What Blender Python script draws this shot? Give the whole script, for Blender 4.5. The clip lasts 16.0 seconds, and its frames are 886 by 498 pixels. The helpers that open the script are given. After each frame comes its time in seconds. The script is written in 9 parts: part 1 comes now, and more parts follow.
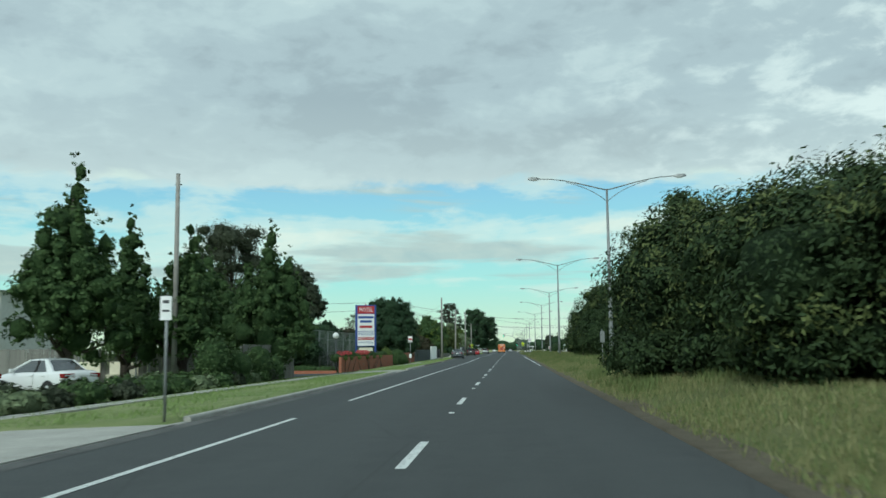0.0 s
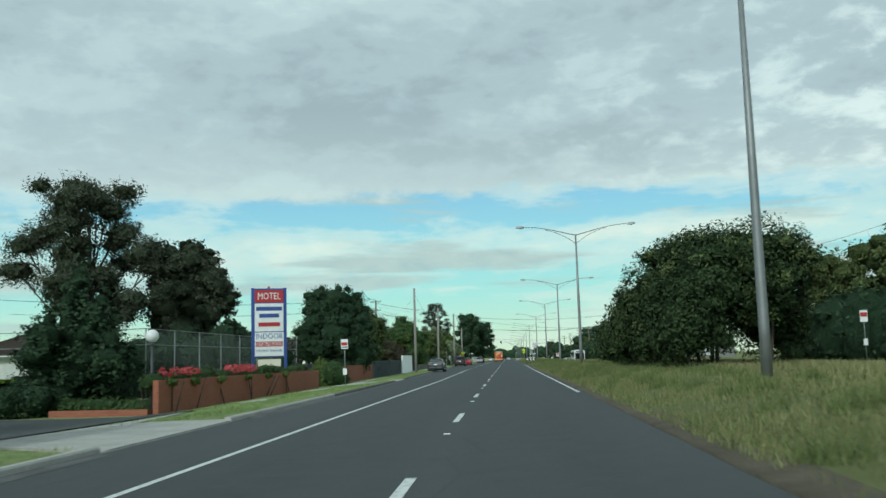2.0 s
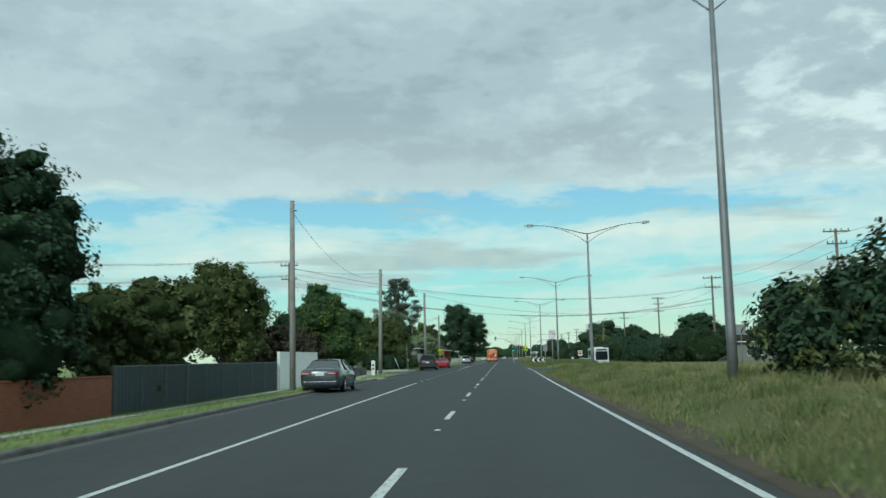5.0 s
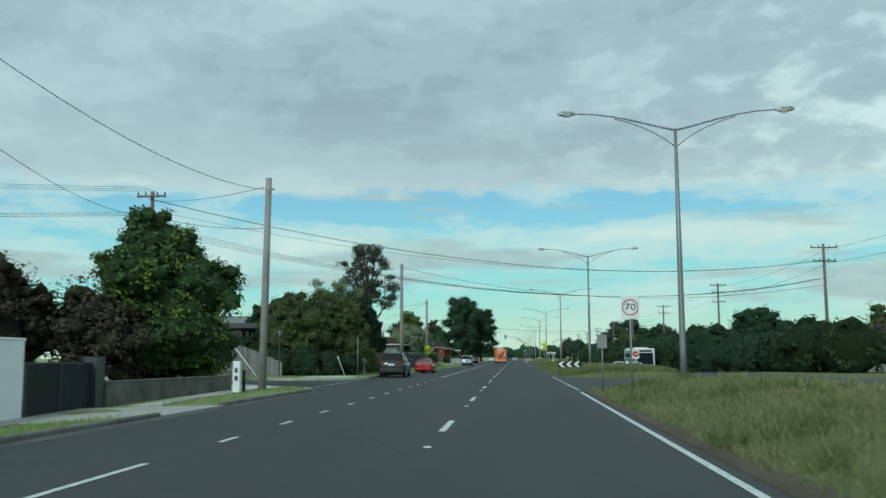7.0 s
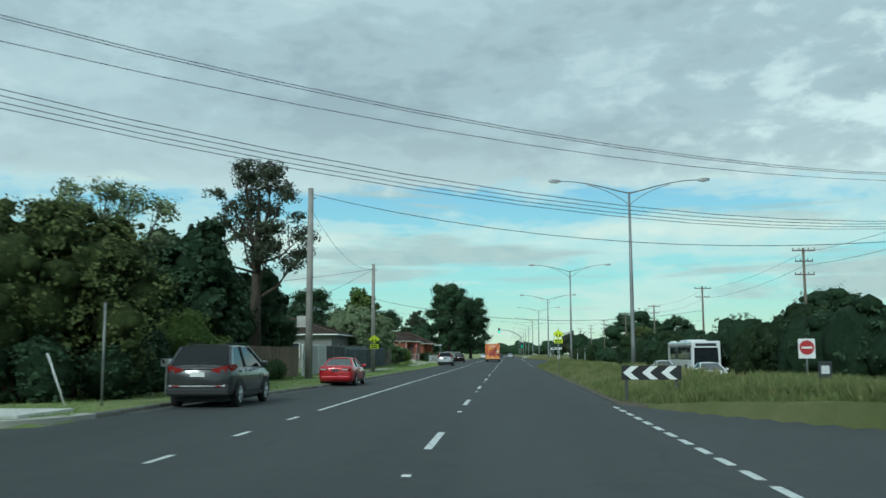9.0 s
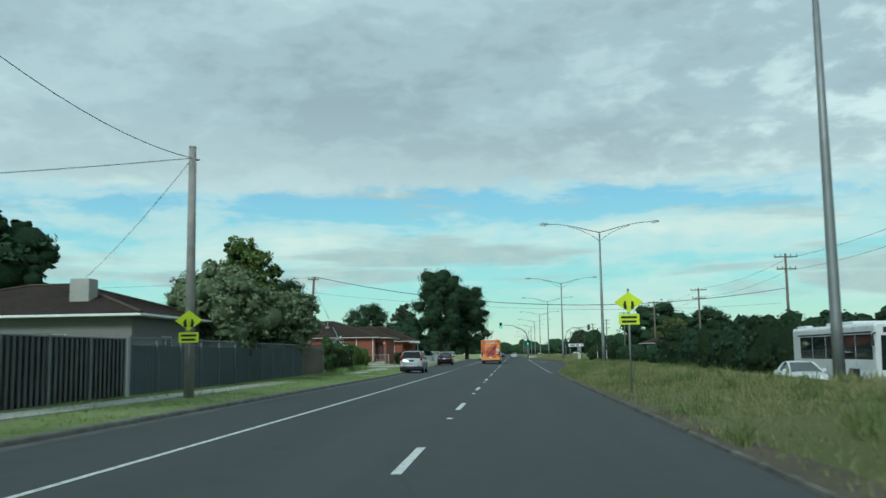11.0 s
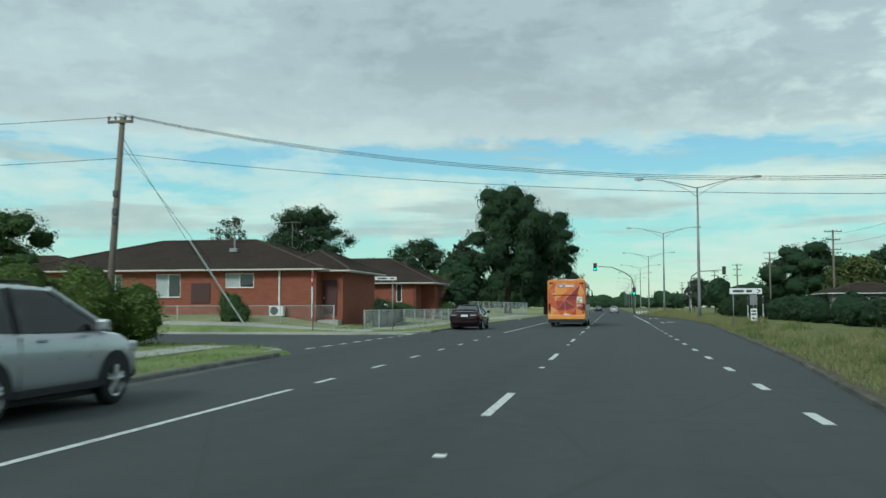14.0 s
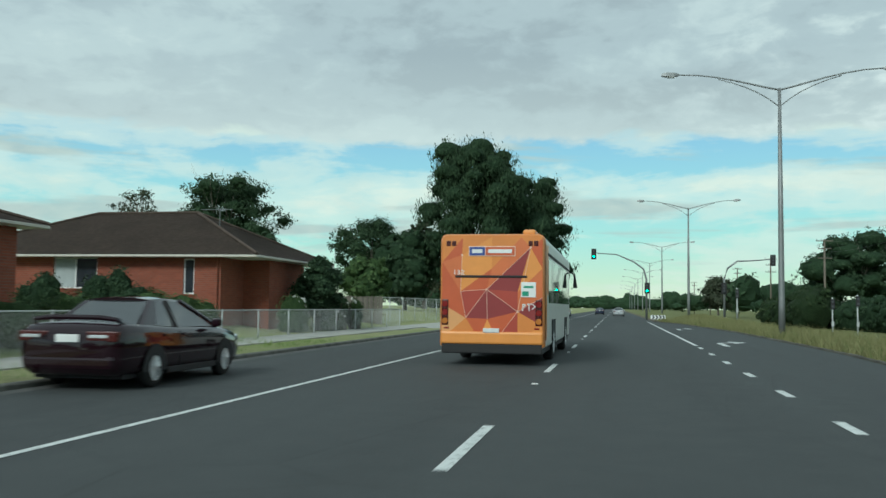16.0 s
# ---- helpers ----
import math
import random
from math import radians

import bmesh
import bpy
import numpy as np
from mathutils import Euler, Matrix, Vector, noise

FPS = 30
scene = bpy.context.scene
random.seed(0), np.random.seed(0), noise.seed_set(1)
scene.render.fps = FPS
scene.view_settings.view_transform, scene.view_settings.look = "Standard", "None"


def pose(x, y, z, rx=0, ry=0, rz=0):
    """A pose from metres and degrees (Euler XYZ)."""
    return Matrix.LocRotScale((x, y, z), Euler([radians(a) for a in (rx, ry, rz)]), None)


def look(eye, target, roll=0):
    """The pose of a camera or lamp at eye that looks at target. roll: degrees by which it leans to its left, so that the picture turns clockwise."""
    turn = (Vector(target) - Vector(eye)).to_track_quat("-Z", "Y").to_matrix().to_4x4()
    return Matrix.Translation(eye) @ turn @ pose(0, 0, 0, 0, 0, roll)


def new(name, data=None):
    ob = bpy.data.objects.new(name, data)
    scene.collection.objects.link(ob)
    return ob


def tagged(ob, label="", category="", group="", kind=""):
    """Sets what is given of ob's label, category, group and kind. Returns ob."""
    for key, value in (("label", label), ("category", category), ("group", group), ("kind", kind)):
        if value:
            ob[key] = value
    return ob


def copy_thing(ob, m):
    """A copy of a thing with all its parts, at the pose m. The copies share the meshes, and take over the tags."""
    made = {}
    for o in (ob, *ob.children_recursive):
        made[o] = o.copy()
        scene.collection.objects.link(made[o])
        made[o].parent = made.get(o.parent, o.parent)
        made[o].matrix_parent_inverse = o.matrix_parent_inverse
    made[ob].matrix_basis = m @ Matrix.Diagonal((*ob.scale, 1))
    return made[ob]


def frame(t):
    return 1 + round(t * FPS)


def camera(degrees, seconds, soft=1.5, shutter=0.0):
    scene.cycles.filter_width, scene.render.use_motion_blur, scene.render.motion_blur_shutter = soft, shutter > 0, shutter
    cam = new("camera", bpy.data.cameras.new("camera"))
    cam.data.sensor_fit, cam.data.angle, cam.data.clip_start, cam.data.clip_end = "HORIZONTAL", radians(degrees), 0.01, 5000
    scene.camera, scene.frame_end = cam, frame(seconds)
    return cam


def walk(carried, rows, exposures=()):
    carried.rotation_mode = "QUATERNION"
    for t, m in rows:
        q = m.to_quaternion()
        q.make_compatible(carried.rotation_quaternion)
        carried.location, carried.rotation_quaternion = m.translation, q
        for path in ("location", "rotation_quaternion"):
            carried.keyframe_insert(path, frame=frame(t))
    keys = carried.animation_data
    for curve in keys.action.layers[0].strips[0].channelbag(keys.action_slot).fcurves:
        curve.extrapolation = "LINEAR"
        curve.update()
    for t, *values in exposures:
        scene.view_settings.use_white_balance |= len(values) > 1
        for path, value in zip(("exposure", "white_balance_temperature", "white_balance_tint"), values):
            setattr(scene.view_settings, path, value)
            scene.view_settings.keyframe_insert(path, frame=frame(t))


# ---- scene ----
import itertools
import colorsys

cam = camera(52.0, 16.0, soft=1.5, shutter=0.2)
PATH = [
    (0, (1.24, -0.299, 1.32), (1.099, 1.684, 1.541), -0.6),
    (0.5, (1.17, 9.34, 1.283), (1.026, 11.322, 1.508), -0.7),
    (1, (1.132, 19.038, 1.288), (0.989, 21.02, 1.519), -1.1),
    (1.5, (1.121, 28.797, 1.298), (0.982, 30.778, 1.535), -1.3),
    (2, (1.128, 38.556, 1.327), (0.997, 40.537, 1.568), -1.7),
    (2.5, (1.121, 48.321, 1.34), (0.997, 50.302, 1.583), -1.9),
    (3, (1.141, 58.101, 1.332), (1.02, 60.084, 1.565), -1.4),
    (3.5, (1.186, 67.91, 1.326), (1.067, 69.894, 1.55), -1.3),
    (4, (1.213, 77.728, 1.351), (1.096, 79.711, 1.581), -1.7),
    (6.5, (1.408, 126.723, 1.39), (1.261, 128.703, 1.629), -0.3),
    (7, (1.38, 136.517, 1.402), (1.228, 138.497, 1.639), -0.2),
    (7.5, (1.323, 146.346, 1.423), (1.17, 148.327, 1.653), -0.3),
    (8, (1.271, 156.192, 1.438), (1.119, 158.173, 1.664), -0.2),
    (8.5, (1.24, 166.061, 1.461), (1.093, 168.043, 1.689), -0.0),
    (9, (1.241, 175.93, 1.453), (1.101, 177.912, 1.682), -0.2),
    (9.5, (1.264, 185.8, 1.441), (1.131, 187.782, 1.672), -0.7),
    (12, (1.464, 235.163, 1.331), (1.283, 237.142, 1.557), -1.1),
    (12.5, (1.516, 245.061, 1.326), (1.243, 247.034, 1.507), -0.8),
    (13, (1.544, 254.955, 1.324), (1.221, 256.923, 1.472), -0.5),
    (13.5, (1.551, 264.862, 1.339), (1.198, 266.826, 1.472), -0.2),
    (14, (1.559, 274.788, 1.347), (1.194, 276.75, 1.474), -0.1),
    (14.5, (1.528, 284.678, 1.349), (1.158, 286.639, 1.476), 0.1),
    (15, (1.476, 294.542, 1.348), (1.103, 296.503, 1.472), 0.2),
    (15.5, (1.467, 304.442, 1.359), (1.094, 306.403, 1.482), 0.4),
    (16, (1.458, 314.357, 1.396), (1.084, 316.318, 1.521), 0.7),
]
walk(cam, [(t, look(*p)) for t, *p in PATH], exposures=[(0.0, 0.06, 5780, -5.0), (0.5, 0.19, 5900, -4.0), (1.0, 0.23, 5960, -3.5), (2.0, 0.04, 5780, -5.0), (3.0, 0.06, 5740, -5.0), (3.5, 0.12, 5740, -5.0), (4.0, 0.06, 5740, -5.0), (6.5, -0.05, 5520, -8.5), (7.0, -0.10, 5500, -8.5), (8.5, -0.07, 5500, -8.0), (9.5, 0.02, 5500, -8.0), (12.0, -0.07, 5520, -8.5), (13.0, 0.03, 5760, -5.5), (14.5, -0.02, 5800, -5.0), (16.0, 0.05, 5850, -4.0)])

# ---- world, sun ----
SUN_EL, SUN_AZ = 32.0, 200.0
world = bpy.data.worlds.new("sky_world")
scene.world = world
world.use_nodes = True
wn = world.node_tree
wn.nodes.clear()


def wnode(kind, **kw):
    n = wn.nodes.new(kind)
    for k, v in kw.items():
        n.inputs[k].default_value = v
    return n


def wmath(op, a, b=None, clamp=False):
    n = wn.nodes.new("ShaderNodeMath")
    n.operation, n.use_clamp = op, clamp
    for i, v in enumerate((a, b)):
        if v is None:
            continue
        if isinstance(v, (int, float)):
            n.inputs[i].default_value = v
        else:
            wn.links.new(v, n.inputs[i])
    return n.outputs[0]


def wramp(fac, stops, interp="LINEAR"):
    n = wn.nodes.new("ShaderNodeValToRGB")
    n.color_ramp.interpolation = interp
    while len(n.color_ramp.elements) < len(stops):
        n.color_ramp.elements.new(0.5)
    for e, (p, c) in zip(n.color_ramp.elements, stops):
        e.position, e.color = p, (*c, 1)
    wn.links.new(fac, n.inputs[0])
    return n.outputs[0]


def wmix(fac, a, b, blend="MIX"):
    n = wn.nodes.new("ShaderNodeMix")
    n.data_type, n.blend_type = "RGBA", blend
    for sock, v in ((n.inputs[0], fac), (n.inputs[6], a), (n.inputs[7], b)):
        if isinstance(v, (int, float)):
            sock.default_value = v
        elif isinstance(v, tuple):
            sock.default_value = (*v, 1)
        else:
            wn.links.new(v, sock)
    return n.outputs[2]


sky = wn.nodes.new("ShaderNodeTexSky")
sky.sky_type, sky.sun_disc = "NISHITA", False
sky.sun_elevation, sky.sun_rotation = radians(SUN_EL), radians(SUN_AZ)
sky.air_density, sky.dust_density, sky.ozone_density = 1.0, 0.6, 1.5
geo = wn.nodes.new("ShaderNodeTexCoord")
sep = wn.nodes.new("ShaderNodeSeparateXYZ")
wn.links.new(geo.outputs["Generated"], sep.inputs[0])
zup = wmath("MAXIMUM", sep.outputs[2], 0.012)
# the cloud deck lies on a flat layer overhead
px = wmath("DIVIDE", sep.outputs[0], wmath("ADD", zup, 0.05))
py = wmath("DIVIDE", sep.outputs[1], wmath("ADD", zup, 0.05))


def cloud(sx, sy, off, detail, rough, distort):
    c = wn.nodes.new("ShaderNodeCombineXYZ")
    wn.links.new(wmath("MULTIPLY", px, sx), c.inputs[0])
    wn.links.new(wmath("MULTIPLY", py, sy), c.inputs[1])
    c.inputs[2].default_value = off
    n = wnode("ShaderNodeTexNoise", Scale=1.0, Detail=detail, Roughness=rough, Distortion=distort)
    wn.links.new(c.outputs[0], n.inputs["Vector"])
    return n.outputs["Fac"]


def banded(sx, sz, off, detail, rough, distort):
    """Noise on the view direction, drawn out along the horizon."""
    c = wn.nodes.new("ShaderNodeCombineXYZ")
    wn.links.new(wmath("MULTIPLY", sep.outputs[0], sx), c.inputs[0])
    wn.links.new(wmath("MULTIPLY", sep.outputs[2], sz), c.inputs[1])
    wn.links.new(wmath("ADD", wmath("MULTIPLY", sep.outputs[1], sx), off), c.inputs[2])
    n = wnode("ShaderNodeTexNoise", Scale=1.0, Detail=detail, Roughness=rough, Distortion=distort)
    wn.links.new(c.outputs[0], n.inputs["Vector"])
    return n.outputs["Fac"]


def grey3(stops):
    return [(p, (v,) * 3) for p, v in stops]


big = cloud(0.32, 0.36, 3.7, 8.0, 0.55, 0.25)
fine = cloud(1.3, 1.5, 8.1, 6.0, 0.58, 0.3)
tone = banded(3.0, 11.0, 1.4, 6.0, 0.52, 0.2)
puff = banded(13.0, 26.0, 6.3, 8.0, 0.60, 0.5)
curd = banded(30.0, 62.0, 4.4, 4.0, 0.52, 0.3)
band = banded(4.6, 22.0, 9.2, 8.0, 0.58, 0.4)
lens = banded(3.6, 30.0, 2.9, 8.0, 0.5, 0.3)
side = wmath("ADD", wmath("MULTIPLY", sep.outputs[0], 0.5), 0.5)
# clear air: cream-green on the horizon, turquoise above it, bluer in the gaps
air = wmix(1.0, sky.outputs[0], (0.085, 0.105, 0.10), "MULTIPLY")
air = wmix(wramp(zup, grey3([(0.0, 1.0), (0.12, 0.9), (0.22, 0.7), (0.4, 0.2)])), air, wramp(zup, [(0.0, (0.80, 0.82, 0.56)), (0.03, (0.66, 0.83, 0.63)), (0.07, (0.50, 0.81, 0.72)), (0.12, (0.42, 0.74, 0.76)), (0.18, (0.35, 0.61, 0.77))]))
# low cream streaks and small grey lens clouds
streak = wramp(wmath("ADD", wmath("ADD", wmath("MULTIPLY", band, 0.8), wmath("MULTIPLY", curd, 0.2)), wramp(zup, grey3([(0.03, 0.0), (0.085, 0.05), (0.115, 0.15), (0.135, 0.16), (0.155, 0.04), (0.17, 0.08), (0.2, 0.22)]))), grey3([(0.52, 0.0), (0.63, 0.55), (0.76, 0.92)]), "EASE")
col = wmix(streak, air, wmix(puff, (0.64, 0.72, 0.66), (0.98, 0.97, 0.82)))
lensm = wramp(wmath("ADD", lens, wramp(zup, grey3([(0.03, 0.0), (0.07, 0.06), (0.10, 0.10), (0.12, 0.06), (0.15, 0.0)]))), grey3([(0.57, 0.0), (0.68, 0.85)]), "EASE")
col = wmix(lensm, col, wmix(curd, (0.42, 0.50, 0.50), (0.66, 0.70, 0.62)))
# the closed deck overhead, ragged and curdled at its far edge
cover = wmath("ADD", wmath("MULTIPLY", tone, 0.42), wmath("ADD", wmath("MULTIPLY", puff, 0.36), wmath("MULTIPLY", curd, 0.22)))
edge = wramp(zup, grey3([(0.10, 0.0), (0.145, 0.10), (0.17, 0.30), (0.195, 0.55), (0.24, 0.95)]))
deck = wramp(wmath("ADD", cover, wmath("SUBTRACT", edge, 0.5)), grey3([(0.34, 0.0), (0.48, 1.0)]), "EASE")
shade = wmath("ADD", wmath("ADD", wmath("MULTIPLY", tone, 0.42), wmath("MULTIPLY", puff, 0.24)), wmath("ADD", wmath("ADD", wmath("MULTIPLY", big, 0.10), wmath("MULTIPLY", fine, 0.10)), wmath("MULTIPLY", curd, 0.14)))
grey = wramp(shade, [(0.40, (0.42, 0.47, 0.495)), (0.48, (0.50, 0.56, 0.58)), (0.56, (0.58, 0.645, 0.65)), (0.66, (0.71, 0.765, 0.74))], "EASE")
lit = wmix(wramp(zup, grey3([(0.15, 0.5), (0.20, 0.22), (0.27, 0.0)])), grey, (0.84, 0.88, 0.80))
# the sunward side of the deck breaks into bright curds
glow = wramp(side, grey3([(0.50, 0.0), (0.72, 0.75)]))
low = wramp(zup, grey3([(0.14, 0.6), (0.22, 1.0), (0.30, 0.8), (0.38, 0.15)]))
curds = wramp(wmath("ADD", wmath("MULTIPLY", puff, 0.55), wmath("MULTIPLY", curd, 0.45)), grey3([(0.47, 0.0), (0.64, 1.0)]), "EASE")
lit = wmix(wmath("MULTIPLY", wmath("MULTIPLY", glow, low), curds), lit, (0.98, 1.0, 0.93))
col = wmix(deck, col, lit)
bg = wn.nodes.new("ShaderNodeBackground")
wn.links.new(col, bg.inputs[0])
bg.inputs[1].default_value = 0.95
out = wn.nodes.new("ShaderNodeOutputWorld")
wn.links.new(bg.outputs[0], out.inputs[0])

sun = new("sun", bpy.data.lights.new("sun", "SUN"))
sun.data.energy, sun.data.angle, sun.data.color = 2.2, radians(14), (1.0, 0.96, 0.9)
az = radians(SUN_AZ)
sdir = Vector((math.sin(az) * math.cos(radians(SUN_EL)), math.cos(az) * math.cos(radians(SUN_EL)), math.sin(radians(SUN_EL))))
sun.matrix_basis = look(sdir * 100, (0, 0, 0))

# ---- materials ----


class Mat:
    """A small builder for node materials."""

    def __init__(self, name, rough=0.8, metal=0.0, spec=0.5):
        self.m = bpy.data.materials.new(name)
        self.m.use_nodes = True
        self.t = self.m.node_tree
        self.b = self.t.nodes["Principled BSDF"]
        self.b.inputs["Roughness"].default_value = rough
        self.b.inputs["Metallic"].default_value = metal
        self.b.inputs["Specular IOR Level"].default_value = spec
        self.co = self.t.nodes.new("ShaderNodeTexCoord").outputs["Object"]

    def link(self, a, b):
        self.t.links.new(a, b)

    def world(self):
        self.co = self.t.nodes.new("ShaderNodeNewGeometry").outputs["Position"]
        return self

    def scaled(self, sx, sy, sz):
        n = self.t.nodes.new("ShaderNodeMapping")
        n.inputs["Scale"].default_value = (sx, sy, sz)
        self.link(self.co, n.inputs[0])
        return n.outputs[0]

    def noise(self, scale, detail=4, rough=0.6, vec=None, distort=0.0):
        n = self.t.nodes.new("ShaderNodeTexNoise")
        n.inputs["Scale"].default_value, n.inputs["Detail"].default_value = scale, detail
        n.inputs["Roughness"].default_value, n.inputs["Distortion"].default_value = rough, distort
        self.link(vec or self.co, n.inputs["Vector"])
        return n.outputs["Fac"]

    def ramp(self, fac, stops):
        n = self.t.nodes.new("ShaderNodeValToRGB")
        while len(n.color_ramp.elements) < len(stops):
            n.color_ramp.elements.new(0.5)
        for e, (p, c) in zip(n.color_ramp.elements, stops):
            e.position, e.color = p, (*(c if isinstance(c, tuple) else (c,) * 3), 1)
        self.link(fac, n.inputs[0])
        return n.outputs[0]

    def mix(self, fac, a, b, blend="MIX"):
        n = self.t.nodes.new("ShaderNodeMix")
        n.data_type, n.blend_type = "RGBA", blend
        for sock, v in ((n.inputs[0], fac), (n.inputs[6], a), (n.inputs[7], b)):
            if isinstance(v, (int, float)):
                sock.default_value = v
            elif isinstance(v, tuple):
                sock.default_value = (*v, 1)
            else:
                self.link(v, sock)
        return n.outputs[2]

    def rand(self):
        return self.t.nodes.new("ShaderNodeObjectInfo").outputs["Random"]

    def island(self):
        return self.t.nodes.new("ShaderNodeNewGeometry").outputs["Random Per Island"]

    def color(self, c):
        if isinstance(c, tuple):
            self.b.inputs["Base Color"].default_value = (*c, 1)
        else:
            self.link(c, self.b.inputs["Base Color"])
        return self

    def rough(self, fac, lo, hi):
        n = self.t.nodes.new("ShaderNodeMapRange")
        n.inputs["To Min"].default_value, n.inputs["To Max"].default_value = lo, hi
        self.link(fac, n.inputs["Value"])
        self.link(n.outputs[0], self.b.inputs["Roughness"])
        return self

    def bump(self, fac, strength, dist=0.02):
        n = self.t.nodes.new("ShaderNodeBump")
        n.inputs["Strength"].default_value, n.inputs["Distance"].default_value = strength, dist
        self.link(fac, n.inputs["Height"])
        self.link(n.outputs[0], self.b.inputs["Normal"])
        return self

    def emit(self, c, s):
        self.b.inputs["Emission Color"].default_value, self.b.inputs["Emission Strength"].default_value = (*c, 1), s
        return self


def paint(name, c, rough=0.45, metal=0.0, var=0.12, scale=3.0, bump=0.1, spec=0.5):
    """Painted, plastic or metal surface with mild dirt and grain."""
    m = Mat(name, rough, metal, spec)
    a = m.noise(scale, 6, 0.65)
    g = m.noise(scale * 18, 3, 0.6)
    d = tuple(v * (1 - var) for v in c)
    l = tuple(min(1, v * (1 + var * 0.6)) for v in c)
    m.color(m.mix(m.ramp(a, [(0.3, 0.0), (0.7, 1.0)]), d, l))
    m.rough(g, max(0.02, rough - 0.08), min(1, rough + 0.12))
    if bump:
        m.bump(g, bump, 0.003)
    return m.m


def asphalt(name, lo, hi, seed):
    m = Mat(name, 0.82, 0, 0.35).world()
    grain = m.noise(90 + seed, 2, 0.7)
    mid = m.noise(1.7, 5, 0.6)
    lane = m.noise(1.0, 5, 0.6, m.scaled(0.55, 0.03, 1.0))
    crackn = m.t.nodes.new("ShaderNodeTexVoronoi")
    crackn.feature = "DISTANCE_TO_EDGE"
    crackn.inputs["Scale"].default_value = 0.23
    m.link(m.co, crackn.inputs["Vector"])
    base = m.mix(m.ramp(lane, [(0.32, 0.0), (0.68, 1.0)]), (lo * 0.92, lo * 1.02, lo * 1.05), (hi * 0.92, hi * 1.02, hi * 1.04))
    base = m.mix(m.ramp(mid, [(0.35, 0.0), (0.75, 0.5)]), base, (hi * 1.15, hi * 1.25, hi * 1.26))
    base = m.mix(m.ramp(grain, [(0.35, 0.75), (0.6, 0.0)]), base, (lo * 0.55,) * 3)
    base = m.mix(m.ramp(crackn.outputs["Distance"], [(0.0, 0.35), (0.006, 0.0)]), base, (lo * 0.45,) * 3)
    m.color(base)
    m.bump(grain, 0.45, 0.008)
    return m.m


def brickwork(name, c1, c2, mortar, scale=1.0):
    m = Mat(name, 0.88, 0, 0.3)
    mp = m.t.nodes.new("ShaderNodeMapping")
    add = m.t.nodes.new("ShaderNodeSeparateXYZ")
    cmb = m.t.nodes.new("ShaderNodeCombineXYZ")
    m.link(m.co, add.inputs[0])
    s = m.t.nodes.new("ShaderNodeMath")
    m.link(add.outputs[0], s.inputs[0])
    m.link(add.outputs[1], s.inputs[1])
    m.link(s.outputs[0], cmb.inputs[0])
    m.link(add.outputs[2], cmb.inputs[1])
    b = m.t.nodes.new("ShaderNodeTexBrick")
    m.link(cmb.outputs[0], b.inputs["Vector"])
    for k, v in (("Scale", 1.0), ("Mortar Size", 0.008), ("Mortar Smooth", 0.2), ("Bias", 0.0), ("Brick Width", 0.24 * scale), ("Row Height", 0.086 * scale)):
        b.inputs[k].default_value = v
    b.inputs["Color1"].default_value, b.inputs["Color2"].default_value, b.inputs["Mortar"].default_value = (*c1, 1), (*c2, 1), (*mortar, 1)
    n = m.noise(1.3, 6, 0.65)
    g = m.noise(60, 3, 0.6)
    c = m.mix(m.ramp(n, [(0.35, 0.0), (0.75, 0.4)]), b.outputs["Color"], tuple(v * 0.6 for v in c1))
    c = m.mix(m.ramp(g, [(0.3, 0.35), (0.65, 0.0)]), c, tuple(v * 0.5 for v in c1))
    m.color(c)
    m.bump(b.outputs["Fac"], -0.5, 0.008)
    return m.m


def grassmat(name, cols, scale=1.0, grain=0.35):
    m = Mat(name, 0.95, 0, 0.15).world()
    a = m.noise(0.16 * scale, 5, 0.6)
    b = m.noise(0.9 * scale, 6, 0.7)
    g = m.noise(26, 4, 0.75)
    c = m.mix(m.ramp(a, [(0.36, 0.0), (0.64, 1.0)]), cols[0], cols[1])
    c = m.mix(m.ramp(b, [(0.42, 0.0), (0.70, 0.7)]), c, cols[2])
    c = m.mix(m.ramp(g, [(0.35, grain), (0.6, 0.0)]), c, tuple(v * 0.45 for v in cols[0]))
    m.color(c)
    m.bump(g, 0.9, 0.06)
    return m.m


def leafmat(name, dark, light, rough=0.7):
    m = Mat(name, rough, 0, 0.14)
    i = m.ramp(m.island(), [(0.0, 0.18), (1.0, 0.82)])
    n = m.noise(0.55, 4, 0.6)
    c = m.mix(i, dark, light)
    c = m.mix(m.ramp(n, [(0.35, 0.0), (0.7, 0.55)]), c, tuple((a + b) * 0.36 for a, b in zip(dark, light)))
    m.color(c)
    return m.m


def coremat(name, dark, light):
    """The dense leaf mass behind the outer leaves."""
    m = Mat(name, 0.9, 0, 0.1)
    n1, n2 = m.noise(5, 5, 0.75), m.noise(16, 4, 0.8)
    m.color(m.mix(m.ramp(n1, [(0.35, 0.0), (0.7, 1.0)]), tuple(v * 1.1 for v in dark), tuple(a * 0.7 + b * 0.52 for a, b in zip(dark, light))))
    m.bump(n2, 1.0, 0.2)
    return m.m


def barkmat(name, dark, light):
    m = Mat(name, 0.92, 0, 0.2)
    a = m.noise(2.5, 6, 0.7, m.scaled(6, 6, 0.7))
    m.color(m.mix(m.ramp(a, [(0.35, 0.0), (0.65, 1.0)]), dark, light))
    m.bump(a, 0.7, 0.02)
    return m.m


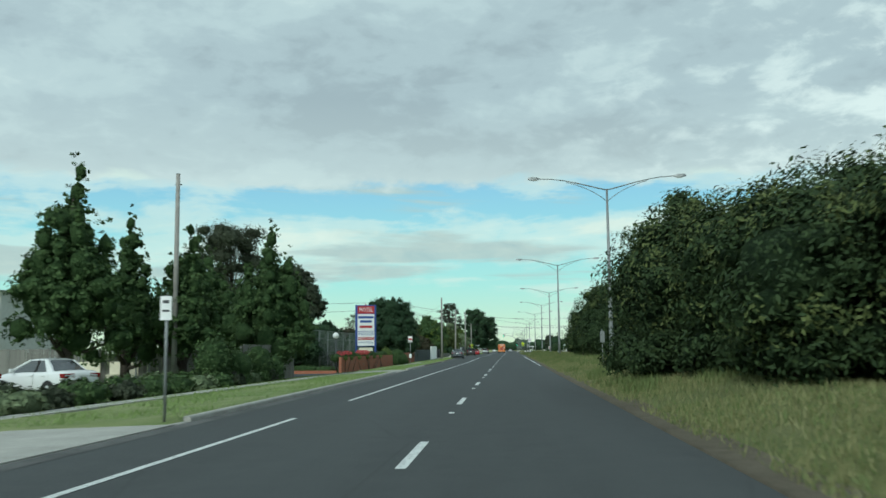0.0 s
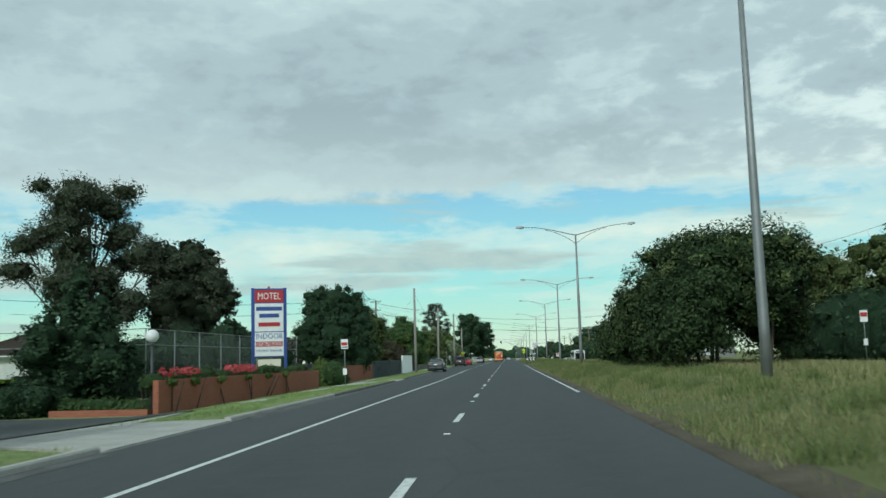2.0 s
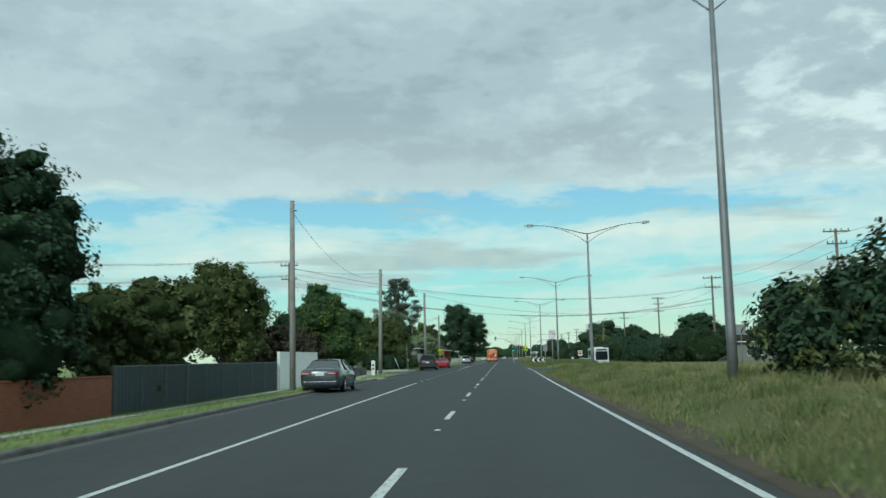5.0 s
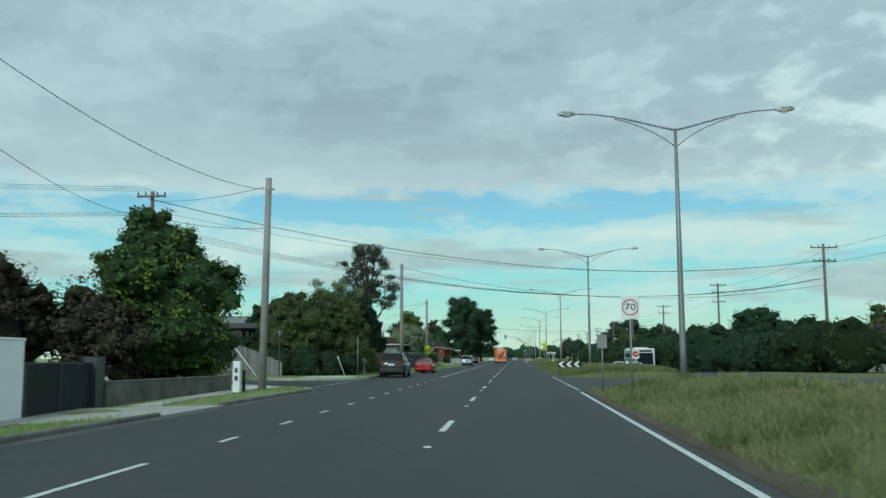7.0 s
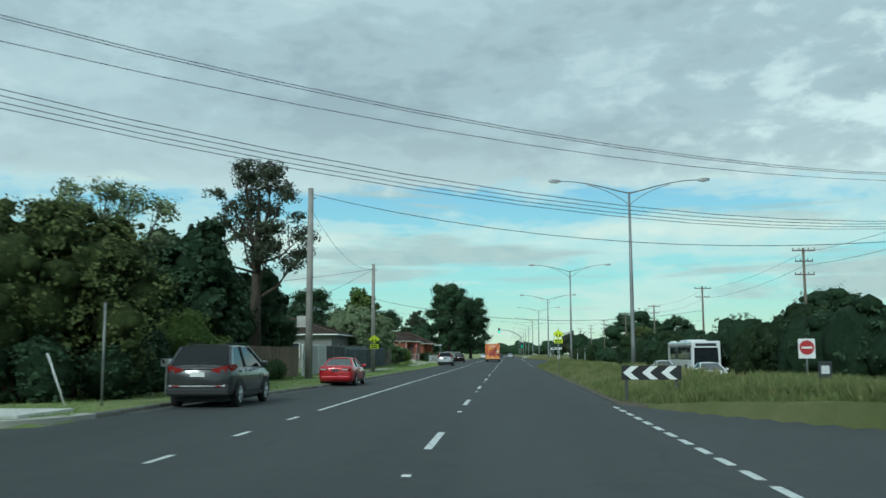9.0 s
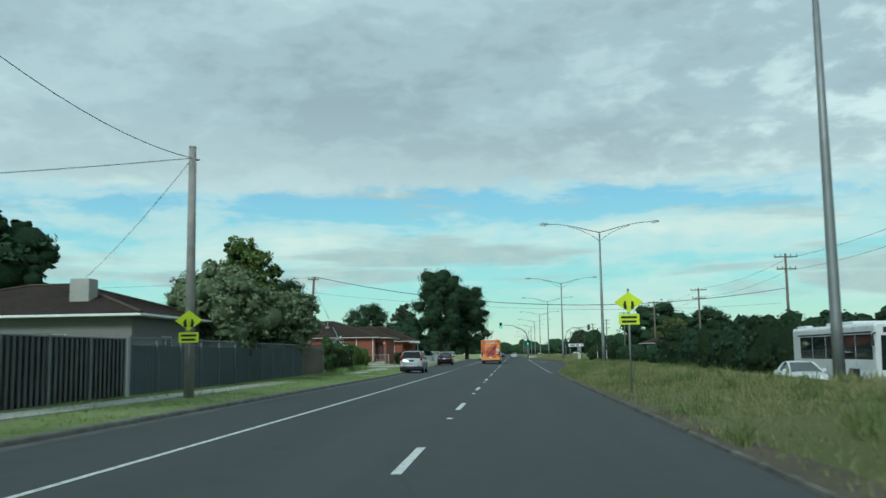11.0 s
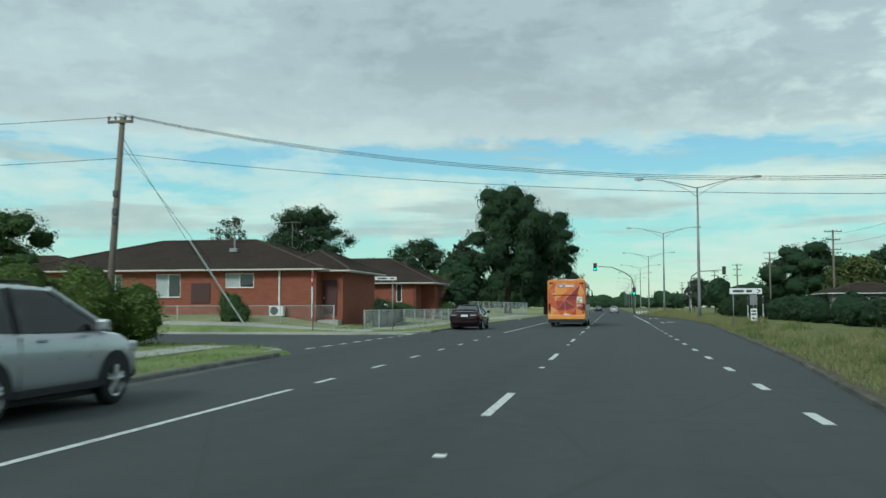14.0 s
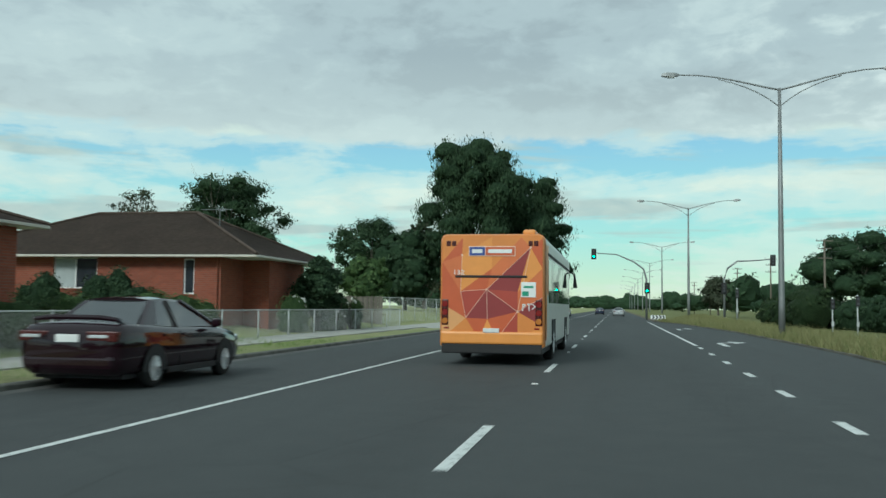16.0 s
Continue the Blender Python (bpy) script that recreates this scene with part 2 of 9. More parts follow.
def woodmat(name, dark, light, random_tone=True):
    m = Mat(name, 0.9, 0, 0.2)
    a = m.noise(3.0, 6, 0.7, m.scaled(9, 9, 0.5))
    c = m.mix(m.ramp(a, [(0.3, 0.0), (0.7, 1.0)]), dark, light)
    if random_tone:
        c = m.mix(m.ramp(m.rand(), [(0.0, 0.0), (1.0, 0.45)]), c, tuple(v * 0.5 for v in dark))
    m.color(c)
    m.bump(a, 0.4, 0.01)
    return m.m


def glassmat(name, tint=(0.02, 0.025, 0.03)):
    m = Mat(name, 0.03, 0.0, 0.75)
    n = m.noise(2.0, 3, 0.5)
    m.color(m.mix(n, tint, tuple(v * 1.8 for v in tint)))
    return m.m


def clearglass(name, tint, ior=1.6):
    """Tinted see-through car glass with a glossy face."""
    m = Mat(name, 0.03)
    n = m.t.nodes
    tr, gl, mx_, fr = n.new("ShaderNodeBsdfTransparent"), n.new("ShaderNodeBsdfGlossy"), n.new("ShaderNodeMixShader"), n.new("ShaderNodeFresnel")
    tr.inputs[0].default_value = (*tint, 1)
    gl.inputs["Roughness"].default_value = 0.02
    fr.inputs["IOR"].default_value = ior
    m.link(fr.outputs[0], mx_.inputs[0])
    m.link(tr.outputs[0], mx_.inputs[1])
    m.link(gl.outputs[0], mx_.inputs[2])
    m.link(mx_.outputs[0], n["Material Output"].inputs["Surface"])
    return m.m


def carpaint(name, c, metal=0.35, coat=0.8, lo=0.22, hi=0.36, spec=0.5):
    m = Mat(name, 0.28, metal, spec)
    f = m.noise(400, 2, 0.5)
    d = m.noise(2.2, 5, 0.6)
    m.color(m.mix(m.ramp(d, [(0.4, 0.0), (0.8, 0.05)]), m.mix(f, tuple(v * 0.9 for v in c), c), tuple(v * 0.8 + 0.012 for v in c)))
    m.b.inputs["Coat Weight"].default_value, m.b.inputs["Coat Roughness"].default_value = coat, 0.03
    m.rough(d, lo, hi)
    return m.m


def tilemat(name, c1, c2):
    m = Mat(name, 0.85, 0, 0.3)
    w = m.t.nodes.new("ShaderNodeTexWave")
    w.wave_type, w.bands_direction, w.wave_profile = "BANDS", "Z", "SAW"
    w.inputs["Scale"].default_value, w.inputs["Distortion"].default_value = 2.3, 0.3
    m.link(m.co, w.inputs["Vector"])
    n = m.noise(5, 5, 0.7)
    b = m.noise(0.8, 5, 0.6)
    c = m.mix(m.ramp(n, [(0.3, 0.0), (0.7, 1.0)]), c1, c2)
    c = m.mix(m.ramp(b, [(0.4, 0.0), (0.8, 0.5)]), c, tuple(v * 0.55 for v in c1))
    m.color(c)
    m.bump(w.outputs["Fac"], 0.6, 0.03)
    return m.m


M = {}
M["asphalt"] = asphalt("asphalt_worn", 0.047, 0.070, 0)
M["asphalt_side"] = asphalt("asphalt_side", 0.055, 0.072, 7)
m = Mat("line_paint", 0.7).world()
m.color(m.mix(m.ramp(m.noise(9, 6, 0.75), [(0.34, 0.0), (0.5, 1.0)]), (0.16, 0.17, 0.17), (0.62, 0.64, 0.62)))
M["line"] = m.m
m = Mat("concrete", 0.9).world()
g = m.noise(40, 4, 0.7)
m.color(m.mix(m.ramp(g, [(0.35, 0.6), (0.6, 0.0)]), m.mix(m.ramp(m.noise(0.9, 6, 0.65), [(0.3, 0.0), (0.7, 1.0)]), (0.32, 0.315, 0.285), (0.48, 0.47, 0.43)), (0.17, 0.17, 0.15)))
m.bump(g, 0.3, 0.005)
M["concrete"] = m.m
m = Mat("concrete_new", 0.9).world()
m.color(m.mix(m.ramp(m.noise(0.9, 6, 0.65), [(0.3, 0.0), (0.7, 1.0)]), (0.46, 0.46, 0.43), (0.62, 0.62, 0.58)))
M["concrete_new"] = m.m
m = Mat("kerb_stone", 0.92).world()
g = m.noise(30, 5, 0.7)
m.color(m.mix(m.ramp(m.noise(1.4, 6, 0.7), [(0.35, 0.0), (0.7, 1.0)]), (0.075, 0.075, 0.066), (0.20, 0.195, 0.17)))
m.bump(g, 0.5, 0.01)
M["kerb"] = m.m
m = Mat("gutter_concrete", 0.9).world()
g = m.noise(30, 5, 0.7)
m.color(m.mix(m.ramp(m.noise(0.8, 6, 0.7), [(0.38, 0.0), (0.66, 1.0)]), (0.055, 0.056, 0.055), (0.11, 0.11, 0.105)))
m.bump(g, 0.4, 0.006)
M["gutter"] = m.m
m = Mat("old_edging", 0.95).world()
m.color(m.mix(m.ramp(m.noise(1.1, 6, 0.7), [(0.42, 0.0), (0.66, 1.0)]), (0.062, 0.058, 0.046), (0.145, 0.138, 0.115)))
m.bump(m.noise(26, 5, 0.7), 0.6, 0.02)
M["old_edging"] = m.m
M["verge"] = grassmat("verge_grass", ((0.165, 0.235, 0.078), (0.28, 0.33, 0.135), (0.36, 0.36, 0.20)))
M["dry"] = grassmat("median_grass", ((0.145, 0.165, 0.062), (0.225, 0.225, 0.105), (0.125, 0.15, 0.056)))
M["dirt"] = grassmat("bare_soil", ((0.14, 0.12, 0.09), (0.19, 0.165, 0.125), (0.10, 0.09, 0.06)), 2.0)
M["lawn_dry"] = grassmat("dry_lawn", ((0.27, 0.30, 0.13), (0.38, 0.37, 0.21), (0.22, 0.27, 0.10)))
M["zinc"] = paint("zinc_wire", (0.46, 0.48, 0.47), 0.6, 0.2, 0.15, 1.2)
M["galv"] = paint("galvanised_steel", (0.25, 0.26, 0.26), 0.55, 0.6, 0.2, 1.2)
M["pole_grey"] = paint("weathered_pole", (0.27, 0.255, 0.235), 0.85, 0.0, 0.3, 1.4, 0.3)
M["pole_wood"] = woodmat("pole_timber", (0.10, 0.085, 0.07), (0.22, 0.19, 0.155), False)
M["wire"] = paint("wire_black", (0.02, 0.02, 0.022), 0.6)
M["black"] = paint("black_rubber", (0.018, 0.018, 0.019), 0.75)
M["wall_white"] = paint("white_render", (0.84, 0.85, 0.85), 0.7, 0.0, 0.05, 0.8)
M["white"] = paint("white_paint", (0.72, 0.73, 0.72), 0.5)
M["cream"] = paint("cream_paint", (0.68, 0.64, 0.50), 0.6)
M["blue"] = paint("blue_paint", (0.03, 0.065, 0.26), 0.5)
M["red"] = paint("red_paint", (0.36, 0.022, 0.028), 0.45)
M["dark"] = paint("dark_grey_paint", (0.045, 0.05, 0.055), 0.5)
M["colorbond"] = paint("grey_blue_steel", (0.12, 0.142, 0.155), 0.55, 0.1)
M["yellow"] = paint("fluoro_yellow", (0.62, 0.74, 0.015), 0.4)
M["paling"] = woodmat("grey_paling", (0.17, 0.165, 0.15), (0.28, 0.275, 0.255))
M["paling_brown"] = woodmat("brown_paling", (0.13, 0.10, 0.075), (0.25, 0.20, 0.15))
M["paling_old"] = woodmat("old_paling", (0.085, 0.075, 0.064), (0.22, 0.20, 0.17))
M["brick_motel"] = brickwork("brick_orange", (0.34, 0.115, 0.065), (0.27, 0.085, 0.05), (0.22, 0.17, 0.13))
M["brick_house"] = brickwork("brick_red", (0.29, 0.085, 0.05), (0.22, 0.062, 0.038), (0.19, 0.13, 0.10))
M["tile"] = tilemat("brown_roof_tile", (0.062, 0.045, 0.036), (0.105, 0.078, 0.062))
M["glass"] = glassmat("window_glass")
M["carglass"] = glassmat("car_glass", (0.012, 0.015, 0.017))
M["clearglass"] = clearglass("car_glass_clear", (0.46, 0.52, 0.51), 3.2)
M["darkglass"] = clearglass("car_glass_tinted", (0.10, 0.115, 0.115))
M["chrome"] = paint("bright_alloy", (0.62, 0.63, 0.64), 0.25, 0.9, 0.1)
LEAVES = {
    "leaf_dark": ((0.019, 0.038, 0.020), (0.057, 0.095, 0.046)),
    "leaf_mid": ((0.034, 0.064, 0.025), (0.095, 0.145, 0.05)),
    "leaf_light": ((0.054, 0.090, 0.022), (0.156, 0.204, 0.060)),
    "leaf_grey": ((0.030, 0.042, 0.024), (0.085, 0.095, 0.062)),
    "leaf_olive": ((0.042, 0.062, 0.023), (0.138, 0.162, 0.056)),
    "leaf_red": ((0.034, 0.034, 0.022), (0.088, 0.080, 0.050)),
    "leaf_sage": ((0.11, 0.15, 0.08), (0.25, 0.30, 0.165)),
    "leaf_bottle": ((0.015, 0.029, 0.013), (0.053, 0.080, 0.029)),
    "leaf_lime": ((0.09, 0.14, 0.02), (0.22, 0.28, 0.05)),
}
for k_, (dk, lt) in LEAVES.items():
    M[k_] = leafmat(k_, dk, lt)
M["petal_pink"] = leafmat("petal_pink", (0.42, 0.05, 0.06), (0.65, 0.14, 0.15))
M["petal_white"] = leafmat("petal_white", (0.6, 0.6, 0.55), (0.8, 0.8, 0.76))
M["blade"] = leafmat("grass_blade", (0.145, 0.155, 0.06), (0.285, 0.272, 0.135))
M["blade_lawn"] = leafmat("lawn_blade", (0.13, 0.20, 0.055), (0.25, 0.33, 0.12))
M["blade_green"] = leafmat("green_blade", (0.08, 0.112, 0.036), (0.165, 0.20, 0.075))
for k_ in ("leaf_dark", "leaf_mid", "leaf_light", "leaf_grey", "leaf_olive", "leaf_sage", "leaf_bottle", "leaf_red", "leaf_lime"):
    M[k_ + "_core"] = coremat(k_ + "_core", *LEAVES[k_])
M["bark"] = barkmat("bark_dark", (0.03, 0.025, 0.02), (0.085, 0.072, 0.058))
M["bark_gum"] = barkmat("bark_pale", (0.10, 0.085, 0.07), (0.27, 0.24, 0.205))

# ---- helpers for shapes ----
RNG = random.Random(11)


def lerp_table(tab, y):
    for (y0, v0), (y1, v1) in zip(tab, tab[1:]):
        if y <= y1:
            f = min(1, max(0, (y - y0) / (y1 - y0)))
            return v0 + (v1 - v0) * f
    return tab[-1][1]


def smooth(f):
    f = min(1, max(0, f))
    return f * f * (3 - 2 * f)


def link_mesh(name, bm, mats, parent=None, label="", shade=False):
    me = bpy.data.meshes.new(name)
    bm.normal_update()
    bm.to_mesh(me)
    bm.free()
    for mt in (mats if isinstance(mats, (list, tuple)) else [mats]):
        me.materials.append(mt)
    if shade:
        me.polygons.foreach_set("use_smooth", [True] * len(me.polygons))
    ob = new(name, me)
    if parent:
        ob.parent = parent
    if label:
        tagged(ob, label)
    return ob


def part(name, bm, mats, parent, label="", shade=False):
    return link_mesh(name, bm, mats, parent, label, shade)


def shared(name, me, parent, m):
    ob = new(name, me)
    ob.parent = parent
    ob.matrix_basis = m
    return ob


def thing(name, x, y, z, label, category, group="", rz=0.0, kind=""):
    ob = new(name)
    ob.empty_display_size = 0.1
    ob.matrix_basis = pose(x, y, z, 0, 0, rz)
    return tagged(ob, label, category, group, kind)


def box(bm, x0, x1, y0, y1, z0, z1, bevel=0.0, mat=0, taper=None):
    before = set(bm.faces)
    r = bmesh.ops.create_cube(bm, size=1.0)
    for v in r["verts"]:
        v.co = Vector(((x0 + x1) / 2 + v.co.x * (x1 - x0), (y0 + y1) / 2 + v.co.y * (y1 - y0), (z0 + z1) / 2 + v.co.z * (z1 - z0)))
    if bevel:
        es = list({e for v in r["verts"] for e in v.link_edges})
        bmesh.ops.bevel(bm, geom=es, offset=bevel, segments=2, affect="EDGES", profile=0.5)
    for f in set(bm.faces) - before:
        f.material_index = mat
    return r


def tube(bm, pts, radii, n=8, cap=True):
    """A tapered tube along points."""
    pts = [Vector(p) for p in pts]
    rings = []
    for i, p in enumerate(pts):
        d = (pts[min(i + 1, len(pts) - 1)] - pts[max(i - 1, 0)]).normalized()
        a = d.cross(Vector((0, 0, 1)) if abs(d.z) < 0.9 else Vector((1, 0, 0))).normalized()
        b = d.cross(a)
        r = radii[i] if isinstance(radii, (list, tuple)) else radii
        rings.append([bm.verts.new(p + (a * math.cos(2 * math.pi * k / n) + b * math.sin(2 * math.pi * k / n)) * r) for k in range(n)])
    for r0, r1 in zip(rings, rings[1:]):
        for k in range(n):
            bm.faces.new((r0[k], r1[k], r1[(k + 1) % n], r0[(k + 1) % n]))
    if cap:
        bm.faces.new(rings[0])
        bm.faces.new(rings[-1][::-1])
    return rings


def cyl(bm, x, y, z0, z1, r0, r1=None, n=12):
    tube(bm, [(x, y, z0), (x, y, z1)], [r0, r0 if r1 is None else r1], n)


def fast_mesh(name, verts, faces_n, mats, parent=None):
    """Mesh from a (k*faces_n, 3) array in which every faces_n verts form one face."""
    me = bpy.data.meshes.new(name)
    nv = len(verts)
    nf = nv // faces_n
    me.vertices.add(nv)
    me.vertices.foreach_set("co", verts.astype(np.float32).ravel())
    me.loops.add(nv)
    me.loops.foreach_set("vertex_index", np.arange(nv, dtype=np.int32))
    me.polygons.add(nf)
    me.polygons.foreach_set("loop_start", np.arange(0, nv, faces_n, dtype=np.int32))
    me.update(calc_edges=True)
    for mt in (mats if isinstance(mats, (list, tuple)) else [mats]):
        me.materials.append(mt)
    ob = new(name, me)
    if parent:
        ob.parent = parent
    return ob


# ---- ground, roads ----
KERB = [(-80, -4.8), (16, -4.8), (60, -5.45), (95, -5.85), (145, -7.0), (178, -7.15), (187, -7.2), (190, -8.2), (203.5, -8.3), (209, -7.25), (216, -6.8), (258, -6.4), (274, -6.35), (288, -6.7), (302, -7.6), (340, -7.8), (3000, -7.8)]
MEDIAN = [(-80, 3.6), (50, 3.7), (86, 3.95), (170, 4.2), (200, 4.3), (262, 4.1), (276, 4.15), (288, 5.0), (298, 5.9), (306, 6.4), (324, 7.4), (345, 8.6), (372, 8.5), (398, 7.2), (412, 5.4), (3000, 5.2)]
FAR = [(-80, 17.5), (120, 17.5), (172, 11.5), (3000, 11.5)]
DRIVES = [(3.5, 16.0), (53.0, 60.8), (96.0, 103.0), (157.5, 163.0), (366, 371)]
STREETS = [(178.5, 192.5), (302.5, 317.0)]


def kx(y):
    return lerp_table(KERB, y)


def mx(y):
    return lerp_table(MEDIAN, y)


def fx(y):
    return lerp_table(FAR, y)


def far_z(y):
    """Height of the carriageway beyond the median: it falls away past the opening."""
    return 0.30 - 0.95 * smooth((y - 198) / 45)


def in_street(x, y, grow=0.0):
    d = kx(y) - x
    if d < -0.01:
        return False
    for a, b in STREETS:
        r = 4.0
        w = r - math.sqrt(max(0, r * r - (r - d) ** 2)) if d < r else 0.0
        if a - w - grow <= y <= b + w + grow:
            return True
    return False


def in_gap(x, y):
    if x < 8.4:
        return 174.5 < y < 202.5 - (x - 4.3) * 2.93
    return 174.5 < y < 190.4


def verge_z(x, y):
    d = kx(y) - x
    a = 1 - smooth((y - 150) / 32)
    rise = 0.62 * smooth((y - 296) / 8) * smooth((d - 4.5) / 6.0) * (0.12 + 0.88 * smooth((y - 317) / 8) if y > 310 else 1.0)
    lip = 0.12
    if any(p - 0.05 <= y <= q + 0.05 for p, q in DRIVES):
        lip = -0.02 + 0.14 * smooth(d / 3.6)
    return lip + a * (-(0.05 + 0.035 * smooth((y - 48) / 20)) * min(d, 7.5)) + (1 - a) * (0.012 * min(d, 14)) + rise


def median_z(x, y):
    d = x - mx(y)
    e = max(0.0, fx(y) - x)
    hump = 0.50 * smooth(d / 4.0)
    if x > fx(y):
        return far_z(y) + (0.02 if x > fx(y) + 7.5 else 0.0)
    edge = far_z(y) - 0.03
    return 0.03 + min(hump, edge + (0.50 - edge) * smooth(e / 1.5))


def gap_z(x, y):
    return 0.30 * smooth((x - mx(y)) / (fx(y) - mx(y)))


def ground_z(x, y):
    if x < kx(y):
        return -0.08 if in_street(x, y, 0.05) else verge_z(x, y)
    if x <= mx(y):
        return -0.08
    if in_gap(x, y) and x < fx(y) + 0.1:
        return gap_z(x, y) - 0.08
    if fx(y) < x < fx(y) + 7.5:
        return far_z(y) - 0.08
    return median_z(x, y)


def build_ground():
    rows = [-80, -60]
    y = -40.0
    while y < 430:
        rows.append(y)
        y += 0.5 if (172 < y < 206 or 294 < y < 326) else 1.5
    rows += [440, 460, 500, 560, 640, 760, 1000, 1500, 2600]
    me_v, me_f, mats = [], [], []
    ncol = 0
    for y in rows:
        k, m_, f = kx(y), mx(y), fx(y)
        xs = [-1500, -500, -200, -100, -60, -45] + [-40 + i * 2.0 for i in range(8)]
        xs += [-24 + (k - 0.2 + 24) * i / 28 for i in range(29)]
        xs += [k - 0.01, m_ + 0.01]
        xs += [m_ + 0.02 + (f - 0.05 - m_ - 0.02) * i / 22 for i in range(23)]
        xs += [f + 0.01, f + 7.49, f + 7.6, f + 9.5, f + 12, f + 18, 40, 60, 120, 300, 1500]
        ncol = len(xs)
        for i, x in enumerate(xs):
            z = ground_z(x, y)
            if abs(x - (k - 0.01)) < 1e-6 or abs(x - (m_ + 0.01)) < 1e-6:
                z = -0.08
            n = noise.noise(Vector((x * 0.35, y * 0.35, 0))) * 0.05
            if x < k - 1 or m_ + 0.6 < x < f - 0.6:
                z += n if not (in_street(x, y, 0.3) or in_gap(x, y)) else 0
            me_v.append((x, y, z))
            mats.append(0)
    for r in range(len(rows) - 1):
        for c in range(ncol - 1):
            a = r * ncol + c
            me_f.append((a, a + 1, a + ncol + 1, a + ncol))
    me = bpy.data.meshes.new("ground")
    me.from_pydata(me_v, [], me_f)
    for k in ("verge", "dry", "dirt", "lawn_dry"):
        me.materials.append(M[k])
    idx = []
    for f in me.polygons:
        c = f.center
        if c.x < 0:
            idx.append(3 if c.y > 319 else 0)
        elif c.x - mx(c.y) < 0.55 and c.x > mx(c.y) - 0.2:
            idx.append(2)
        else:
            idx.append(1)
    me.polygons.foreach_set("material_index", idx)
    me.polygons.foreach_set("use_smooth", [True] * len(idx))
    return tagged(new("ground", me), "grassed ground with green verge and dry median grass", "ground", kind="structure")


build_ground()


def strip(name, rows, mat, label, category, kind="structure", parent=None):
    """Ribbon surface from rows of points."""
    bm = bmesh.new()
    vs = [[bm.verts.new(p) for p in r] for r in rows]
    for a, b in zip(vs, vs[1:]):
        for i in range(len(a) - 1):
            bm.faces.new((a[i], a[i + 1], b[i + 1], b[i]))
    ob = link_mesh(name, bm, mat, parent)
    return tagged(ob, label, category, kind=kind) if label else ob


ys = list(range(-80, 440)) + [460, 520, 640, 900, 1500, 2600]
strip("road", [[(kx(y), y, 0), ((kx(y) + mx(y)) / 2, y, 0), (mx(y), y, 0)] for y in ys], M["asphalt"], "worn grey asphalt carriageway with two marked lanes", "road")
strip("road_far", [[(fx(y), y, far_z(y)), (fx(y) + 7.5, y, far_z(y))] for y in ys], M["asphalt_side"], "asphalt carriageway beyond the grass median", "road")
for a, b in STREETS:
    rows = []
    for i in range(40):
        d = 4.0 * i / 12 if i < 13 else 4.0 + (i - 12) * 3.0
        x = kx((a + b) / 2) - d
        r = 4.0
        w = r - math.sqrt(max(0, r * r - (r - d) ** 2)) if d < r else 0.0
        rows.append([(x if i else kx(y) + 0.0, y, 0.004 * i if i < 3 else 0.012) for y in [a - w + (b - a + 2 * w) * j / 10 for j in range(11)]])
    strip("road_side", rows, M["asphalt_side"], "asphalt side street mouth with kerb returns", "road")
rows = []
for i in range(13):
    y = 174.5 + i * 28.0 / 12
    xe = 8.4 - max(0, (y - 190.4)) / 2.93 if y > 190.4 else fx(y)
    xe = max(mx(y) + 0.02, xe)
    rows.append([(mx(y) + (xe - mx(y)) * j / 8, y, gap_z(mx(y) + (xe - mx(y)) * j / 8, y) - 0.004 * (j == 0)) for j in range(9)])
strip("road_opening", rows, M["asphalt_side"], "asphalt opening through the grass median", "road")

# kerb stones along the verge, broken at streets and driveways
def kerb_run(y0, y1, mat="kerb"):
    bm = bmesh.new()
    y = y0
    while y < y1 - 0.2:
        e = min(y + 2.4, y1)
        low = any(a < (y + e) / 2 < b for a, b in DRIVES)
        h = 0.025 if low else 0.115
        for yy0, yy1 in ((y + 0.012, e - 0.012),):
            x0, x1 = kx(yy0), kx(yy1)
            prof = [(-0.15, -0.1), (-0.15, h), (-0.03, h), (0.0, h - 0.03), (0.02, -0.02)]
            va = [bm.verts.new((x0 + p, yy0, q)) for p, q in prof]
            vb = [bm.verts.new((x1 + p, yy1, q)) for p, q in prof]
            for i in range(4):
                bm.faces.new((va[i], va[i + 1], vb[i + 1], vb[i]))
            bm.faces.new(va[::-1])
            bm.faces.new(vb)
        y = e
    return tagged(link_mesh("kerb", bm, M[mat]), "weathered concrete kerb beside the road", "kerb", kind="structure")


kerb_run(-60, 74, "concrete")
kerb_run(74, 178.5 - 4)
kerb_run(192.5 + 4, 302.5 - 4)
kerb_run(317 + 4, 430)


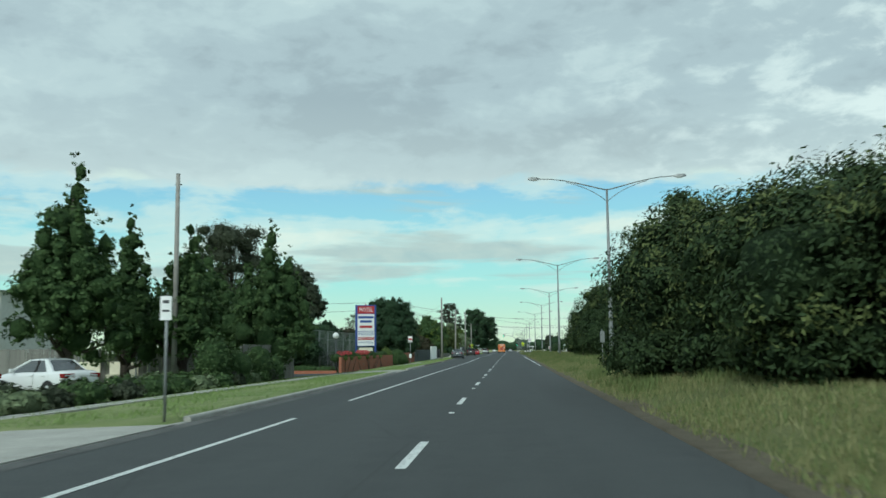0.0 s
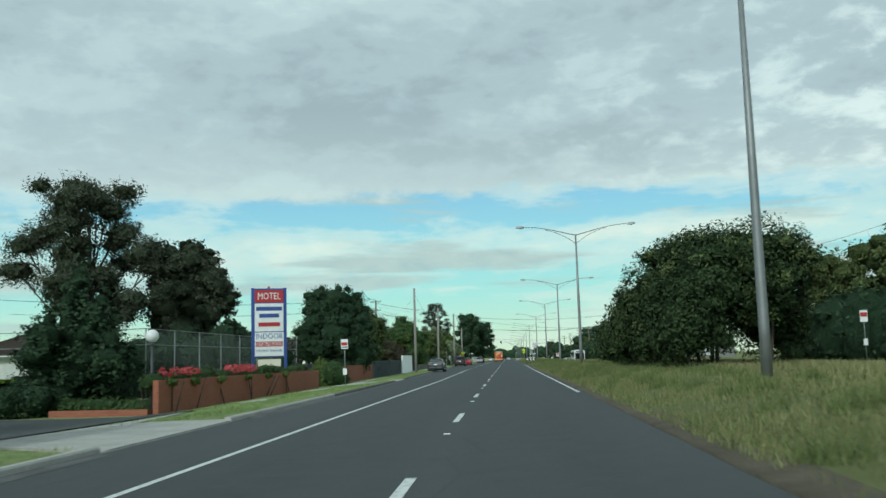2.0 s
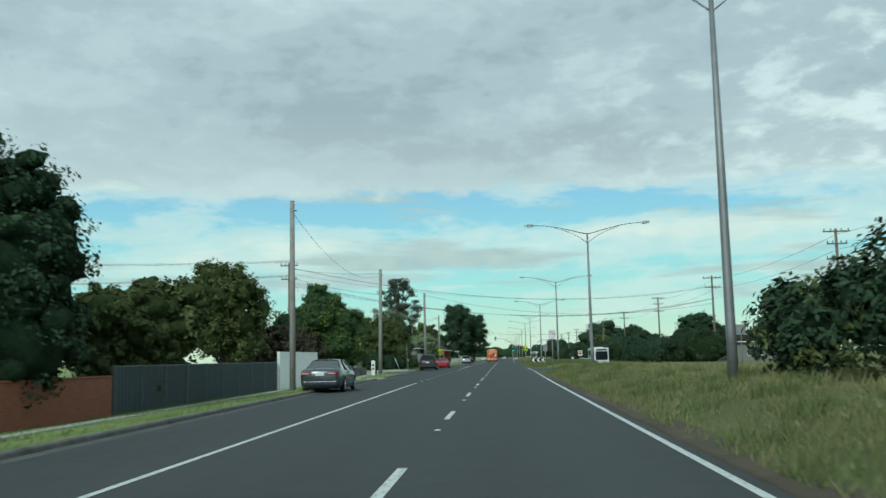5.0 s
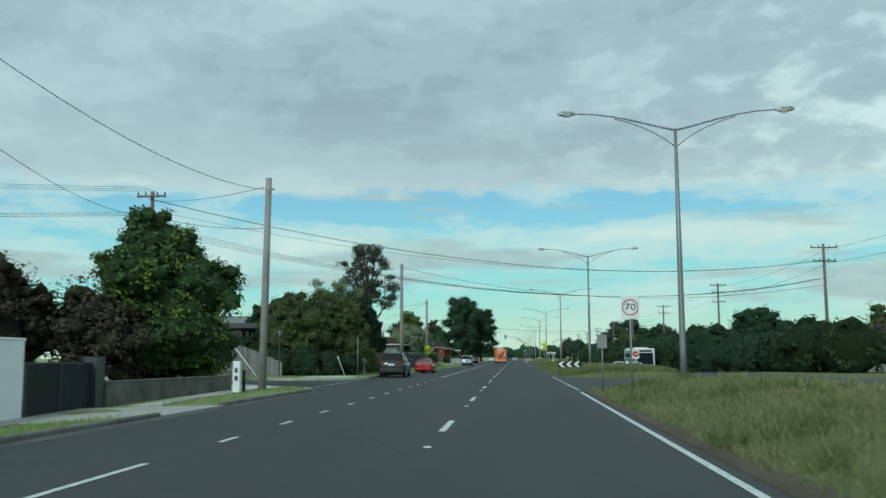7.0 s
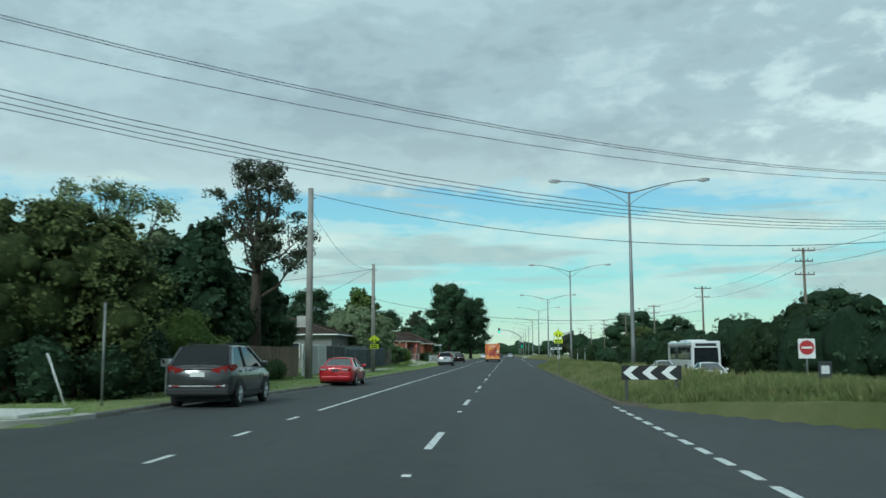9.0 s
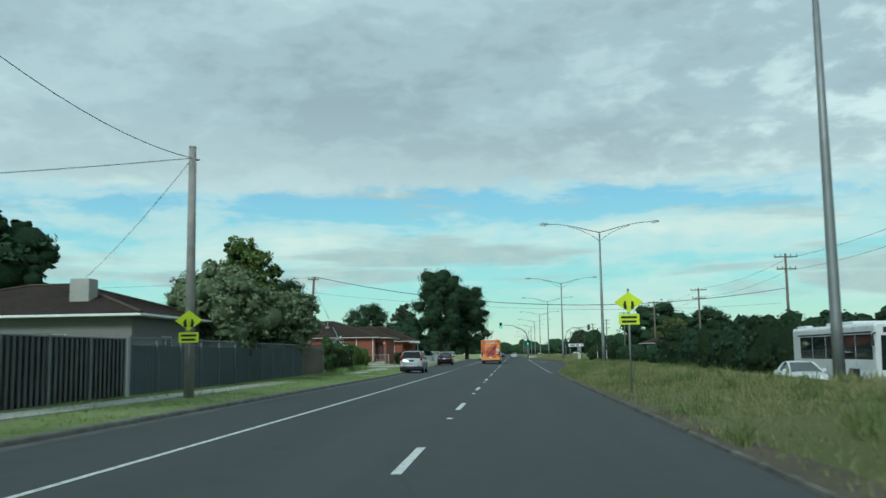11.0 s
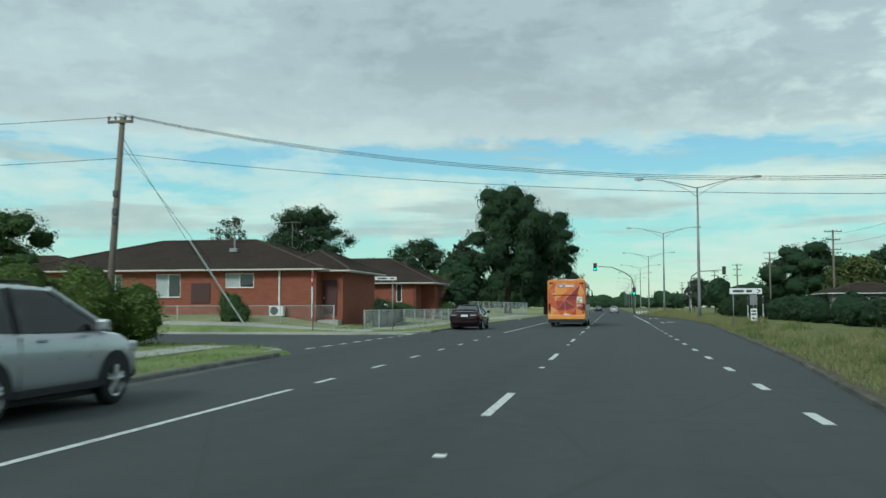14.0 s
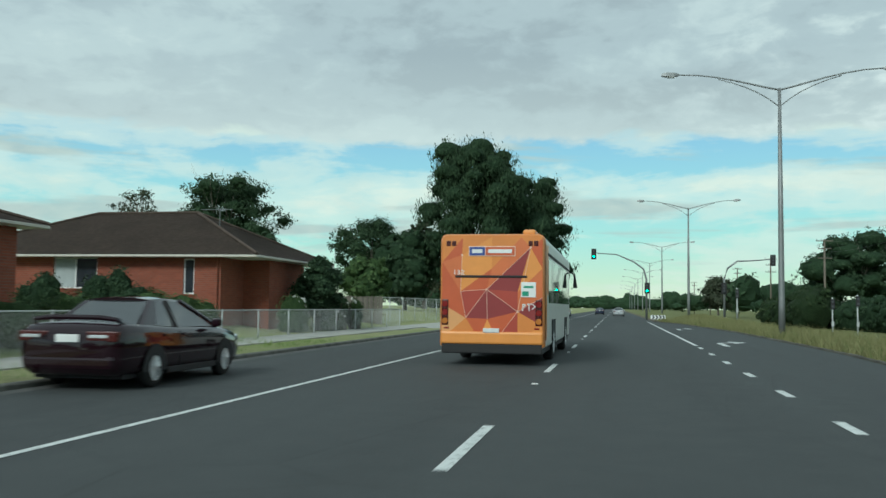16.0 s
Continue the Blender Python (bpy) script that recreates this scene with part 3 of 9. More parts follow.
def kerb_return(a, s, x_end):
    """Curved kerb round a street corner; s: -1 before the street, +1 after it."""
    bm = bmesh.new()
    r = 4.0
    k = kx(a)
    pts = [(k - r + r * math.cos(t), a + s * r - s * r * math.sin(t)) for t in [math.pi / 2 * i / 10 for i in range(11)]]
    pts += [(k - r - (k - r - x_end) * i / 8, a) for i in range(1, 9)]
    prev = None
    for i, (x, y) in enumerate(pts):
        j, l = max(0, i - 1), min(len(pts) - 1, i + 1)
        d = Vector((pts[l][0] - pts[j][0], pts[l][1] - pts[j][1], 0)).normalized()
        nrm = Vector((d.y, -d.x, 0)) * s
        if nrm.dot(Vector((0, s, 0))) < 0 and i > 5:
            nrm = -nrm
        ring = [bm.verts.new(Vector((x, y, 0)) + nrm * o + Vector((0, 0, q))) for o, q in ((0.0, -0.05), (0.0, 0.11), (0.3, 0.13), (0.3, -0.1))]
        if prev:
            for q in range(3):
                bm.faces.new((prev[q], prev[q + 1], ring[q + 1], ring[q]))
        prev = ring
    return tagged(link_mesh("kerb", bm, M["concrete"]), "curved pale concrete kerb at a street corner", "kerb", kind="structure")


for a, b in STREETS:
    kerb_return(a, -1, -60)
    kerb_return(b, 1, -60)

# pale gutter channel at the foot of the kerb
for a, b in ((-60, 52.6), (61.2, 95.5), (103.5, 172), (198, 296), (322, 420)):
    ys_ = [a + (b - a) * i / 24 for i in range(25)]
    strip("gutter_channel", [[(kx(y) + 0.02, y, 0.018), (kx(y) + 0.30 + 0.03 * noise.noise(Vector((0, y * 0.5, 1))), y, 0.004)] for y in ys_], M["gutter"], "worn pale concrete gutter channel at the kerb", "gutter")

# rough kerb edge of the median
bm = bmesh.new()
for y0, y1 in ((203, 412),):
    y = y0
    while y < y1:
        e = min(y + 2.0, y1)
        w = 0.09 + 0.05 * noise.noise(Vector((0, y * 0.4, 3)))
        h = (0.055 if y > 230 else 0.035) + 0.03 * noise.noise(Vector((0, y * 0.3, 7)))
        prof = [(0.0, -0.03), (0.02, h), (w, h + 0.015), (w + 0.06, -0.05)]
        va = [bm.verts.new((mx(y + 0.015) + p, y + 0.015, q)) for p, q in prof]
        vb = [bm.verts.new((mx(e) + p, e, q)) for p, q in prof]
        for i in range(3):
            bm.faces.new((va[i], va[i + 1], vb[i + 1], vb[i]))
        y = e
tagged(link_mesh("kerb", bm, M["old_edging"]), "low broken concrete edge of the grass median", "kerb", kind="structure")

# concrete paths and crossovers


def slab_path(name, y0, y1, off0, off1, label, step=1.6, mat="concrete"):
    bm = bmesh.new()
    y = y0
    while y < y1 - 0.05:
        e = min(y + step, y1)
        q = []
        for yy in (y + 0.012, e - 0.012):
            for o in (off0, off1):
                o = o(yy) if callable(o) else o
                x = kx(yy) - o
                q.append((x, yy, max(verge_z(x, yy), -2) if o > 0.3 else 0.0))
        lo = [bm.verts.new((a, b, c - 0.10)) for a, b, c in q]
        hi = [bm.verts.new((a, b, c + 0.035)) for a, b, c in q]
        bm.faces.new((hi[0], hi[2], hi[3], hi[1]))
        for i, j in ((0, 1), (1, 3), (3, 2), (2, 0)):
            bm.faces.new((lo[i], lo[j], hi[j], hi[i]))
        y = e
    return tagged(link_mesh(name, bm, M[mat]), label, "path", kind="structure")


slab_path("pavement", 16.2, 54.6, lambda y: lerp_table([(16, 5.2), (36, 4.1), (62, 2.6)], y), lambda y: lerp_table([(16, 6.3), (36, 5.2), (62, 3.7)], y), "narrow pale concrete footpath through the verge")
slab_path("pavement", 3.5, 16.0, 0.02, 7.0, "wide concrete driveway crossover", 2.9)
slab_path("pavement", 60.9, 72.0, lambda y: lerp_table([(61, 3.0), (72, 4.9)], y), lambda y: lerp_table([(61, 4.6), (72, 6.3)], y), "worn concrete footpath past the motel drive", 1.85)
# flared crossover: its back edge lies further along than its kerb edge
bm = bmesh.new()
for i in range(4):
    for j in range(2):
        q = []
        for f, g in ((i, j), (i + 1, j), (i + 1, j + 1), (i, j + 1)):
            o = (0.02, 2.5, 4.6)[g]
            y = 53.1 + 7.6 * f / 4 + (0.0, 1.5, 3.2)[g] * (1 - f / 4 * 0.55) + (0.012 if f == i else -0.012)
            x = kx(y) - o + (0.012 if g > j else -0.012 if g else 0.0)
            q.append((x, y, verge_z(x, y) + 0.04 if o > 0.3 else 0.035))
        hi = [bm.verts.new(p) for p in q]
        lo = [bm.verts.new((a, b, c - 0.12)) for a, b, c in q]
        bm.faces.new(hi)
        for k in range(4):
            bm.faces.new((hi[k], lo[k], lo[(k + 1) % 4], hi[(k + 1) % 4]))
tagged(link_mesh("pavement", bm, M["concrete"]), "broad flared concrete driveway crossover at the motel", "path", kind="structure")
for y0, y1 in ((76.2, 79.6), (88.4, 92.6)):
    slab_path("pavement", y0, y1, 3.3, 4.6, "worn concrete crossing slab in the verge", 2.2)
slab_path("pavement", 96.0, 103.0, 0.02, 4.4, "concrete driveway crossover beside the bus stop", 2.3)
slab_path("pavement", 103.2, 157, 3.0, 4.1, "pale concrete footpath in the verge")
slab_path("pavement", 157.5, 163.0, 0.02, 4.4, "concrete driveway crossover at the dark gate", 1.8)
slab_path("pavement", 163.2, 174.0, 2.0, 3.0, "worn concrete footpath in the verge")
bm = bmesh.new()
for i in range(2):
    x0, x1 = -9.0 - i * 1.5, -9.0 - (i + 1) * 1.5 + 0.025
    hi = [bm.verts.new((x, y, 0.20)) for x, y in ((x0, 194.5 - 0.8 * i), (x0, 197.0), (x1, 197.0), (x1, 193.7 - 0.4 * i))]
    lo = [bm.verts.new(v.co - Vector((0, 0, 0.2))) for v in hi]
    bm.faces.new(hi)
    for j in range(4):
        bm.faces.new((hi[j], lo[j], lo[(j + 1) % 4], hi[(j + 1) % 4]))
tagged(link_mesh("pavement", bm, M["concrete_new"]), "pale concrete ramp at the street corner", "path", kind="structure")
bm = bmesh.new()
hi = [bm.verts.new((x, y, verge_z(x, y) + 0.05)) for x, y in ((-9.3, 173.6), (-8.5, 175.2), (-10.6, 177.9), (-12.6, 177.9), (-12.6, 176.2))]
lo = [bm.verts.new(v.co - Vector((0, 0, 0.15))) for v in hi]
bm.faces.new(hi)
for j in range(5):
    bm.faces.new((hi[j], lo[j], lo[(j + 1) % 5], hi[(j + 1) % 5]))
tagged(link_mesh("pavement", bm, M["concrete_new"]), "pale concrete landing at the street corner", "path", kind="structure")
slab_path("pavement", 274.5, 300.5, 2.2, 3.4, "pale concrete footpath in the verge")
slab_path("pavement", 232, 258, 2.4, 3.5, "pale concrete footpath in the verge")
bm = bmesh.new()
for i in range(22):
    x0, x1 = -11.6 - i * 1.5, -11.6 - (i + 1) * 1.5 + 0.025
    hi = [bm.verts.new((x, y, verge_z(x, y) + 0.04)) for x, y in ((x0, 318.8), (x0, 320.3), (x1, 320.3), (x1, 318.8))]
    lo = [bm.verts.new(v.co - Vector((0, 0, 0.15))) for v in hi]
    bm.faces.new(hi)
    for j in range(4):
        bm.faces.new((hi[j], lo[j], lo[(j + 1) % 4], hi[(j + 1) % 4]))
tagged(link_mesh("pavement", bm, M["concrete"]), "pale concrete footpath along the side street", "path", kind="structure")
slab_path("pavement", 317.6, 321.0, 0.3, 4.0, "pale concrete corner ramp", 1.1)
slab_path("pavement", 321.0, 420, 1.6, 3.4, "pale concrete footpath beside the wire fence")
slab_path("pavement", 366, 371, 0.02, 3.4, "concrete driveway crossover", 1.7)
bm = bmesh.new()
for i in range(9):
    x0, x1 = -10.2 - i * 2.6, -10.2 - (i + 1) * 2.6 + 0.03
    v = [bm.verts.new((x, y, verge_z(x, y) + 0.045)) for x, y in ((x0, 57.2 + 0.9 * i), (x0, 71.6 + 0.15 * i), (x1, 71.75 + 0.15 * i), (x1, 58.1 + 0.9 * i))]
    bm.faces.new(v)
tagged(link_mesh("road_drive", bm, M["asphalt_side"]), "grey asphalt motel driveway", "driveway", kind="structure")

# ---- painted lines ----


def dash(bm, x, y0, y1, w, z=0.006, x1=None):
    x1 = x if x1 is None else x1
    v = [bm.verts.new(p) for p in ((x - w / 2, y0, z), (x + w / 2, y0, z), (x1 + w / 2, y1, z), (x1 - w / 2, y1, z))]
    bm.faces.new(v)


def line_thing(name, segs, w, label):
    bm = bmesh.new()
    for x, y0, y1 in segs:
        y = y0
        while y < y1 - 0.01:
            e = min(y + 12, y1)
            dash(bm, x(y) if callable(x) else x, y, e, w, 0.006, x(e) if callable(x) else None)
            y = e
    return tagged(link_mesh(name, bm, M["line"]), label, "road line", kind="structure")


line_thing("trim_lane_line", [(0.0, 10 + 12 * k, 13 + 12 * k) for k in range(-5, 60)], 0.13, "broken white lane line on asphalt")
LE = [(-80, -3.02), (24, -3.02), (60, -3.05), (95, -3.03), (145, -3.54), (200, -3.66), (220, -3.7), (250, -3.6), (270, -3.58), (290, -3.62), (322, -3.95), (420, -3.8), (3000, -3.8)]
left_x = lambda y: lerp_table(LE, y)
line_thing("trim_edge_line", [(left_x, -60, 17.7), (left_x, 23.9, 148.6), (left_x, 199.4, 289.0), (left_x, 321.5, 620)], 0.11, "solid white edge line on asphalt")
line_thing("trim_edge_line", [(left_x, 151.7 + 4.04 * k, 152.7 + 4.04 * k) for k in range(12)] + [(left_x, 290.3 + 4.04 * k, 291.4 + 4.04 * k) for k in range(7)], 0.11, "broken white edge line across a street mouth")
right_x = lambda y: lerp_table([(-80, 3.4), (86, 3.72), (145, 3.85), (174, 4.05), (400, 4.2)], y)
line_thing("trim_edge_line", [(right_x, 72, 173.5)], 0.12, "solid white edge line beside the median")
line_thing("trim_edge_line", [(lambda y: 4.12, 175.9 + 1.36 * k, 176.75 + 1.36 * k) for k in range(19)], 0.13, "short white dashes across the median opening")
turn_x = lambda y: lerp_table([(277, 3.93), (300, 4.02), (327, 4.2), (336, 4.27), (350, 4.45), (424, 4.7)], y)
line_thing("trim_edge_line", [(turn_x, 277.0 + 4.4 * k, 278.2 + 4.4 * k) for k in range(17)], 0.15, "broken white line of the turning lane")
line_thing("trim_edge_line", [(turn_x, 350, 412)], 0.14, "solid white line of the turning lane")
bm = bmesh.new()
for k in range(9):
    dash(bm, -8.0, 302.4 + 1.78 * k, 303.3 + 1.78 * k, 0.16, 0.024)
for k in range(7):
    dash(bm, -8.1, 179.9 + 1.75 * k, 180.8 + 1.75 * k, 0.16, 0.024)
tagged(link_mesh("trim_stop_line", bm, M["line"]), "short white give way dashes across a street mouth", "road line", kind="structure")
for off in (0.35, 7.1):
    strip("trim_edge_line", [[(fx(y) + off - 0.06, y, far_z(y) + 0.008), (fx(y) + off + 0.06, y, far_z(y) + 0.008)] for y in range(-60, 600, 4)], M["line"], "white edge line on the far carriageway", "road line")
# turn arrows
for ya in (350.0, 375.5):
    bm = bmesh.new()
    x = 5.6
    for poly in (((x - 0.12, ya), (x + 0.12, ya), (x + 0.12, ya + 3.2), (x - 0.12, ya + 3.2)), ((x - 0.12, ya + 3.2), (x + 0.12, ya + 3.2), (x + 0.75, ya + 3.9), (x + 0.75, ya + 4.5)), ((x + 0.6, ya + 2.9), (x + 1.25, ya + 4.3), (x + 0.6, ya + 5.6))):
        bm.faces.new([bm.verts.new((a, b, 0.007)) for a, b in poly])
    tagged(link_mesh("trim_turn_arrow", bm, M["line"]), "white right-turn arrow on the turning lane", "road arrow", kind="structure")
# raised markers between dashes
mk = bmesh.new()
box(mk, -0.06, 0.06, -0.05, 0.05, 0.0, 0.018, 0.008)
mk_me = None
for k in range(-1, 36):
    if mk_me is None:
        ob = link_mesh("road_stud", mk, M["white"])
        mk_me = ob.data
        ob.matrix_basis = pose(0.02, 18.9 + 12 * k, 0.004)
    else:
        ob = new("road_stud", mk_me)
        ob.matrix_basis = pose(0.02, 18.9 + 12 * k, 0.004)
    tagged(ob, "small white raised marker on the lane line", "road marker", "lane line markers")

# ---- street lamps ----


def street_lamp(x, y):
    t = thing("street_lamp", x, y, ground_z(x, y) - 0.05, "tall galvanised steel street lamp with two curved arms", "street lamp", "median street lamps")
    bm = bmesh.new()
    tube(bm, [(0, 0, 0), (0, 0, 1.6), (0, 0, 6), (0, 0, 12.3)], [0.16, 0.15, 0.125, 0.075], 10)
    part("pole", bm, M["galv"], t, shade=True)
    bm = bmesh.new()
    box(bm, -0.24, 0.24, -0.24, 0.24, 0.0, 0.06, 0.01)
    part("base_plate", bm, M["galv"], t)
    for s in (-1, 1):
        bm = bmesh.new()
        pts = [(s * d, 0, 12.22 + 0.92 * math.sin(min(1, d / 4.9) * math.pi / 2) ** 1.15) for d in (0.0, 0.6, 1.3, 2.1, 3.0, 3.9, 4.9)]
        tube(bm, pts, [0.05, 0.048, 0.045, 0.042, 0.038, 0.034, 0.032], 6)
        part("arm", bm, M["galv"], t, shade=True)
        bm = bmesh.new()
        pts = [(s * d, 0, 11.42 + z) for d, z in ((0.05, 0.0), (0.5, 0.36), (1.0, 0.68), (1.6, 0.98), (2.3, 1.25), (2.9, 1.42))]
        tube(bm, pts, 0.026, 6)
        part("strut", bm, M["galv"], t, shade=True)
        bm = bmesh.new()
        for d, w, h0, h1 in ((4.8, 0.07, 13.08, 13.2),):
            rings = []
            for dd, ww, a, b in ((4.8, 0.05, 13.09, 13.18), (5.05, 0.13, 13.05, 13.25), (5.45, 0.15, 13.06, 13.27), (5.68, 0.08, 13.1, 13.22)):
                rings.append([bm.verts.new((s * dd, yy, zz)) for yy, zz in ((-ww, a), (ww, a), (ww * 0.7, b), (-ww * 0.7, b))])
            for r0, r1 in zip(rings, rings[1:]):
                for k in range(4):
                    bm.faces.new((r0[k], r0[(k + 1) % 4], r1[(k + 1) % 4], r1[k]))
            bm.faces.new(rings[0])
            bm.faces.new(rings[-1])
        bmesh.ops.recalc_face_normals(bm, faces=bm.faces)
        h = part("lamp_head", bm, M["galv"], t, "grey lamp housing")
        bm = bmesh.new()
        box(bm, s * 5.2 - 0.18, s * 5.2 + 0.18, -0.11, 0.11, 13.0, 13.055, 0.02)
        part("lens", bm, M["white"], h, "clear lamp lens")
    return t


lamp = street_lamp(8.5, 65.2)
for lx, ly in ((8.1, 125.0), (9.35, 180.4), (9.93, 240.2), (9.94, 302.3), (9.4, 361.0), (9.5, 420), (9.5, 480), (9.5, 540), (9.5, 600), (9.5, 660), (9.5, 720), (9.5, 790), (9.5, 860)):
    copy_thing(lamp, pose(lx, ly, (ground_z(lx, ly) if ly < 425 else 0.1) - 0.05, 0, 0, RNG.uniform(-2, 2)))

# ---- poles and wires ----


def plain_pole(x, y, h, r=0.15, lean=(0, 0), label="tall weathered grey timber pole beside the road", mat="pole_grey"):
    z = ground_z(x, y) - 0.05
    t = thing("service_pole", x, y, z, label, "pole")
    bm = bmesh.new()
    tube(bm, [(0, 0, 0), (lean[0] * 0.5, lean[1] * 0.5, h * 0.5), (lean[0], lean[1], h + 0.05)], [r, r * 0.88, r * 0.72], 10)
    part("shaft", bm, M[mat], t, shade=True)
    bm = bmesh.new()
    tube(bm, [(lean[0], lean[1], h + 0.045), (lean[0], lean[1], h + 0.08)], r * 0.76, 10)
    part("cap", bm, M["galv"], t, "flat metal cap")
    bm = bmesh.new()
    tube(bm, [(lean[0] * 0.95 - 0.12, lean[1] * 0.95, h * 0.955), (lean[0] * 0.95 + r * 1.5, lean[1] * 0.95, h * 0.955)], 0.03, 6)
    part("bracket", bm, M["dark"], t)
    return t


plain_pole(-14.1, 40.7, 9.9, 0.13)
plain_pole(-9.25, 142.8, 9.6, 0.16)
plain_pole(-8.95, 173.6, 8.8, 0.17, (0.12, 0))
plain_pole(-9.43, 224.4, 10.3, 0.20)
plain_pole(-8.8, 243.6, 8.0, 0.16)


def power_pole(x, y, h, arms=((0.35, 2.4), (1.6, 2.0)), lean=(0, 0), rz=0):
    z = ground_z(x, y) - 0.05
    t = thing("power_pole", x, y, z, "timber power pole with crossarms and insulators", "power pole", rz=rz)
    bm = bmesh.new()
    tube(bm, [(0, 0, 0), (lean[0] * 0.5, lean[1] * 0.5, h * 0.5), (lean[0], lean[1], h)], [0.17, 0.15, 0.12], 8)
    part("shaft", bm, M["pole_wood"], t, shade=True)
    for d, w in arms:
        bm = bmesh.new()
        f = (h - d) / h
        cx, cy = lean[0] * f, lean[1] * f - 0.16
        box(bm, cx - w / 2, cx + w / 2, cy - 0.055, cy + 0.055, h - d - 0.06, h - d + 0.06, 0.01)
        a = part("crossarm", bm, M["pole_wood"], t)
        for k in (-0.46, -0.2, 0.2, 0.46):
            bm = bmesh.new()
            tube(bm, [(cx + k * w, cy, h - d + 0.06), (cx + k * w, cy, h - d + 0.16), (cx + k * w, cy, h - d + 0.26)], [0.02, 0.055, 0.03], 6)
            part("insulator", bm, M["dark"], a, "dark ceramic insulator")
    return t


for py_ in (86, 131, 176, 221, 266, 311, 354.5, 400, 446, 492, 540, 600, 660):
    power_pole(30.0 - 0.1 * (py_ % 7), py_, (11.4 if py_ < 300 else 11.0) - 0.12 * (py_ % 5) + 0.30 - far_z(py_), ((0.35, 2.4), (1.6, 2.0)) if py_ % 2 else ((0.25, 2.2), (1.3, 1.7), (2.6, 1.9)))
power_pole(-20.4, 189.5, 11.6, ((0.3, 1.8), (1.7, 1.6)))
power_pole(-20.2, 311.3, 9.9, ((0.25, 1.2),), lean=(0.55, 0))
power_pole(-40, 262, 10.5, ((0.3, 2.0),))
for k, (zz, dx) in enumerate(((5.3, 0.2), (6.1, 0.22), (4.9, 0.2))):
    bm = bmesh.new()
    box(bm, -20.2 + 0.1 + dx - 0.07, -20.2 + 0.1 + dx + 0.14, 311.1, 311.25, zz + 0.1, zz + 0.4 - 0.02 * k, 0.02)
    tagged(link_mesh("cable_box", bm, M["dark"]), "small dark cable box fixed to the leaning pole", "cable box", "pole cable boxes")


def wires(runs, label, r=0.010):
    t = thing("overhead_wire", 0, 0, 0, label, "wire")
    for a, b, sag in runs:
        bm = bmesh.new()
        a, b = Vector(a), Vector(b)
        tube(bm, [a.lerp(b, i / 16) - Vector((0, 0, sag * 4 * (i / 16) * (1 - i / 16))) for i in range(17)], r, 4)
        part("cable", bm, M["wire"], t)
    return t


wires([((-20.4, 189.3 + o, 10.95), (30, 221 + o, 10.1), 2.49) for o in (-0.5, -0.2)] + [((-20.4, 190.3, 10.4), (30, 223.6, 10.35), 2.2)] + [((-20.4, 189.3 + 0.8 * k, 9.34 - 0.2 * k), (30, 222 + 2.6 * k, 8.54 + 0.1 * k), 2.86 - 0.15 * k) for k in (-1, -0.35, 0.35, 1)], "black power wires crossing high over the road")
wires([((-20.4, 189.3 + o, 11.6), (-70, 160 + o, 11.4), 0.9) for o in (-0.7, 0.0, 0.7)] + [((-20.4, 189.3 + o, 10.1), (-70, 165 + o, 9.6), 0.9) for o in (-0.6, 0.0, 0.6)], "black power wires leading away from the pole")
wires([((-9.25, 142.8, 9.0), (-8.9, 173.6, 8.45), 1.35)], "thin black wire strung between two grey poles", 0.011)
wires([((-9.25, 142.8, 8.6), (-20.4, 189.3, 10.0), 1.6), ((-8.9, 173.6, 8.6), (-20.4, 189.3, 10.9), 0.25), ((-8.9, 173.6, 6.8), (-20.4, 189.3, 10.0), 0.25)], "thin service wires between the poles", 0.012)
wires([((-9.43, 224.4, 10.17), (30, 222.0, 7.9), 2.03)], "single black cable crossing over the road", 0.016)
wires([((-9.43, 224.4, 9.4), (-8.8, 243.6, 7.8), 1.0), ((-8.8, 243.6, 7.8), (-22, 262, 5.0), 0.3), ((-8.8, 243.6, 7.8), (-30, 231, 5.0), 0.4)], "thin sagging service wires from a pole", 0.012)
wires([((-19.7, 311.2 + o, 9.84), (30, 311.6 + o * 1.5, 7.65), 2.37) for o in (-0.4, 0.0, 0.4)] + [((-19.8, 311.2, 8.13), (30, 314.5, 6.22), 1.18)], "black power wires crossing over the road", 0.010)
wires([((-19.7, 311.2, 9.75), (-90, 300, 9.5), 1.0), ((-19.8, 311.2, 7.9), (-90, 300, 7.8), 1.0)], "black wires leading along the side street", 0.012)
wires([((30, p, 11.0 - 0.4 * (p > 300) + dz), (30, q, 11.0 - 0.4 * (q > 300) + dz), 0.6) for p, q in ((86, 131), (131, 176), (176, 221), (221, 266), (266, 311), (311, 354.5), (354.5, 400), (400, 446)) for dz in (0.1, -1.2)], "black power wires strung along the far roadside", 0.014)
t = wires([((-19.7, 311.2, 9.0), (-17.2, 319.4, 0.1), 0.05), ((-19.72, 311.2, 8.6), (-17.9, 317.0, 3.4), 0.03)], "steel stay wire bracing the leaning pole", 0.012)
bm = bmesh.new()
a, b = Vector((-19.7, 311.2, 9.0)), Vector((-17.2, 319.4, 0.4))
tube(bm, [a.lerp(b, 0.52), a.lerp(b, 0.99)], 0.045, 8)
part("guard", bm, M["white"], t, "white plastic stay guard")
t = wires([((-20.4, 189.3, 10.4), (-19.9, 191.5, 8.6), 0.0), ((-20.3, 192.5, 6.2), (-15.75, 196.9, 0.15), 0.02)], "thin steel stay wire in front of a paling fence", 0.010)
bm = bmesh.new()
tube(bm, [(-17.6, 196.92, 2.4), (-15.8, 196.9, 0.15)], 0.042, 8)
part("guard", bm, M["white"], t, "white plastic stay guard")

# ---- trees ----


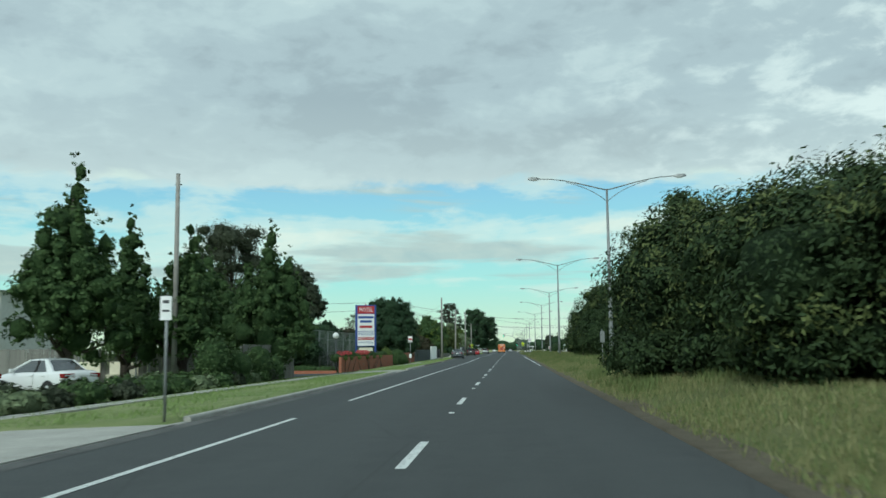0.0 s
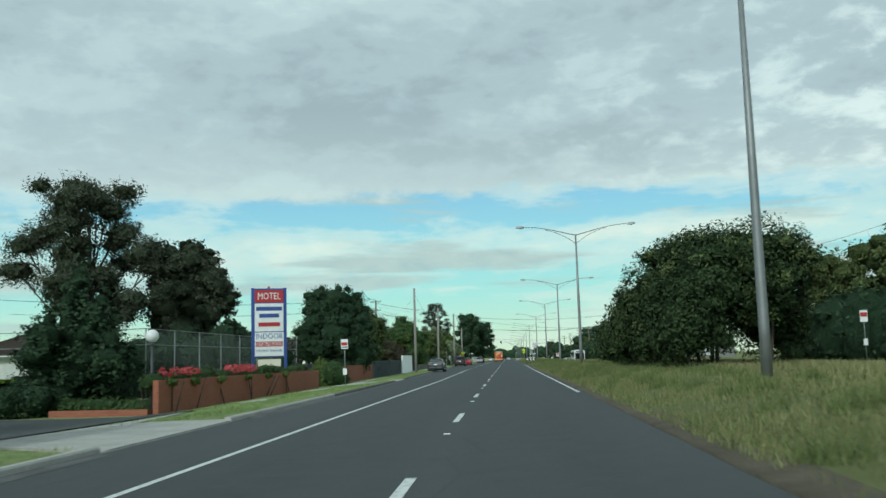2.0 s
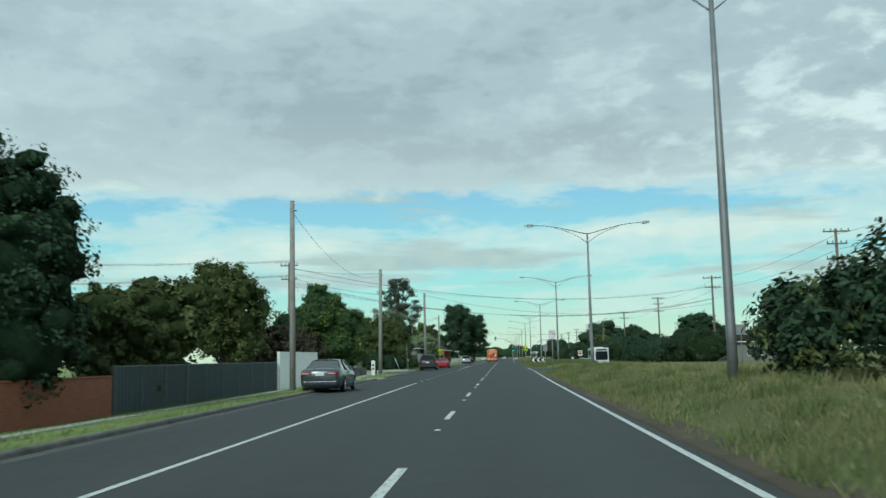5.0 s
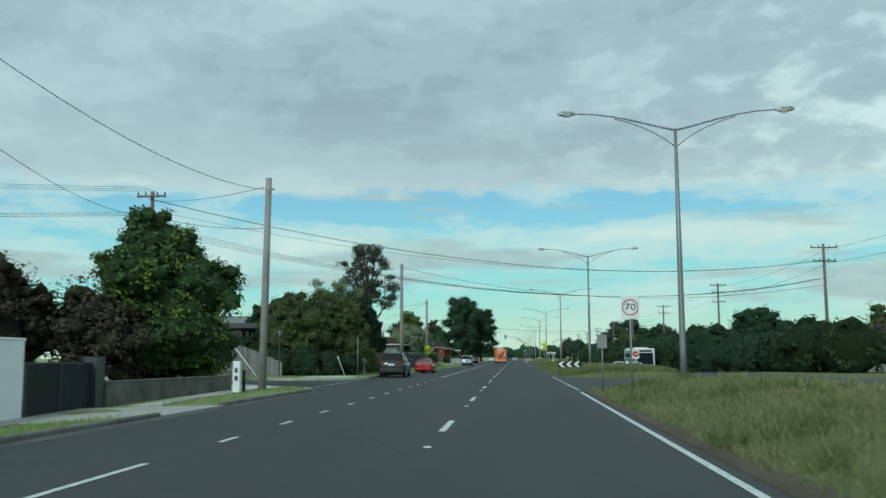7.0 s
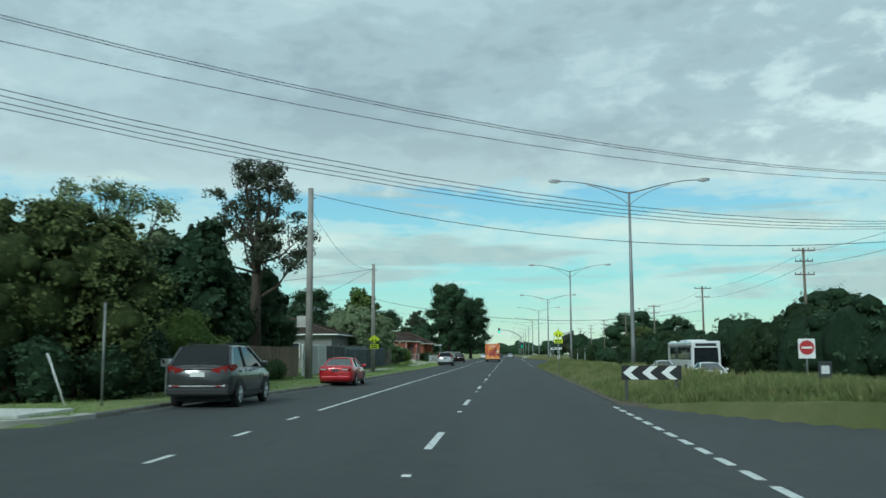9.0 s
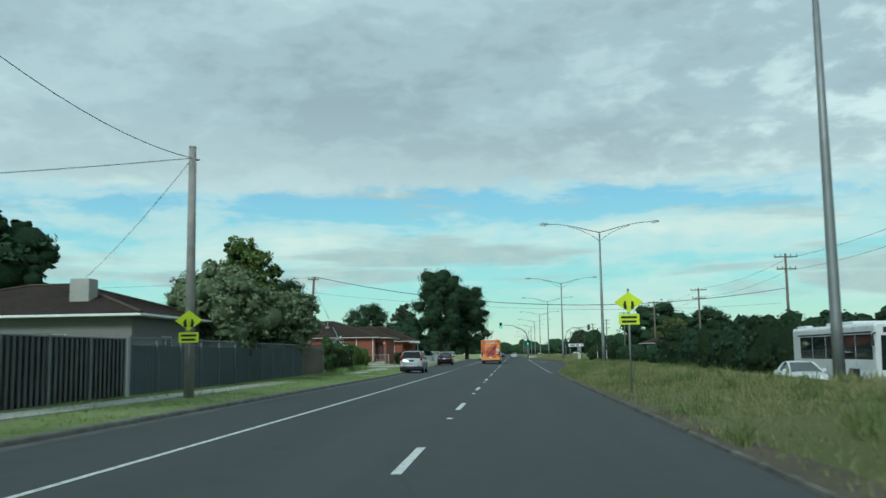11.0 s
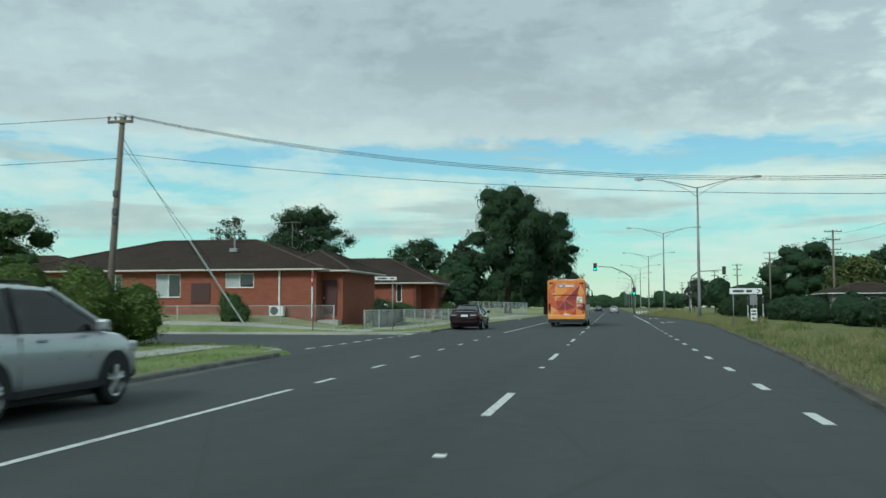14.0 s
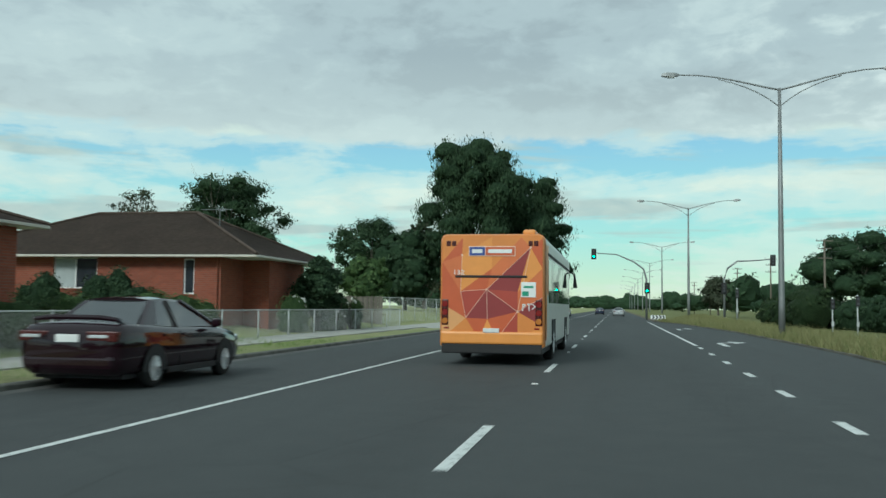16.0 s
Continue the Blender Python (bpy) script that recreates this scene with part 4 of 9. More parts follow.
def blob_leaves(blobs, n, size, seed, per=14, spread=0.2, droop=0.0, shell=0.8, wide=0.56):
    """Leaf quads set in small tufts near the surface of the given ellipsoids."""
    rs = np.random.RandomState(seed)
    vol = np.array([(b[3] * b[4] * b[5]) ** 0.68 for b in blobs])
    ncl = max(1, int(n) // per)
    which = rs.choice(len(blobs), ncl, p=vol / vol.sum())
    B = np.array(blobs)[which]
    d = rs.normal(size=(ncl, 3))
    d /= np.linalg.norm(d, axis=1, keepdims=True)
    r = shell + (1.04 - shell) * rs.rand(ncl, 1) ** 0.7
    c = B[:, :3] + d * r * B[:, 3:6]
    c = np.repeat(c, per, 0)
    sc = np.repeat(np.minimum(1.0, B[:, 3:6].min(1)), per)[:, None]
    p = c + np.clip(rs.normal(size=c.shape), -1.7, 1.7) * spread * np.array([1, 1, 0.8]) * (0.4 + 0.6 * sc)
    if droop:
        p[:, 2] -= droop * rs.rand(len(p)) ** 2
    nrm = rs.normal(size=p.shape) * 0.5 + np.repeat(d, per, 0) * 1.1 + np.array([0, 0, 0.3])
    nrm /= np.linalg.norm(nrm, axis=1, keepdims=True)
    u = np.cross(nrm, rs.normal(size=p.shape))
    u /= np.linalg.norm(u, axis=1, keepdims=True)
    if droop:
        u = u * 0.5 + np.array([0, 0, -0.9])
        u /= np.linalg.norm(u, axis=1, keepdims=True)
    v = np.cross(nrm, u)
    s = size * (0.55 + 0.9 * rs.rand(len(p), 1))
    w = s * (0.28 if droop else wide)
    q = np.stack([p - u * s * 0.5, p + v * w * 0.5 + nrm * s * 0.06, p + u * s * 0.5, p - v * w * 0.5 + nrm * s * 0.06], 1)
    return q.reshape(-1, 3)


def heads(blobs, seed, k, lo=0.30, hi=0.46):
    """Smaller leafy heads over the outer face of each lobe, for an uneven outline."""
    r = random.Random(seed)
    out = []
    for b in blobs:
        for q in range(k):
            d = Vector((r.gauss(0, 1), r.gauss(0, 1), r.gauss(0.35, 0.8))).normalized()
            s = r.uniform(lo, hi) * (b[3] + b[4] + b[5]) / 3
            o = r.uniform(0.72, 0.98)
            out.append((b[0] + d.x * b[3] * o, b[1] + d.y * b[4] * o, b[2] + d.z * b[5] * o, s, s, s * r.uniform(0.7, 0.95)))
    return out


def core(blobs, scale, seed):
    """Dense rough inner mass of twigs and leaves."""
    bm = bmesh.new()
    big = max(b[5] for b in blobs)
    for i, b in enumerate(blobs):
        r = bmesh.ops.create_icosphere(bm, subdivisions=3 if b[5] > 0.5 * big and b[5] > 0.8 and len(blobs) < 60 else 2 if b[5] > 0.3 * big else 1, radius=1.0)
        o = Vector((seed * 3.1 + i, i * 1.7, 0))
        for v in r["verts"]:
            k = 1 + 0.24 * noise.noise(v.co * 2.3 + o) + 0.20 * noise.noise(v.co * 6.1 + o) + 0.14 * noise.noise(v.co * 14.0 + o)
            v.co = Vector((b[0] + v.co.x * b[3] * scale * k, b[1] + v.co.y * b[4] * scale * k, b[2] + v.co.z * b[5] * scale * k))
    return bm


def crown_blobs(h0, h1, w, n, seed, flat=1.0, top=1.0):
    """Lobes filling a crown between heights h0 and h1, w wide."""
    r = random.Random(seed)
    hh = h1 - h0
    out = [(0, 0, h0 + hh * 0.5, w * 0.34, w * 0.34, hh * 0.40)]
    for i in range(n):
        f = (i + 0.5) / n
        z = h0 + hh * (0.12 + 0.76 * f)
        prof = math.sin(math.pi * min(1, (0.15 + 0.75 * f) ** top)) ** 0.7
        a = i * 2.4 + r.uniform(-0.4, 0.4)
        rad = w * 0.30 * prof * r.uniform(0.6, 1.1)
        s = w * r.uniform(0.15, 0.25) * (0.6 + 0.4 * prof)
        out.append((math.cos(a) * rad, math.sin(a) * rad, z, s, s, min(s * r.uniform(0.7, 1.0) * flat, hh * 0.25)))
    return out


def gum_blobs(h0, h1, w, n, seed, clump=1.0):
    """Separate flat-topped leaf clumps out at the branch ends, with sky between them."""
    r = random.Random(seed)
    hh = h1 - h0
    out = []
    for i in range(n):
        f = (i + 0.5) / n
        a = i * 2.4 + r.uniform(-0.5, 0.5)
        z = h0 + hh * (0.10 + 0.84 * f)
        rad = w * 0.46 * math.sin(math.pi * (0.22 + 0.68 * f)) ** 0.6 * r.uniform(0.25, 1.0)
        s = w * r.uniform(0.055, 0.11) * clump
        out.append((math.cos(a) * rad, math.sin(a) * rad, z, s * 1.25, s * 1.25, s * r.uniform(0.6, 0.9)))
    return out


def spire_blobs(h0, h1, w, n, seed):
    """Upright leaders with pointed tops over a full lower crown."""
    r = random.Random(seed)
    hh = h1 - h0
    out = [(0, 0, h0 + hh * 0.33, w * 0.40, w * 0.40, hh * 0.33)]
    for i in range(n):
        f = math.sqrt((i + 0.3) / n)
        a = i * 2.4 + r.uniform(-0.4, 0.4)
        rad = w * 0.40 * f
        top = h1 - hh * (0.46 * f ** 1.6 + r.uniform(0.0, 0.16) * (i > 0))
        x, y, z = math.cos(a) * rad, math.sin(a) * rad, top
        s = w * r.uniform(0.055, 0.075)
        while z > h0 + hh * 0.3:
            out.append((x, y, z - s * 1.3, s, s, s * 1.5))
            z -= s * 1.9
            x, y, s = x * 0.97 + r.uniform(-.16, .16), y * 0.97 + r.uniform(-.16, .16), min(s * r.uniform(1.15, 1.5), w * 0.16)
    for i in range(n // 2):
        a = i * 2.4 + 1.0
        s = w * r.uniform(0.13, 0.18)
        out.append((math.cos(a) * w * 0.38, math.sin(a) * w * 0.38, h0 + hh * r.uniform(0.08, 0.36), s, s, s))
    return out


def tree(x, y, h, w, label, leaf="leaf_dark", bark="bark", base=0.25, n=5000, size=0.30, lobes=11, seed=1, limbs=6, spread=0.4, droop=0.0, dense=0.62, category="tree", name="tree", top=1.0, lean=0.0, spire=False, fill=0.0, gum=False, clump=1.0):
    t = thing(name, x, y, ground_z(x, y) - 0.05 if y < 430 else 0.0, label, category)
    h0 = h * base
    if spire:
        bl = spire_blobs(h0, h, w, lobes, seed)
    elif gum:
        bl = gum_blobs(h0, h, w, lobes, seed, clump)
    else:
        bl = crown_blobs(h0, h, w, lobes, seed, top=top)
    r = random.Random(seed + 5)
    bm = bmesh.new()
    tr = 0.028 * h * 0.8 + 0.04
    mid = h0 + (h - h0) * 0.45
    tube(bm, [(0, 0, -0.1), (r.uniform(-.1, .1), r.uniform(-.1, .1), h0 * 0.6), (lean * 0.5 + r.uniform(-.2, .2), r.uniform(-.2, .2), h0 + (mid - h0) * 0.5), (lean, 0, h - (h - h0) * 0.25)], [tr * 1.25, tr, tr * 0.75, tr * 0.15], 8)
    part("trunk", bm, M[bark], t, shade=True)
    order = sorted(bl if gum else bl[1:], key=lambda b: -b[3])[:limbs]
    for b in order:
        bm = bmesh.new()
        s = Vector((lean * 0.3, 0, h0 * r.uniform(0.6, 1.0) + 0.3 + (0.35 * max(0, b[2] - h0) if gum else 0)))
        e = Vector(b[:3])
        m_ = s.lerp(e, 0.5) + Vector((r.uniform(-.3, .3), r.uniform(-.3, .3), -0.12 * (e - s).length))
        tube(bm, [s, m_, e], [tr * k for k in ((0.30, 0.18, 0.05) if gum else (0.5, 0.3, 0.08))], 6)
        for q in range(4 if gum else 2):
            e2 = e + Vector((r.uniform(-1, 1), r.uniform(-1, 1), r.uniform(0.0, 1))) * b[3] * 0.9
            tube(bm, [m_.lerp(e, 0.4), e2], [tr * (0.09 if gum else 0.16), tr * 0.02], 5)
        part("limb", bm, M[bark], t, shade=True)
    if gum:
        lv = blob_leaves(bl, n, size * 0.9, seed, 10, spread * 0.45, droop, 0.25, 0.42)
        fast_mesh("crown", lv, 4, M[leaf], t)
        if dense > 0.3:
            part("inner_foliage", core(bl, fill or 0.55, seed), M[leaf + "_core"], t, shade=True)
        return t
    sub = heads([b for b in bl if b[3] > 0.1 * w], seed + 3, 4 if spire else 7)
    fast_mesh("crown", blob_leaves(bl + sub, n * 0.95, size * 0.85, seed, 10, spread * 0.36, droop, 0.74), 4, M[leaf], t)
    if dense > 0.4:
        k = (fill or dense + 0.15) + (0.0 if droop else 0.04) - (0.12 if spire else 0.0)
        part("inner_foliage", core([b for b in bl if not spire or b[3] > 0.07 * w] + sub, k, seed), M[leaf + "_core"], t, shade=True)
    return t


def bush_row(pts, label, leaf, n, size, seed, name="shrub", category="shrub", skirt=False):
    """A merged clump of shrubs: lobes (x, y, z, rx, ry, rz) given in the world."""
    x = sum(p[0] for p in pts) / len(pts)
    y = sum(p[1] for p in pts) / len(pts)
    t = thing(name, x, y, ground_z(x, y) - 0.03, label, category)
    bl = [(p[0] - x, p[1] - y, p[2], p[3], p[4], p[5]) for p in pts]
    r = random.Random(seed)
    big = max(b[5] for b in bl)
    for b in bl:
        for q in range(2):
            bm = bmesh.new()
            tube(bm, [(b[0] + r.uniform(-.3, .3), b[1] + r.uniform(-.3, .3), -0.1), (b[0] + r.uniform(-.5, .5), b[1] + r.uniform(-.5, .5), b[2])], [0.03 + b[5] * 0.03, 0.02], 5)
            part("stem", bm, M["bark"], t)
    if name == "shrub":
        # low branches down to the soil
        for b in bl[:]:
            if b[2] - b[5] > -0.25 and b[5] < 1.7:
                bl.append((b[0], b[1], b[2] * 0.42, b[3] * 0.95, b[4] * 0.95, b[2] * 0.48))
    if skirt:
        # branches hanging to the grass
        for b in bl[:]:
            bl.append((b[0] + r.uniform(-.3, .3), b[1] + r.uniform(-.4, .4), 0.75, b[3] * 0.92, b[4] * 0.9, 0.85))
    if name in ("large_shrub", "hedge_shrub"):
        # smaller rounded heads all over the larger masses
        bl += heads(bl, seed + 2, 11 if name == "large_shrub" else 6, 0.20, 0.36)
    large = name == "large_shrub"
    if large:
        fast_mesh("foliage", blob_leaves(bl, n * 1.6, size * 1.05, seed, 10, 0.19, 0, 0.58, 0.42), 4, M[leaf], t)
        # olive leaves on the upper heads only: sunlit tops put into the leaf colour
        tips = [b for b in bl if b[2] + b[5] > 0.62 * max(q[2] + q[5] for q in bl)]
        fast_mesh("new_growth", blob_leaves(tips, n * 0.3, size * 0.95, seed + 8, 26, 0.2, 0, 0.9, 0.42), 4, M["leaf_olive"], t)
    else:
        fast_mesh("foliage", blob_leaves(bl, n * 0.95, size * (0.80 if big > 1.5 else 0.75), seed, 10, min(0.15, 0.05 + 0.06 * big), 0, 0.82), 4, M[leaf], t)
    if not leaf.startswith("petal"):
        part("inner_foliage", core(bl, 0.68 if large else 0.86, seed), M[leaf + "_core"], t, shade=True)
    return t


# left side, before the motel
tree(-17.2, 36.8, 10.6, 5.0, "tall pointed dark green pear tree beside the car park", "leaf_mid", base=0.14, n=16500, size=0.19, lobes=15, seed=3, spread=0.26, spire=True)
tree(-17.6, 43.5, 9.2, 4.2, "narrow pointed dark green pear tree beside the car park", "leaf_mid", base=0.10, n=10500, size=0.19, lobes=11, seed=4, spread=0.24, spire=True)
tree(-14.1, 41.8, 8.0, 4.0, "narrow pointed dark green pear tree beside the car park", "leaf_mid", base=0.10, n=10500, size=0.19, lobes=11, seed=5, spread=0.24, spire=True)
tree(-17.4, 54.5, 8.6, 5.2, "leafy dark green pear tree over a paling fence", "leaf_mid", base=0.08, n=12000, size=0.19, lobes=13, seed=6, spread=0.28, spire=True)
tree(-12.3, 50.3, 9.5, 5.4, "dense dark green pear tree over a paling fence", "leaf_mid", base=0.05, n=16500, size=0.19, lobes=16, seed=7, spread=0.28, spire=True)
tree(-17.6, 59.4, 5.6, 6.6, "dark green tree over the paling fence", "leaf_mid", base=0.08, n=7000, size=0.26, lobes=12, seed=8)
tree(-34.0, 113, 18.4, 17.0, "broad open gum tree with grey-green drooping foliage", "leaf_grey", "bark", base=0.26, n=46000, size=0.30, lobes=44, seed=9, limbs=24, spread=0.6, dense=0.5, gum=True)
tree(-27.5, 119, 14.2, 9.6, "dark upright gum tree behind the motel", "leaf_grey", "bark_gum", base=0.2, n=18000, size=0.32, lobes=20, seed=10, spread=0.45, dense=0.62, fill=0.7)
tree(-17.5, 77.0, 7.3, 5.4, "dense dark conifer beside the motel drive", "leaf_dark", base=0.02, n=17000, size=0.20, lobes=15, seed=12, spread=0.34, spire=True)
tree(-14.9, 123.4, 9.1, 9.0, "large rounded dark evergreen tree", "leaf_dark", base=0.06, n=36000, size=0.2, lobes=34, seed=13, spread=0.45, fill=0.68)
tree(-14.2, 133.0, 5.4, 5.4, "rounded olive-green tree over a grey fence", "leaf_olive", base=0.1, n=5000, size=0.3, lobes=10, seed=14)
tree(-16.0, 142.0, 6.6, 6.5, "rounded olive-green tree over a grey fence", "leaf_olive", base=0.1, n=5500, size=0.32, lobes=10, seed=15)
tree(-17.6, 158.0, 9.0, 7.4, "spreading grey-green tree over a white wall", "leaf_olive", base=0.22, n=18000, size=0.22, lobes=18, seed=17, fill=0.6)
tree(-19.6, 171.0, 5.2, 6.6, "dark russet shrubby tree behind a low wall", "leaf_red", base=0.08, n=13000, size=0.2, lobes=14, seed=18, fill=0.58)
tree(-15.6, 172.5, 4.3, 5.4, "dark russet shrubby tree behind a low wall", "leaf_red", base=0.06, n=11000, size=0.19, lobes=13, seed=19, fill=0.58)
t = tree(-13.9, 175.0, 7.8, 7.0, "conical green garden tree with yellow-green tips", "leaf_mid", base=0.04, n=26000, size=0.20, lobes=26, seed=20, top=0.62, fill=0.72)
fast_mesh("new_growth", blob_leaves(crown_blobs(7.8 * 0.04, 7.9, 7.1, 26, 20, top=0.62), 4500, 0.15, 21, 25, 0.22, 0, 0.97), 4, M["leaf_lime"], t)
tree(-19.5, 186.0, 6.4, 6.5, "dark green tree behind the garden wall", "leaf_dark", base=0.06, n=7000, size=0.28, lobes=13, seed=74)
# corner garden after the first street
tree(-12.6, 206.0, 7.4, 6.0, "airy wattle tree with pale olive leaf clumps", "leaf_sage", base=0.3, n=9000, size=0.19, lobes=26, seed=75, limbs=14, spread=0.4, dense=0.2, gum=True)
tree(-16.5, 204.0, 5.6, 5.0, "dark green shrubby tree on the corner", "leaf_dark", base=0.03, n=8000, size=0.2, lobes=14, seed=76)
tree(-14.6, 201.4, 6.0, 6.6, "tangled yellow-green wattle tree on the corner", "leaf_olive", base=0.04, n=16000, size=0.18, lobes=20, seed=22, spread=0.5)
tree(-12.0, 203.2, 6.2, 6.0, "tangled olive shrubby tree on the corner", "leaf_olive", base=0.03, n=15000, size=0.18, lobes=18, seed=23, spread=0.42, dense=0.52, fill=0.55)
tree(-13.3, 216, 7.4, 5.6, "dense dark green tree in the corner garden", "leaf_dark", base=0.08, n=10000, size=0.3, lobes=14, seed=24)
tree(-14.4, 231.5, 6.6, 6.0, "dense dark green tree behind a paling fence", "leaf_dark", base=0.08, n=9000, size=0.26, lobes=14, seed=78)
tree(-14.6, 224, 7.0, 5.0, "dense dark green tree leaning over a fence", "leaf_dark", base=0.06, n=8000, size=0.3, lobes=12, seed=25)
tree(-13.6, 229, 13.0, 7.2, "tall open gum tree with sparse russet-green foliage", "leaf_grey", "bark", base=0.46, n=12000, size=0.24, lobes=30, seed=27, limbs=22, spread=0.5, dense=0.2, gum=True)
bush_row([(-11.6, 211.5, 1.6, 1.25, 1.3, 1.65), (-11.2, 213.2, 1.1, 1.1, 1.2, 1.15)], "rounded yellow-green shrub beside the paling fence", "leaf_light", 4000, 0.2, 28)
tree(-27.0, 262, 9.5, 9.0, "dark rounded tree behind the houses", "leaf_dark", base=0.2, n=5000, size=0.45, lobes=11, seed=29)
tree(-12.7, 258.6, 5.5, 6.4, "rounded grey-green weeping tree behind the steel fence", "leaf_sage", base=0.26, n=18000, size=0.2, lobes=22, seed=30, spread=0.3, fill=0.66)
tree(-14.2, 268.0, 6.3, 4.6, "dark green garden tree behind the steel fence", "leaf_bottle", base=0.1, n=8000, size=0.26, lobes=13, seed=73)
tree(-12.8, 264.0, 7.8, 4.0, "tall green tree with yellowing seed heads", "leaf_light", base=0.35, n=6500, size=0.24, lobes=13, seed=31, dense=0.45)
tree(-12.4, 271.4, 5.4, 4.0, "rounded grey-green weeping tree behind the steel fence", "leaf_sage", base=0.24, n=13000, size=0.2, lobes=20, seed=32, spread=0.3, fill=0.66)
tree(-17.2, 289, 4.0, 3.2, "dark palm-like garden tree", "leaf_dark", base=0.35, n=3500, size=0.4, lobes=9, seed=33)
tree(-42.0, 333, 7.4, 7.5, "dark spreading tree behind the houses", "leaf_mid", base=0.3, n=10000, size=0.27, lobes=26, seed=34, limbs=10, dense=0.5, fill=0.62, gum=True, clump=1.5)
# far left beyond the houses
tree(-58, 446, 21, 21, "large rounded eucalypt behind the houses", "leaf_dark", "bark_gum", base=0.22, n=30000, size=0.5, lobes=62, seed=35, limbs=18, dense=0.52, fill=0.46, spread=0.8, gum=True, clump=1.25)
tree(-35, 448, 14.4, 14, "rounded eucalypt behind the houses", "leaf_dark", "bark_gum", base=0.2, n=20000, size=0.46, lobes=46, seed=36, limbs=16, dense=0.52, fill=0.46, spread=0.7, gum=True, clump=1.25)
tree(-76, 451, 20.0, 14, "sparse pale eucalypt behind the houses", "leaf_grey", "bark_gum", base=0.4, n=3000, size=0.55, lobes=22, seed=37, limbs=14, dense=0.2, spread=0.8, gum=True)
tree(-25, 440, 15.0, 8, "slender grey-green casuarina behind the houses", "leaf_grey", base=0.15, n=3500, size=0.6, lobes=11, seed=38, dense=0.45)
tree(-14.0, 412, 19.6, 13.0, "tall dark weeping casuarina beside the road", "leaf_dark", base=0.12, n=46000, size=0.46, lobes=96, seed=39, limbs=14, spread=0.9, dense=0.54, fill=0.72, droop=0.9, gum=True, clump=1.3)
tree(-8.6, 418, 16.5, 11.5, "tall dark weeping casuarina beside the road", "leaf_dark", base=0.08, n=32000, size=0.46, lobes=64, seed=40, limbs=12, spread=0.9, dense=0.54, fill=0.74, droop=0.8, gum=True, clump=1.4)
tree(-20.5, 408, 9.0, 9, "dark rounded tree beside the road", "leaf_dark", base=0.05, n=6000, size=0.45, lobes=12, seed=41)

# behind the bus stop and the stepped brick wall
tree(-21.5, 112.0, 5.6, 6.4, "dark tangled garden tree behind a brick wall", "leaf_dark", base=0.06, n=7000, size=0.3, lobes=12, seed=46)
tree(-19.0, 117.5, 4.6, 5.0, "dark tangled garden tree behind a brick wall", "leaf_red", base=0.06, n=5000, size=0.28, lobes=10, seed=47)
tree(-25.0, 121.0, 5.6, 7.0, "dark rounded garden tree behind a brick wall", "leaf_dark", base=0.06, n=6000, size=0.3, lobes=12, seed=48)
bush_row([(-13.6, 110.8, 0.9, 0.7, 0.8, 1.0), (-14.0, 112.6, 1.1, 0.8, 0.9, 1.2), (-12.9, 108.9, 0.45, 0.6, 0.8, 0.5)], "leafy yellow-green shrub at the end of a brick wall", "leaf_light", 4000, 0.2, 49)
tree(-30, 392, 6.5, 8, "dark green garden tree behind a fence", "leaf_dark", base=0.08, n=5000, size=0.45, lobes=11, seed=71)
tree(-22, 398, 5.4, 6, "dark green garden tree behind a fence", "leaf_mid", base=0.08, n=4500, size=0.4, lobes=10, seed=72)
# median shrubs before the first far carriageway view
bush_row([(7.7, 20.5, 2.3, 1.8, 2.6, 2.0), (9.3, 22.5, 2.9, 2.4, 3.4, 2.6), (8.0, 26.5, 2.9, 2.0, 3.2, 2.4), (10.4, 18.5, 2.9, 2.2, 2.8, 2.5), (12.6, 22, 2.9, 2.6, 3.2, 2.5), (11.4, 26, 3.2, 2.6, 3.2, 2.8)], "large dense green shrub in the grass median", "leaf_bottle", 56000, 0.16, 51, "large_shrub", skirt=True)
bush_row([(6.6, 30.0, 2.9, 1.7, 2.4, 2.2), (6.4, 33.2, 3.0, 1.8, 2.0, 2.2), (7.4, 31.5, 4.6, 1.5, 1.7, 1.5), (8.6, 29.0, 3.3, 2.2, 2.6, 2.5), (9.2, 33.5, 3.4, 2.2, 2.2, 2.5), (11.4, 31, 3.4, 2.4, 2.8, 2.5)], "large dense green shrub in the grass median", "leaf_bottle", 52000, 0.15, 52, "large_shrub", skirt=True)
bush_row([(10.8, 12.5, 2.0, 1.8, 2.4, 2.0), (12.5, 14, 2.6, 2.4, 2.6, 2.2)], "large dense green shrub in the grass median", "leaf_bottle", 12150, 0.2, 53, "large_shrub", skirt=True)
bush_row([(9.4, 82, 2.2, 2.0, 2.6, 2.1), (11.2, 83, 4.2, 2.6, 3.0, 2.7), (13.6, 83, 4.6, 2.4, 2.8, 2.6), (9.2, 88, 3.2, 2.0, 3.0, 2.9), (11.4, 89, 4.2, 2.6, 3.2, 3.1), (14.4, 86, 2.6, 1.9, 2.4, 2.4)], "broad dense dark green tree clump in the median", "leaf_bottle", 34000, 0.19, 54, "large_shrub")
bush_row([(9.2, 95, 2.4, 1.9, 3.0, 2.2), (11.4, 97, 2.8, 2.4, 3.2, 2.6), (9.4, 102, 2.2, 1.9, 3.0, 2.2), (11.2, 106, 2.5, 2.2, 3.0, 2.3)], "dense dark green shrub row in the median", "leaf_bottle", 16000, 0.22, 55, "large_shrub")
